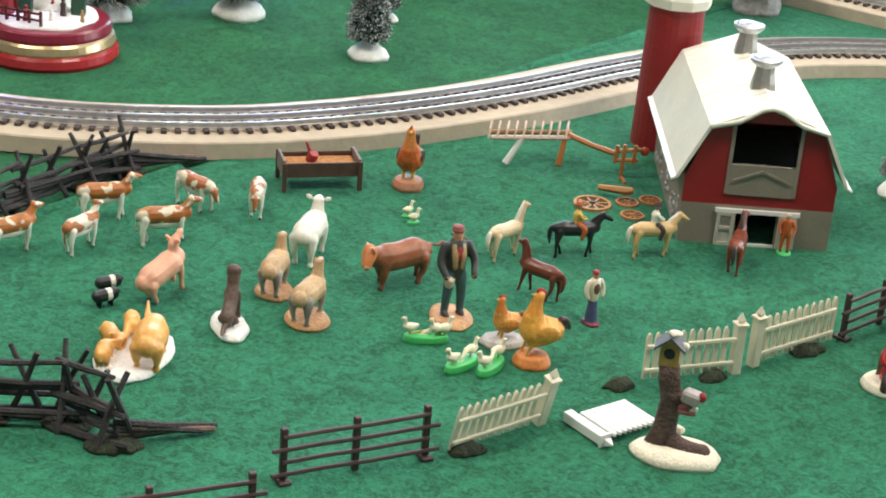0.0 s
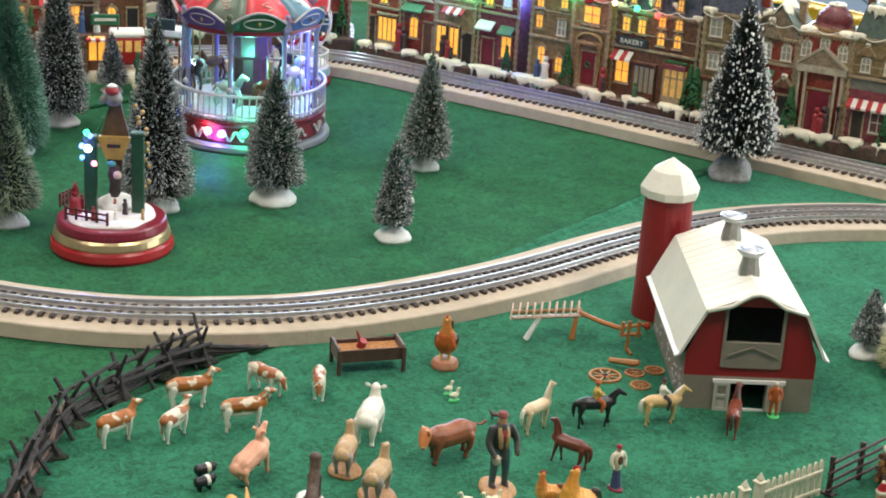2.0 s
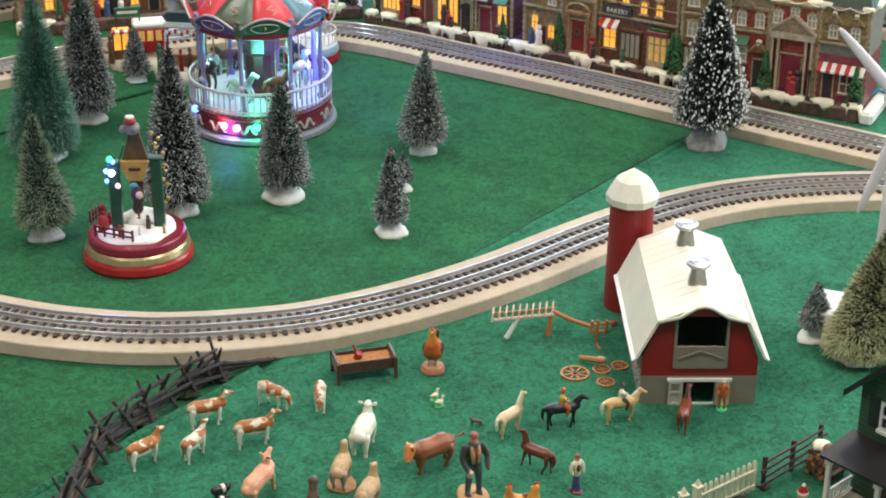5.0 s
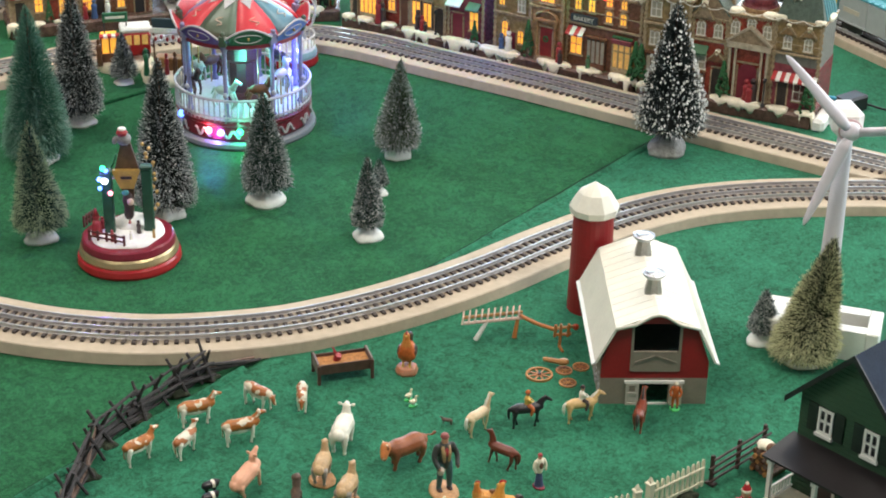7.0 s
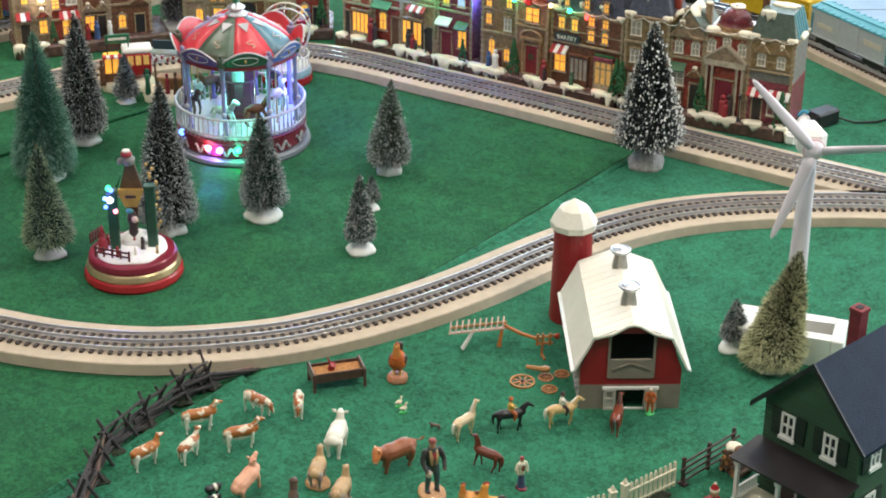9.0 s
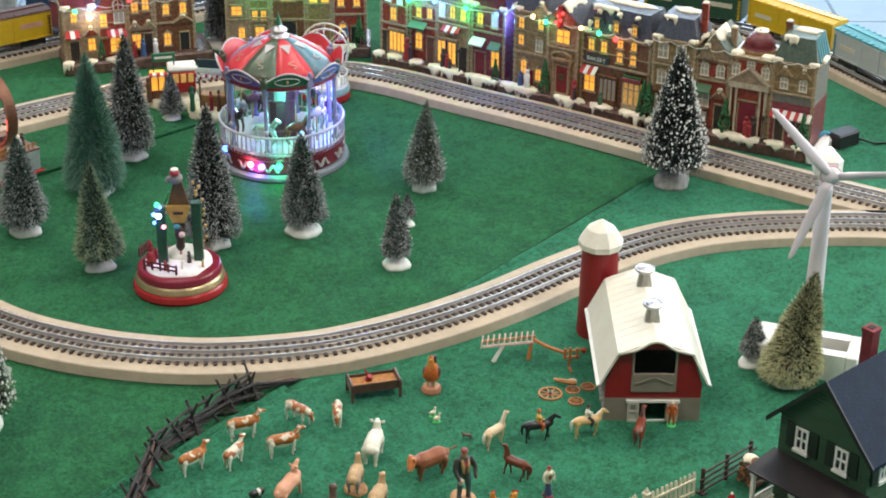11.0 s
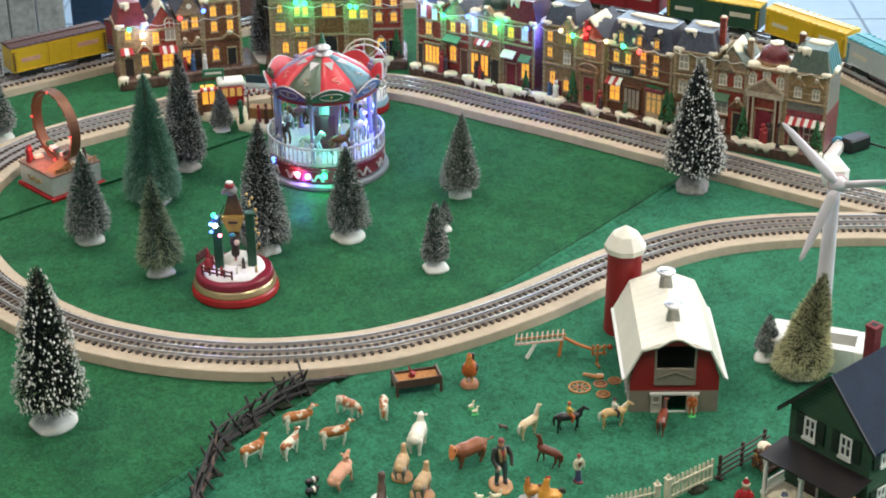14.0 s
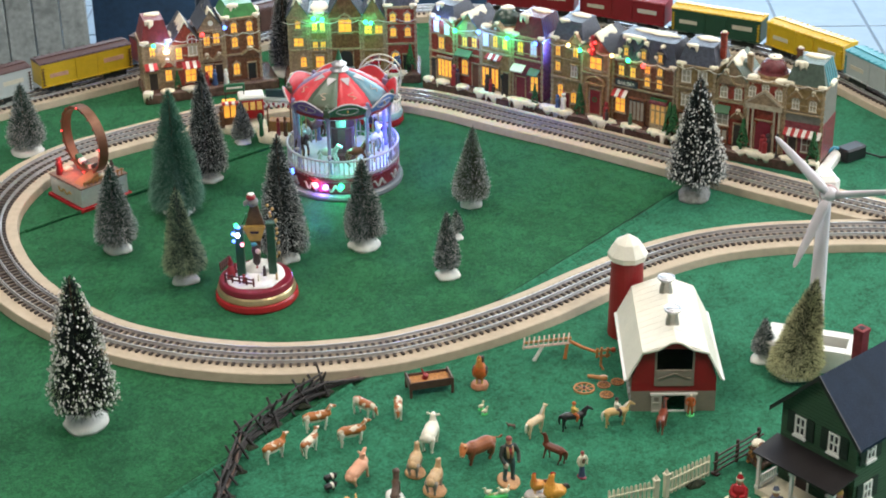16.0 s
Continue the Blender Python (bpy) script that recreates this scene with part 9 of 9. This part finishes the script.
def fowl(bm, m, s, body, head_slot=1, tail_slot=2, comb=3, plume=1.0, rear=0):
    v0 = len(bm.verts)
    limb(bm, [(-0.22 * s, 0, 0.50 * s), (0.05 * s, 0, 0.42 * s), (0.20 * s, 0, 0.56 * s)], [0.20 * s, 0.27 * s, 0.18 * s], body, 10)
    limb(bm, [(0.20 * s, 0, 0.58 * s), (0.28 * s, 0, 0.80 * s), (0.30 * s, 0, 0.92 * s)], [0.17 * s, 0.10 * s, 0.09 * s], head_slot, 8)
    cone(bm, 0.035 * s, 0.002 * s, 0, 0.11 * s, 6, Matrix.Translation((0.37 * s, 0, 0.91 * s)) @ pose(0, 0, 0, 0, 90, 0), 4)
    for k in range(4):
        ball(bm, (0.24 * s + k * 0.045 * s, 0, 1.02 * s - abs(k - 1.5) * 0.015 * s), (0.04 * s, 0.018 * s, 0.05 * s), seg=6, slot=comb)
    ball(bm, (0.36 * s, 0, 0.84 * s), (0.025 * s, 0.02 * s, 0.05 * s), seg=6, slot=comb)
    for k in range(5):
        a = 0.5 + k * 0.28
        limb(bm, [(-0.28 * s, 0, 0.55 * s), (-0.28 * s - 0.28 * plume * s * math.cos(a), (k - 2) * 0.02 * s, 0.55 * s + 0.30 * plume * s * math.sin(a)), (-0.34 * s - 0.38 * plume * s * math.cos(a), (k - 2) * 0.03 * s, 0.53 * s + 0.26 * plume * s * math.sin(a))], [0.10 * s, 0.07 * s, 0.03 * s], tail_slot, 6)
    for q in (-1, 1):
        ball(bm, (-0.03 * s, q * 0.20 * s, 0.46 * s), (0.24 * s, 0.07 * s, 0.15 * s), (0, 12, 0), 8, tail_slot if plume >= 1 else body)
        limb(bm, [(0.04 * s, q * 0.09 * s, 0.26 * s), (0.05 * s, q * 0.09 * s, 0.04 * s)], [0.05 * s, 0.03 * s], 4, 6)
    bm.verts.ensure_lookup_table()
    if rear:
        bmesh.ops.rotate(bm, verts=bm.verts[v0:], cent=(0, 0, 0.25 * s), matrix=Matrix.Rotation(radians(-rear), 3, "Y"))
    bmesh.ops.transform(bm, verts=bm.verts[v0:], matrix=m)


def rooster():
    bm = B()
    lathe(bm, [(0.0125, 0), (0.013, 0.003), (0.011, 0.008), (0.004, 0.010)], 20, 0.15, None, 5, 3.3)
    fowl(bm, at(0, 0, 0.007), 0.043, 0, rear=18)
    statue("rooster", bm, [mat("rooster_orange", (0.50, 0.11, 0.02), 0.45, var=0.35, scale=120), mat("rooster_neck", (0.55, 0.20, 0.04), 0.45, var=0.3, scale=150), mat("rooster_tail", (0.045, 0.025, 0.02), 0.4, var=0.4), FIG_R, YEL_CL, mat("orange_base", (0.60, 0.34, 0.20), 0.5, var=0.4, tint=(0.62, 0.20, 0.10))],
           at(0.0398, -0.2586, GROUND, 262), "orange brown rooster figurine on a small base", "rooster", size=0.76)


rooster()
bm = B()
lathe(bm, [(0.0145, 0), (0.015, 0.003), (0.012, 0.009), (0.004, 0.011)], 20, 0.15, None, 5, 5.1)
fowl(bm, at(0, 0, 0.008), 0.051, 0, plume=0.6, rear=26)
statue("hen", bm, [mat("hen_yellow", (0.70, 0.33, 0.05), 0.45, var=0.2, scale=120), mat("hen_neck", (0.68, 0.28, 0.04), 0.45, var=0.2, scale=150), mat("hen_tail", (0.05, 0.03, 0.025), 0.4, var=0.4), GLOSS_RED, YEL_CL, mat("hen_base", (0.60, 0.20, 0.05), 0.5, var=0.3)],
       at(0.1115, -0.4930, GROUND, 205), "yellow hen figurine with a red comb on an orange base", "hen", size=0.64)
bm = B()
lathe(bm, [(0.018, 0), (0.0185, 0.002), (0.016, 0.005), (0.004, 0.006)], 20, 0.2, None, 5, 7.7, 0.7)
fowl(bm, at(0, 0, 0.004), 0.032, 0, plume=0.6, rear=15)
statue("hen", bm, [mat("brown_hen", (0.55, 0.25, 0.05), 0.45, var=0.35, scale=120), mat("brown_neck", (0.50, 0.17, 0.03), 0.45, var=0.2), mat("brown_tail", (0.20, 0.08, 0.03), 0.4, var=0.3), FIG_R, YEL_CL, mat("grey_base", (0.50, 0.46, 0.42), 0.6, var=0.3)],
       at(0.0972, -0.4717, GROUND, 195), "small brown hen figurine on a grey base", "hen", size=0.7)


def duck(bm, m, s):
    v0 = len(bm.verts)
    limb(bm, [(-0.34 * s, 0, 0.42 * s), (0.0, 0, 0.34 * s), (0.22 * s, 0, 0.40 * s)], [0.08 * s, 0.24 * s, 0.17 * s], 0, 8)
    limb(bm, [(0.22 * s, 0, 0.45 * s), (0.28 * s, 0, 0.74 * s)], [0.11 * s, 0.09 * s], 0, 7)
    ball(bm, (0.32 * s, 0, 0.80 * s), (0.13 * s, 0.10 * s, 0.10 * s), seg=8)
    ball(bm, (0.46 * s, 0, 0.78 * s), (0.09 * s, 0.05 * s, 0.03 * s), seg=6, slot=1)
    limb(bm, [(0.02 * s, 0, 0.18 * s), (0.02 * s, 0, 0.0)], [0.05 * s, 0.05 * s], 1, 5)
    bm.verts.ensure_lookup_table()
    bmesh.ops.transform(bm, verts=bm.verts[v0:], matrix=m)


DUCK_W = mat("duck_cream", (0.78, 0.72, 0.52), 0.45, var=0.08)
for x, y, rz, places in ((0.0559, -0.4758, 6, ((-0.012, 180), (0.008, 190), (0.014, 10))), (0.0749, -0.5029, 50, ((-0.010, 200), (0.010, 20))), (0.0900, -0.5030, 62, ((-0.010, 190), (0.011, 10)))):
    bm = B()
    lathe(bm, [(0.0172, 0), (0.0176, 0.0025), (0.0165, 0.0058), (0.010, 0.0064)], 28, 0.0, None, 2, 0.0, 0.42)
    for u, a in places:
        duck(bm, at(u, 0, 0.0062, a - rz + 20), 0.0165)
    statue("duck_strip", bm, [DUCK_W, YEL_CL, GRASS_P], at(x, y, GROUND, rz), "cream toy ducks on a bright green plastic strip", "ducks", "duck strips")
for x, y, rz in ((0.0411, -0.3061, 40), (0.0450, -0.3165, 30)):
    bm = B()
    lathe(bm, [(0.0062, 0), (0.0062, 0.0016), (0.004, 0.002)], 20, 0.0, None, 2, 0.0, 0.6)
    duck(bm, at(0, 0, 0.0014), 0.0145)
    statue("toy_goose", bm, [DUCK_W, YEL_CL, GRASS_P], at(x, y, GROUND, rz), "small cream toy goose on a green foot", "goose", "geese")


# ---- feed wagon ----


def feed_wagon():
    fw = thing("feed_trough", at(-0.0175, -0.2635, GROUND, 15) @ Matrix.Scale(0.88, 4), "brown toy feed trough full of grain with a red scoop", "trough")
    tr_m = mat("trough_dark", (0.09, 0.045, 0.032), 0.6, var=0.3, scale=150)
    bm = B()
    box(bm, -0.026, 0.026, -0.011, 0.011, 0.010, 0.013)
    part("bottom", bm, tr_m, fw)
    for q in ((-0.027, 0.027, -0.0125, -0.011), (-0.027, 0.027, 0.011, 0.0125)):
        bm = B()
        box(bm, *q, 0.010, 0.021, 0.0004)
        part("side_board", bm, tr_m, fw)
    for x in (-0.0275, 0.0275):
        bm = B()
        box(bm, x - 0.001, x + 0.001, -0.013, 0.013, 0.010, 0.0235, 0.0004)
        part("end_board", bm, mat("trough_grey", (0.20, 0.15, 0.13), 0.6, var=0.3) if x < 0 else bpy.data.materials["trough_grey"], fw)
        for y in (-0.014, 0.014):
            bm = B()
            box(bm, x - 0.0016, x + 0.0016, y - 0.0016, y + 0.0016, 0, 0.022, 0.0004)
            part("leg", bm, tr_m, fw)
    bm = B()
    box(bm, -0.0262, 0.0262, -0.0108, 0.0108, 0.013, 0.018, 0.001)
    part("grain", bm, mat("grain", (0.50, 0.22, 0.07), 0.8, var=0.4, scale=300, bump=1.0, bscale=900), fw, "tan grain filling")
    bm = B()
    cone(bm, 0.004, 0.0035, 0, 0.007, 12, pose(-0.006, 0.001, 0.018, 20, 15, 0))
    limb(bm, [(-0.006, 0.001, 0.023), (-0.009, 0.003, 0.031)], [0.0016, 0.001], 0, 6)
    part("scoop", bm, FIG_R, fw)


feed_wagon()


# ---- hay rake, plough and loose wheels ----


def hay_rake():
    hr = thing("hay_rake", at(-0.0045, 0.0051, GROUND), "orange and pink plastic toy hay rake with curved tines", "farm tool")
    a, b = Vector((0.095, -0.207, 0.018)), Vector((0.150, -0.196, 0.018))
    for off in (0.0, 0.011):
        bm = B()
        o = Vector((0.002, off, 0))
        tube(bm, [a + o, b + o], 0.0016, 6)
        part("beam", bm, PINK_PL if off == 0 else WOOD, hr)
    for k in range(10):
        p = a + (b - a) * (k / 9.5)
        bm = B()
        tube(bm, [p + Vector((0.0, -0.003, 0.0)), p + Vector((0.001, 0.0, 0.006)), p + Vector((0.002, 0.007, 0.009)), p + Vector((0.002, 0.013, 0.004)), p + Vector((0.002, 0.015, -0.004))], 0.0008, 5)
        part("tine", bm, PINK_PL, hr)
    for p, q, mt in ((Vector((0.118, -0.203, 0.0175)), Vector((0.108, -0.206, 0.0)), WHITE), (Vector((0.147, -0.197, 0.0175)), Vector((0.144, -0.202, 0.0)), ORANGE)):
        bm = B()
        tube(bm, [p, q], [0.0018, 0.0024], 6)
        part("leg", bm, mt, hr)
    bm = B()
    tube(bm, [(0.148, -0.194, 0.020), (0.165, -0.208, 0.018), (0.182, -0.216, 0.016)], 0.0019, 6)
    part("draw_pole", bm, ORANGE, hr)


hay_rake()


def plough():
    pg_ = thing("toy_plough", at(0.1825, -0.2140, GROUND) @ Matrix.Scale(0.81, 4), "orange plastic toy plough standing on end", "farm tool")
    for q in (((-0.003, 0, 0.0), (-0.002, 0, 0.030)), ((-0.010, 0, 0.024), (0.012, 0.002, 0.026)), ((-0.010, 0, 0.016), (0.010, 0.001, 0.017)), ((-0.009, 0, 0.014), (-0.008, 0, 0.029)), ((0.006, 0, 0.014), (0.007, 0, 0.030)), ((-0.003, 0, 0.002), (0.0, -0.012, 0.001))):
        bm = B()
        tube(bm, q, 0.0017, 6)
        part("bar", bm, ORANGE if q[0][2] < 0.02 else WOOD, pg_)
    bm = B()
    ball(bm, (0.015, 0.004, 0.024), (0.004, 0.003, 0.004), seg=8)
    part("knob", bm, mat("orange_red", (0.50, 0.06, 0.02), 0.4), pg_, smooth=True)


plough()


def loose_wheel(x, y, r, mt, rim, label, solid=False):
    wh = thing("toy_cartwheel", at(x, y, GROUND, 17), label, "wheel", "loose cart wheels")
    bm = B()
    t = r * 0.16
    w = max(r * 0.16, 0.0014)
    prof = [(r - w, 0), (r, 0), (r, t), (r - w, t)]
    rings = [[bm.verts.new((rr * math.cos(6.2832 * k / 30), rr * math.sin(6.2832 * k / 30), z)) for k in range(30)] for rr, z in prof]
    for i in range(4):
        p, q = rings[i], rings[(i + 1) % 4]
        for k in range(30):
            bm.faces.new((p[k], p[(k + 1) % 30], q[(k + 1) % 30], q[k]))
    part("rim", bm, rim, wh)
    for k in range(8):
        bm = B()
        a = 6.2832 * k / 8
        box(bm, 0.1 * r, r - w * 0.9, -r * 0.05, r * 0.05, t * 0.25, t * 0.8, m=Matrix.Rotation(a, 4, "Z"))
        part("spoke", bm, mt, wh)
    bm = B()
    cone(bm, r * 0.18, r * 0.14, 0, t * 1.4, 12)
    part("hub", bm, FIG_D if not solid else mt, wh)
    if solid:
        bm = B()
        cone(bm, r - w, r - w, 0.0002, t * 0.3, 24)
        part("disc", bm, BROWN, wh)


loose_wheel(0.1582, -0.2646, 0.0122, mat("wheel_pink", (0.50, 0.22, 0.10), 0.45, var=0.15), WOOD, "large spoked toy cart wheel lying on the grass")
loose_wheel(0.1811, -0.2568, 0.0076, WOOD, bpy.data.materials["wheel_pink"], "small tan toy cart wheel lying flat", True)
loose_wheel(0.1827, -0.2782, 0.0078, WOOD, WOOD, "small orange toy cart wheel lying flat", True)
loose_wheel(0.1968, -0.2505, 0.0076, ORANGE, WOOD, "small orange toy cart wheel by the barn", True)
loose_wheel(0.1820, -0.2391, 0.0044, WOOD, PINK_PL, "tiny pale toy wheel lying flat", True)
bm = B()
tube(bm, [(0.160, -0.236, 0.004), (0.176, -0.246, 0.0065), (0.180, -0.248, 0.008)], [0.002, 0.0028, 0.002], 6)
statue("cart_shaft", bm, [WOOD], at(-0.0037, 0.0041, GROUND), "short orange toy cart shaft on the grass", "cart part", size=1.0)


# ---- birdhouse stump with mailbox ----


def stump():
    sp = thing("birdhouse_stump", at(0.1746, -0.5745, GROUND, -12) @ Matrix.Scale(0.637, 4), "brown stump figurine with birdhouse and letter box, sandy snow base", "figurine")
    bark = mat("bark", (0.10, 0.060, 0.045), 0.7, var=0.45, scale=160, bump=1.0, bscale=400)
    bm = B()
    lathe(bm, [(0.034, 0), (0.035, 0.003), (0.031, 0.0075), (0.012, 0.010)], 34, 0.12, Matrix.Translation((0.006, -0.006, 0)), 0, 4.0, 0.66)
    part("base", bm, SNOW_WARM, sp, "sandy snow base", True)
    bm = B()
    pts = [(-0.006, 0, 0.006), (-0.005, 0, 0.02), (-0.003, 0, 0.045), (-0.006, 0, 0.062), (-0.008, 0, 0.074)]
    tube(bm, pts, [0.0125, 0.0092, 0.0078, 0.0082, 0.0074], 14)
    for v in bm.verts:
        f = noise.noise(v.co * 130)
        v.co.x, v.co.y = v.co.x + 0.0022 * f, v.co.y + 0.0022 * noise.noise(v.co * 150)
    limb(bm, [(-0.002, -0.002, 0.012), (0.012, -0.006, 0.008), (0.026, -0.006, 0.008)], [0.008, 0.0075, 0.006], 0, 9)
    limb(bm, [(-0.004, 0, 0.05), (0.007, -0.003, 0.046)], [0.008, 0.006], 0, 8)
    part("stump", bm, bark, sp, "dark twisted stump", True)
    bm = B()
    box(bm, -0.0155, -0.001, -0.007, 0.006, 0.074, 0.090)
    prism(bm, [(-0.0165, 0.090), (0.0, 0.090), (-0.0083, 0.097)], -0.007, 0.006)
    bh = part("birdhouse", bm, mat("birdhouse_ochre", (0.42, 0.24, 0.06), 0.6, var=0.2), sp, "ochre birdhouse")
    bm = B()
    cone(bm, 0.0042, 0.0042, 0, 0.0006, 16, pose(-0.0083, -0.0070, 0.0845, 90))
    part("entrance", bm, DARK, bh)
    for s in (-1, 1):
        bm = B()
        prism(bm, [(-0.0083, 0.0965), (-0.0083 + s * 0.0115, 0.0868), (-0.0083 + s * 0.0115, 0.0888), (-0.0083, 0.0985)], -0.010, 0.008)
        part("roof", bm, mat("birdhouse_roof", (0.10, 0.10, 0.11), 0.6, var=0.3) if s < 0 else bpy.data.materials["birdhouse_roof"], bh)
    snow_lump(bh, -0.006, -0.003, 0.0995, 0.005, 0.004, 0.0022)
    snow_lump(bh, 0.002, 0.0, 0.088, 0.003, 0.003, 0.004)
    bm = B()
    box(bm, 0.002, 0.016, -0.012, 0.0, 0.050, 0.060, 0.002, m=pose(0, 0, 0, 0, 6, -15))
    mb = part("letter_box", bm, mat("mailbox_grey", (0.34, 0.30, 0.27), 0.5, var=0.2), sp, "grey letter box")
    bm = B()
    ball(bm, (0.020, -0.012, 0.056), (0.0032, 0.003, 0.0042), seg=8)
    part("flag", bm, FIG_R, mb, smooth=True)
    bm = B()
    box(bm, 0.004, 0.017, -0.014, -0.002, 0.040, 0.043, 0.0008)
    limb(bm, [(0.006, -0.009, 0.043), (0.012, -0.010, 0.046)], [0.003, 0.0034], 0, 7)
    part("shelf", bm, mat("shelf_red_brown", (0.22, 0.07, 0.06), 0.6, var=0.3), sp)
    snow_lump(sp, 0.014, -0.010, 0.0445, 0.004, 0.003, 0.0022)
    snow_lump(sp, 0.004, 0.010, 0.014, 0.006, 0.004, 0.004)


stump()


# ---- winter figurines and log pile at the house ----


def winter_figurine(x, y, rz, label, coat, base_r=0.021):
    bm = B()
    lathe(bm, [(base_r, 0), (base_r * 1.02, 0.002), (base_r * 0.92, 0.006), (base_r * 0.3, 0.0075)], 26, 0.14, None, 1, x * 30, 0.8)
    box(bm, -0.013, 0.010, 0.002, 0.011, 0.005, 0.022, 0.001, slot=2)
    lathe(bm, [(0.010, 0.005), (0.0105, 0.010), (0.008, 0.020), (0.0085, 0.027), (0.0055, 0.033), (0.002, 0.034)], 14, slot=0)
    for k in (-1, 1):
        limb(bm, [(k * 0.0075, -0.001, 0.029), (k * 0.009, -0.007, 0.022), (k * 0.003, -0.010, 0.020)], [0.003, 0.0026, 0.0022], 0, 7)
        limb(bm, [(k * 0.004, -0.004, 0.012), (k * 0.005, -0.012, 0.011), (k * 0.005, -0.014, 0.006)], [0.0042, 0.0036, 0.003], 3, 7)
    ball(bm, (0, -0.0005, 0.0385), (0.0048, 0.0046, 0.0054), seg=10, slot=4)
    cone(bm, 0.0050, 0.0022, 0.0415, 0.0485, 12, slot=0)
    lathe(bm, [(0.0048, 0.0402), (0.0055, 0.0415), (0.0048, 0.0430)], 12, slot=1)
    ball(bm, (0, 0, 0.0495), 0.0018, seg=7, slot=1)
    statue("winter_figurine", bm, [coat, SNOW_WARM, BROWN, FIG_D, SKIN], at(x, y, GROUND, rz), label, "figurine", "winter figurines", 0.78)


winter_figurine(0.3022, -0.4925, -20, "seated winter figurine in red on a sandy snow base", GLOSS_RED)
winter_figurine(0.3352, -0.5137, 15, "seated winter figurine in blue grey on a brown base", mat("coat_grey_blue", (0.10, 0.11, 0.16), 0.6, var=0.2), 0.016)
bm = B()
for k in (-1, 1):
    limb(bm, [(k * 0.003, 0, 0.012), (k * 0.003, 0, 0.001)], [0.0026, 0.0022], 1, 7)
limb(bm, [(0, 0, 0.012), (0, 0, 0.024)], [0.006, 0.0055], 0, 9)
ball(bm, (0, 0, 0.031), 0.0048, seg=9, slot=2)
ball(bm, (0, 0.0005, 0.034), (0.005, 0.005, 0.0036), seg=9, slot=3)
statue("porch_figurine", bm, [FIG_R, FIG_D, SKIN, YEL_CL], at(0.3957, -0.5250, 0.0122, -40), "small figurine in red with a yellow hat on the porch", "figurine", size=0.8)


def log_pile():
    lg = thing("log_pile", at(0.3354, -0.4153, GROUND, -48) @ Matrix.Scale(0.873, 4), "pile of split logs with a snowy top", "log pile")
    rng = random.Random(11)
    k = 0
    for r in range(5):
        for c in range(5 - r // 2):
            bm = B()
            x = -0.010 + c * 0.0052 + 0.002 * (r % 2)
            tube(bm, [(x, -0.011 + rng.uniform(-0.002, 0.002), 0.0028 + r * 0.0046), (x, 0.011 + rng.uniform(-0.002, 0.002), 0.0028 + r * 0.0046)], 0.0025, 7)
            part("log", bm, [WOOD, BROWN, RUSTIC_L][(r + c) % 3], lg)
    snow_lump(lg, -0.004, 0.0, 0.026, 0.009, 0.008, 0.004)
    bm = B()
    ball(bm, (0.006, -0.004, 0.029), (0.006, 0.006, 0.005), seg=9)
    part("bundle", bm, mat("bundle_brown", (0.25, 0.12, 0.06), 0.7, var=0.3), lg, smooth=True)


log_pile()

# ---- ties of the tracks, the nearest as single pieces ----


def lay_ties(trk, ties, near):
    bm = B()
    box(bm, -0.0019, 0.0019, -0.0220, 0.0220, 0, 0.0026, 0.0004)
    me = bpy.data.meshes.new("tie")
    bm.to_mesh(me)
    bm.free()
    me.materials.append(TIE)
    rest = B()
    for i, (p, w) in enumerate(ties):
        m = at(p.x, p.y, BOARD_Z, math.degrees(math.atan2(w.y, w.x)))
        if i < near:
            o = new("tie", me)
            o.parent, o.matrix_basis = trk, m
        else:
            box(rest, -0.0019, 0.0019, -0.0220, 0.0220, 0, 0.0026, m=m)
    if rest.verts:
        tagged(part("tie_run", rest, TIE, trk), kind="stuff")
    else:
        rest.free()


lay_ties(loop, loop_ties, loop_n)
lay_ties(outer, outer_ties, outer_n)

# ---- floor tiles ----
bm = B()
box(bm, -0.1275, 0.1275, -0.1275, 0.1275, -0.004, 0, 0.002)
tile_me = bpy.data.meshes.new("tile")
bm.to_mesh(tile_me)
bm.free()
tile_me.materials.append(TILE)
for i in range(17):
    for j in range(16):
        x, y = -1.55 + i * 0.262, 1.06 + j * 0.262
        o = new("tile", tile_me)
        o.parent, o.matrix_basis = floor, at(x, y, FLOOR_Z)
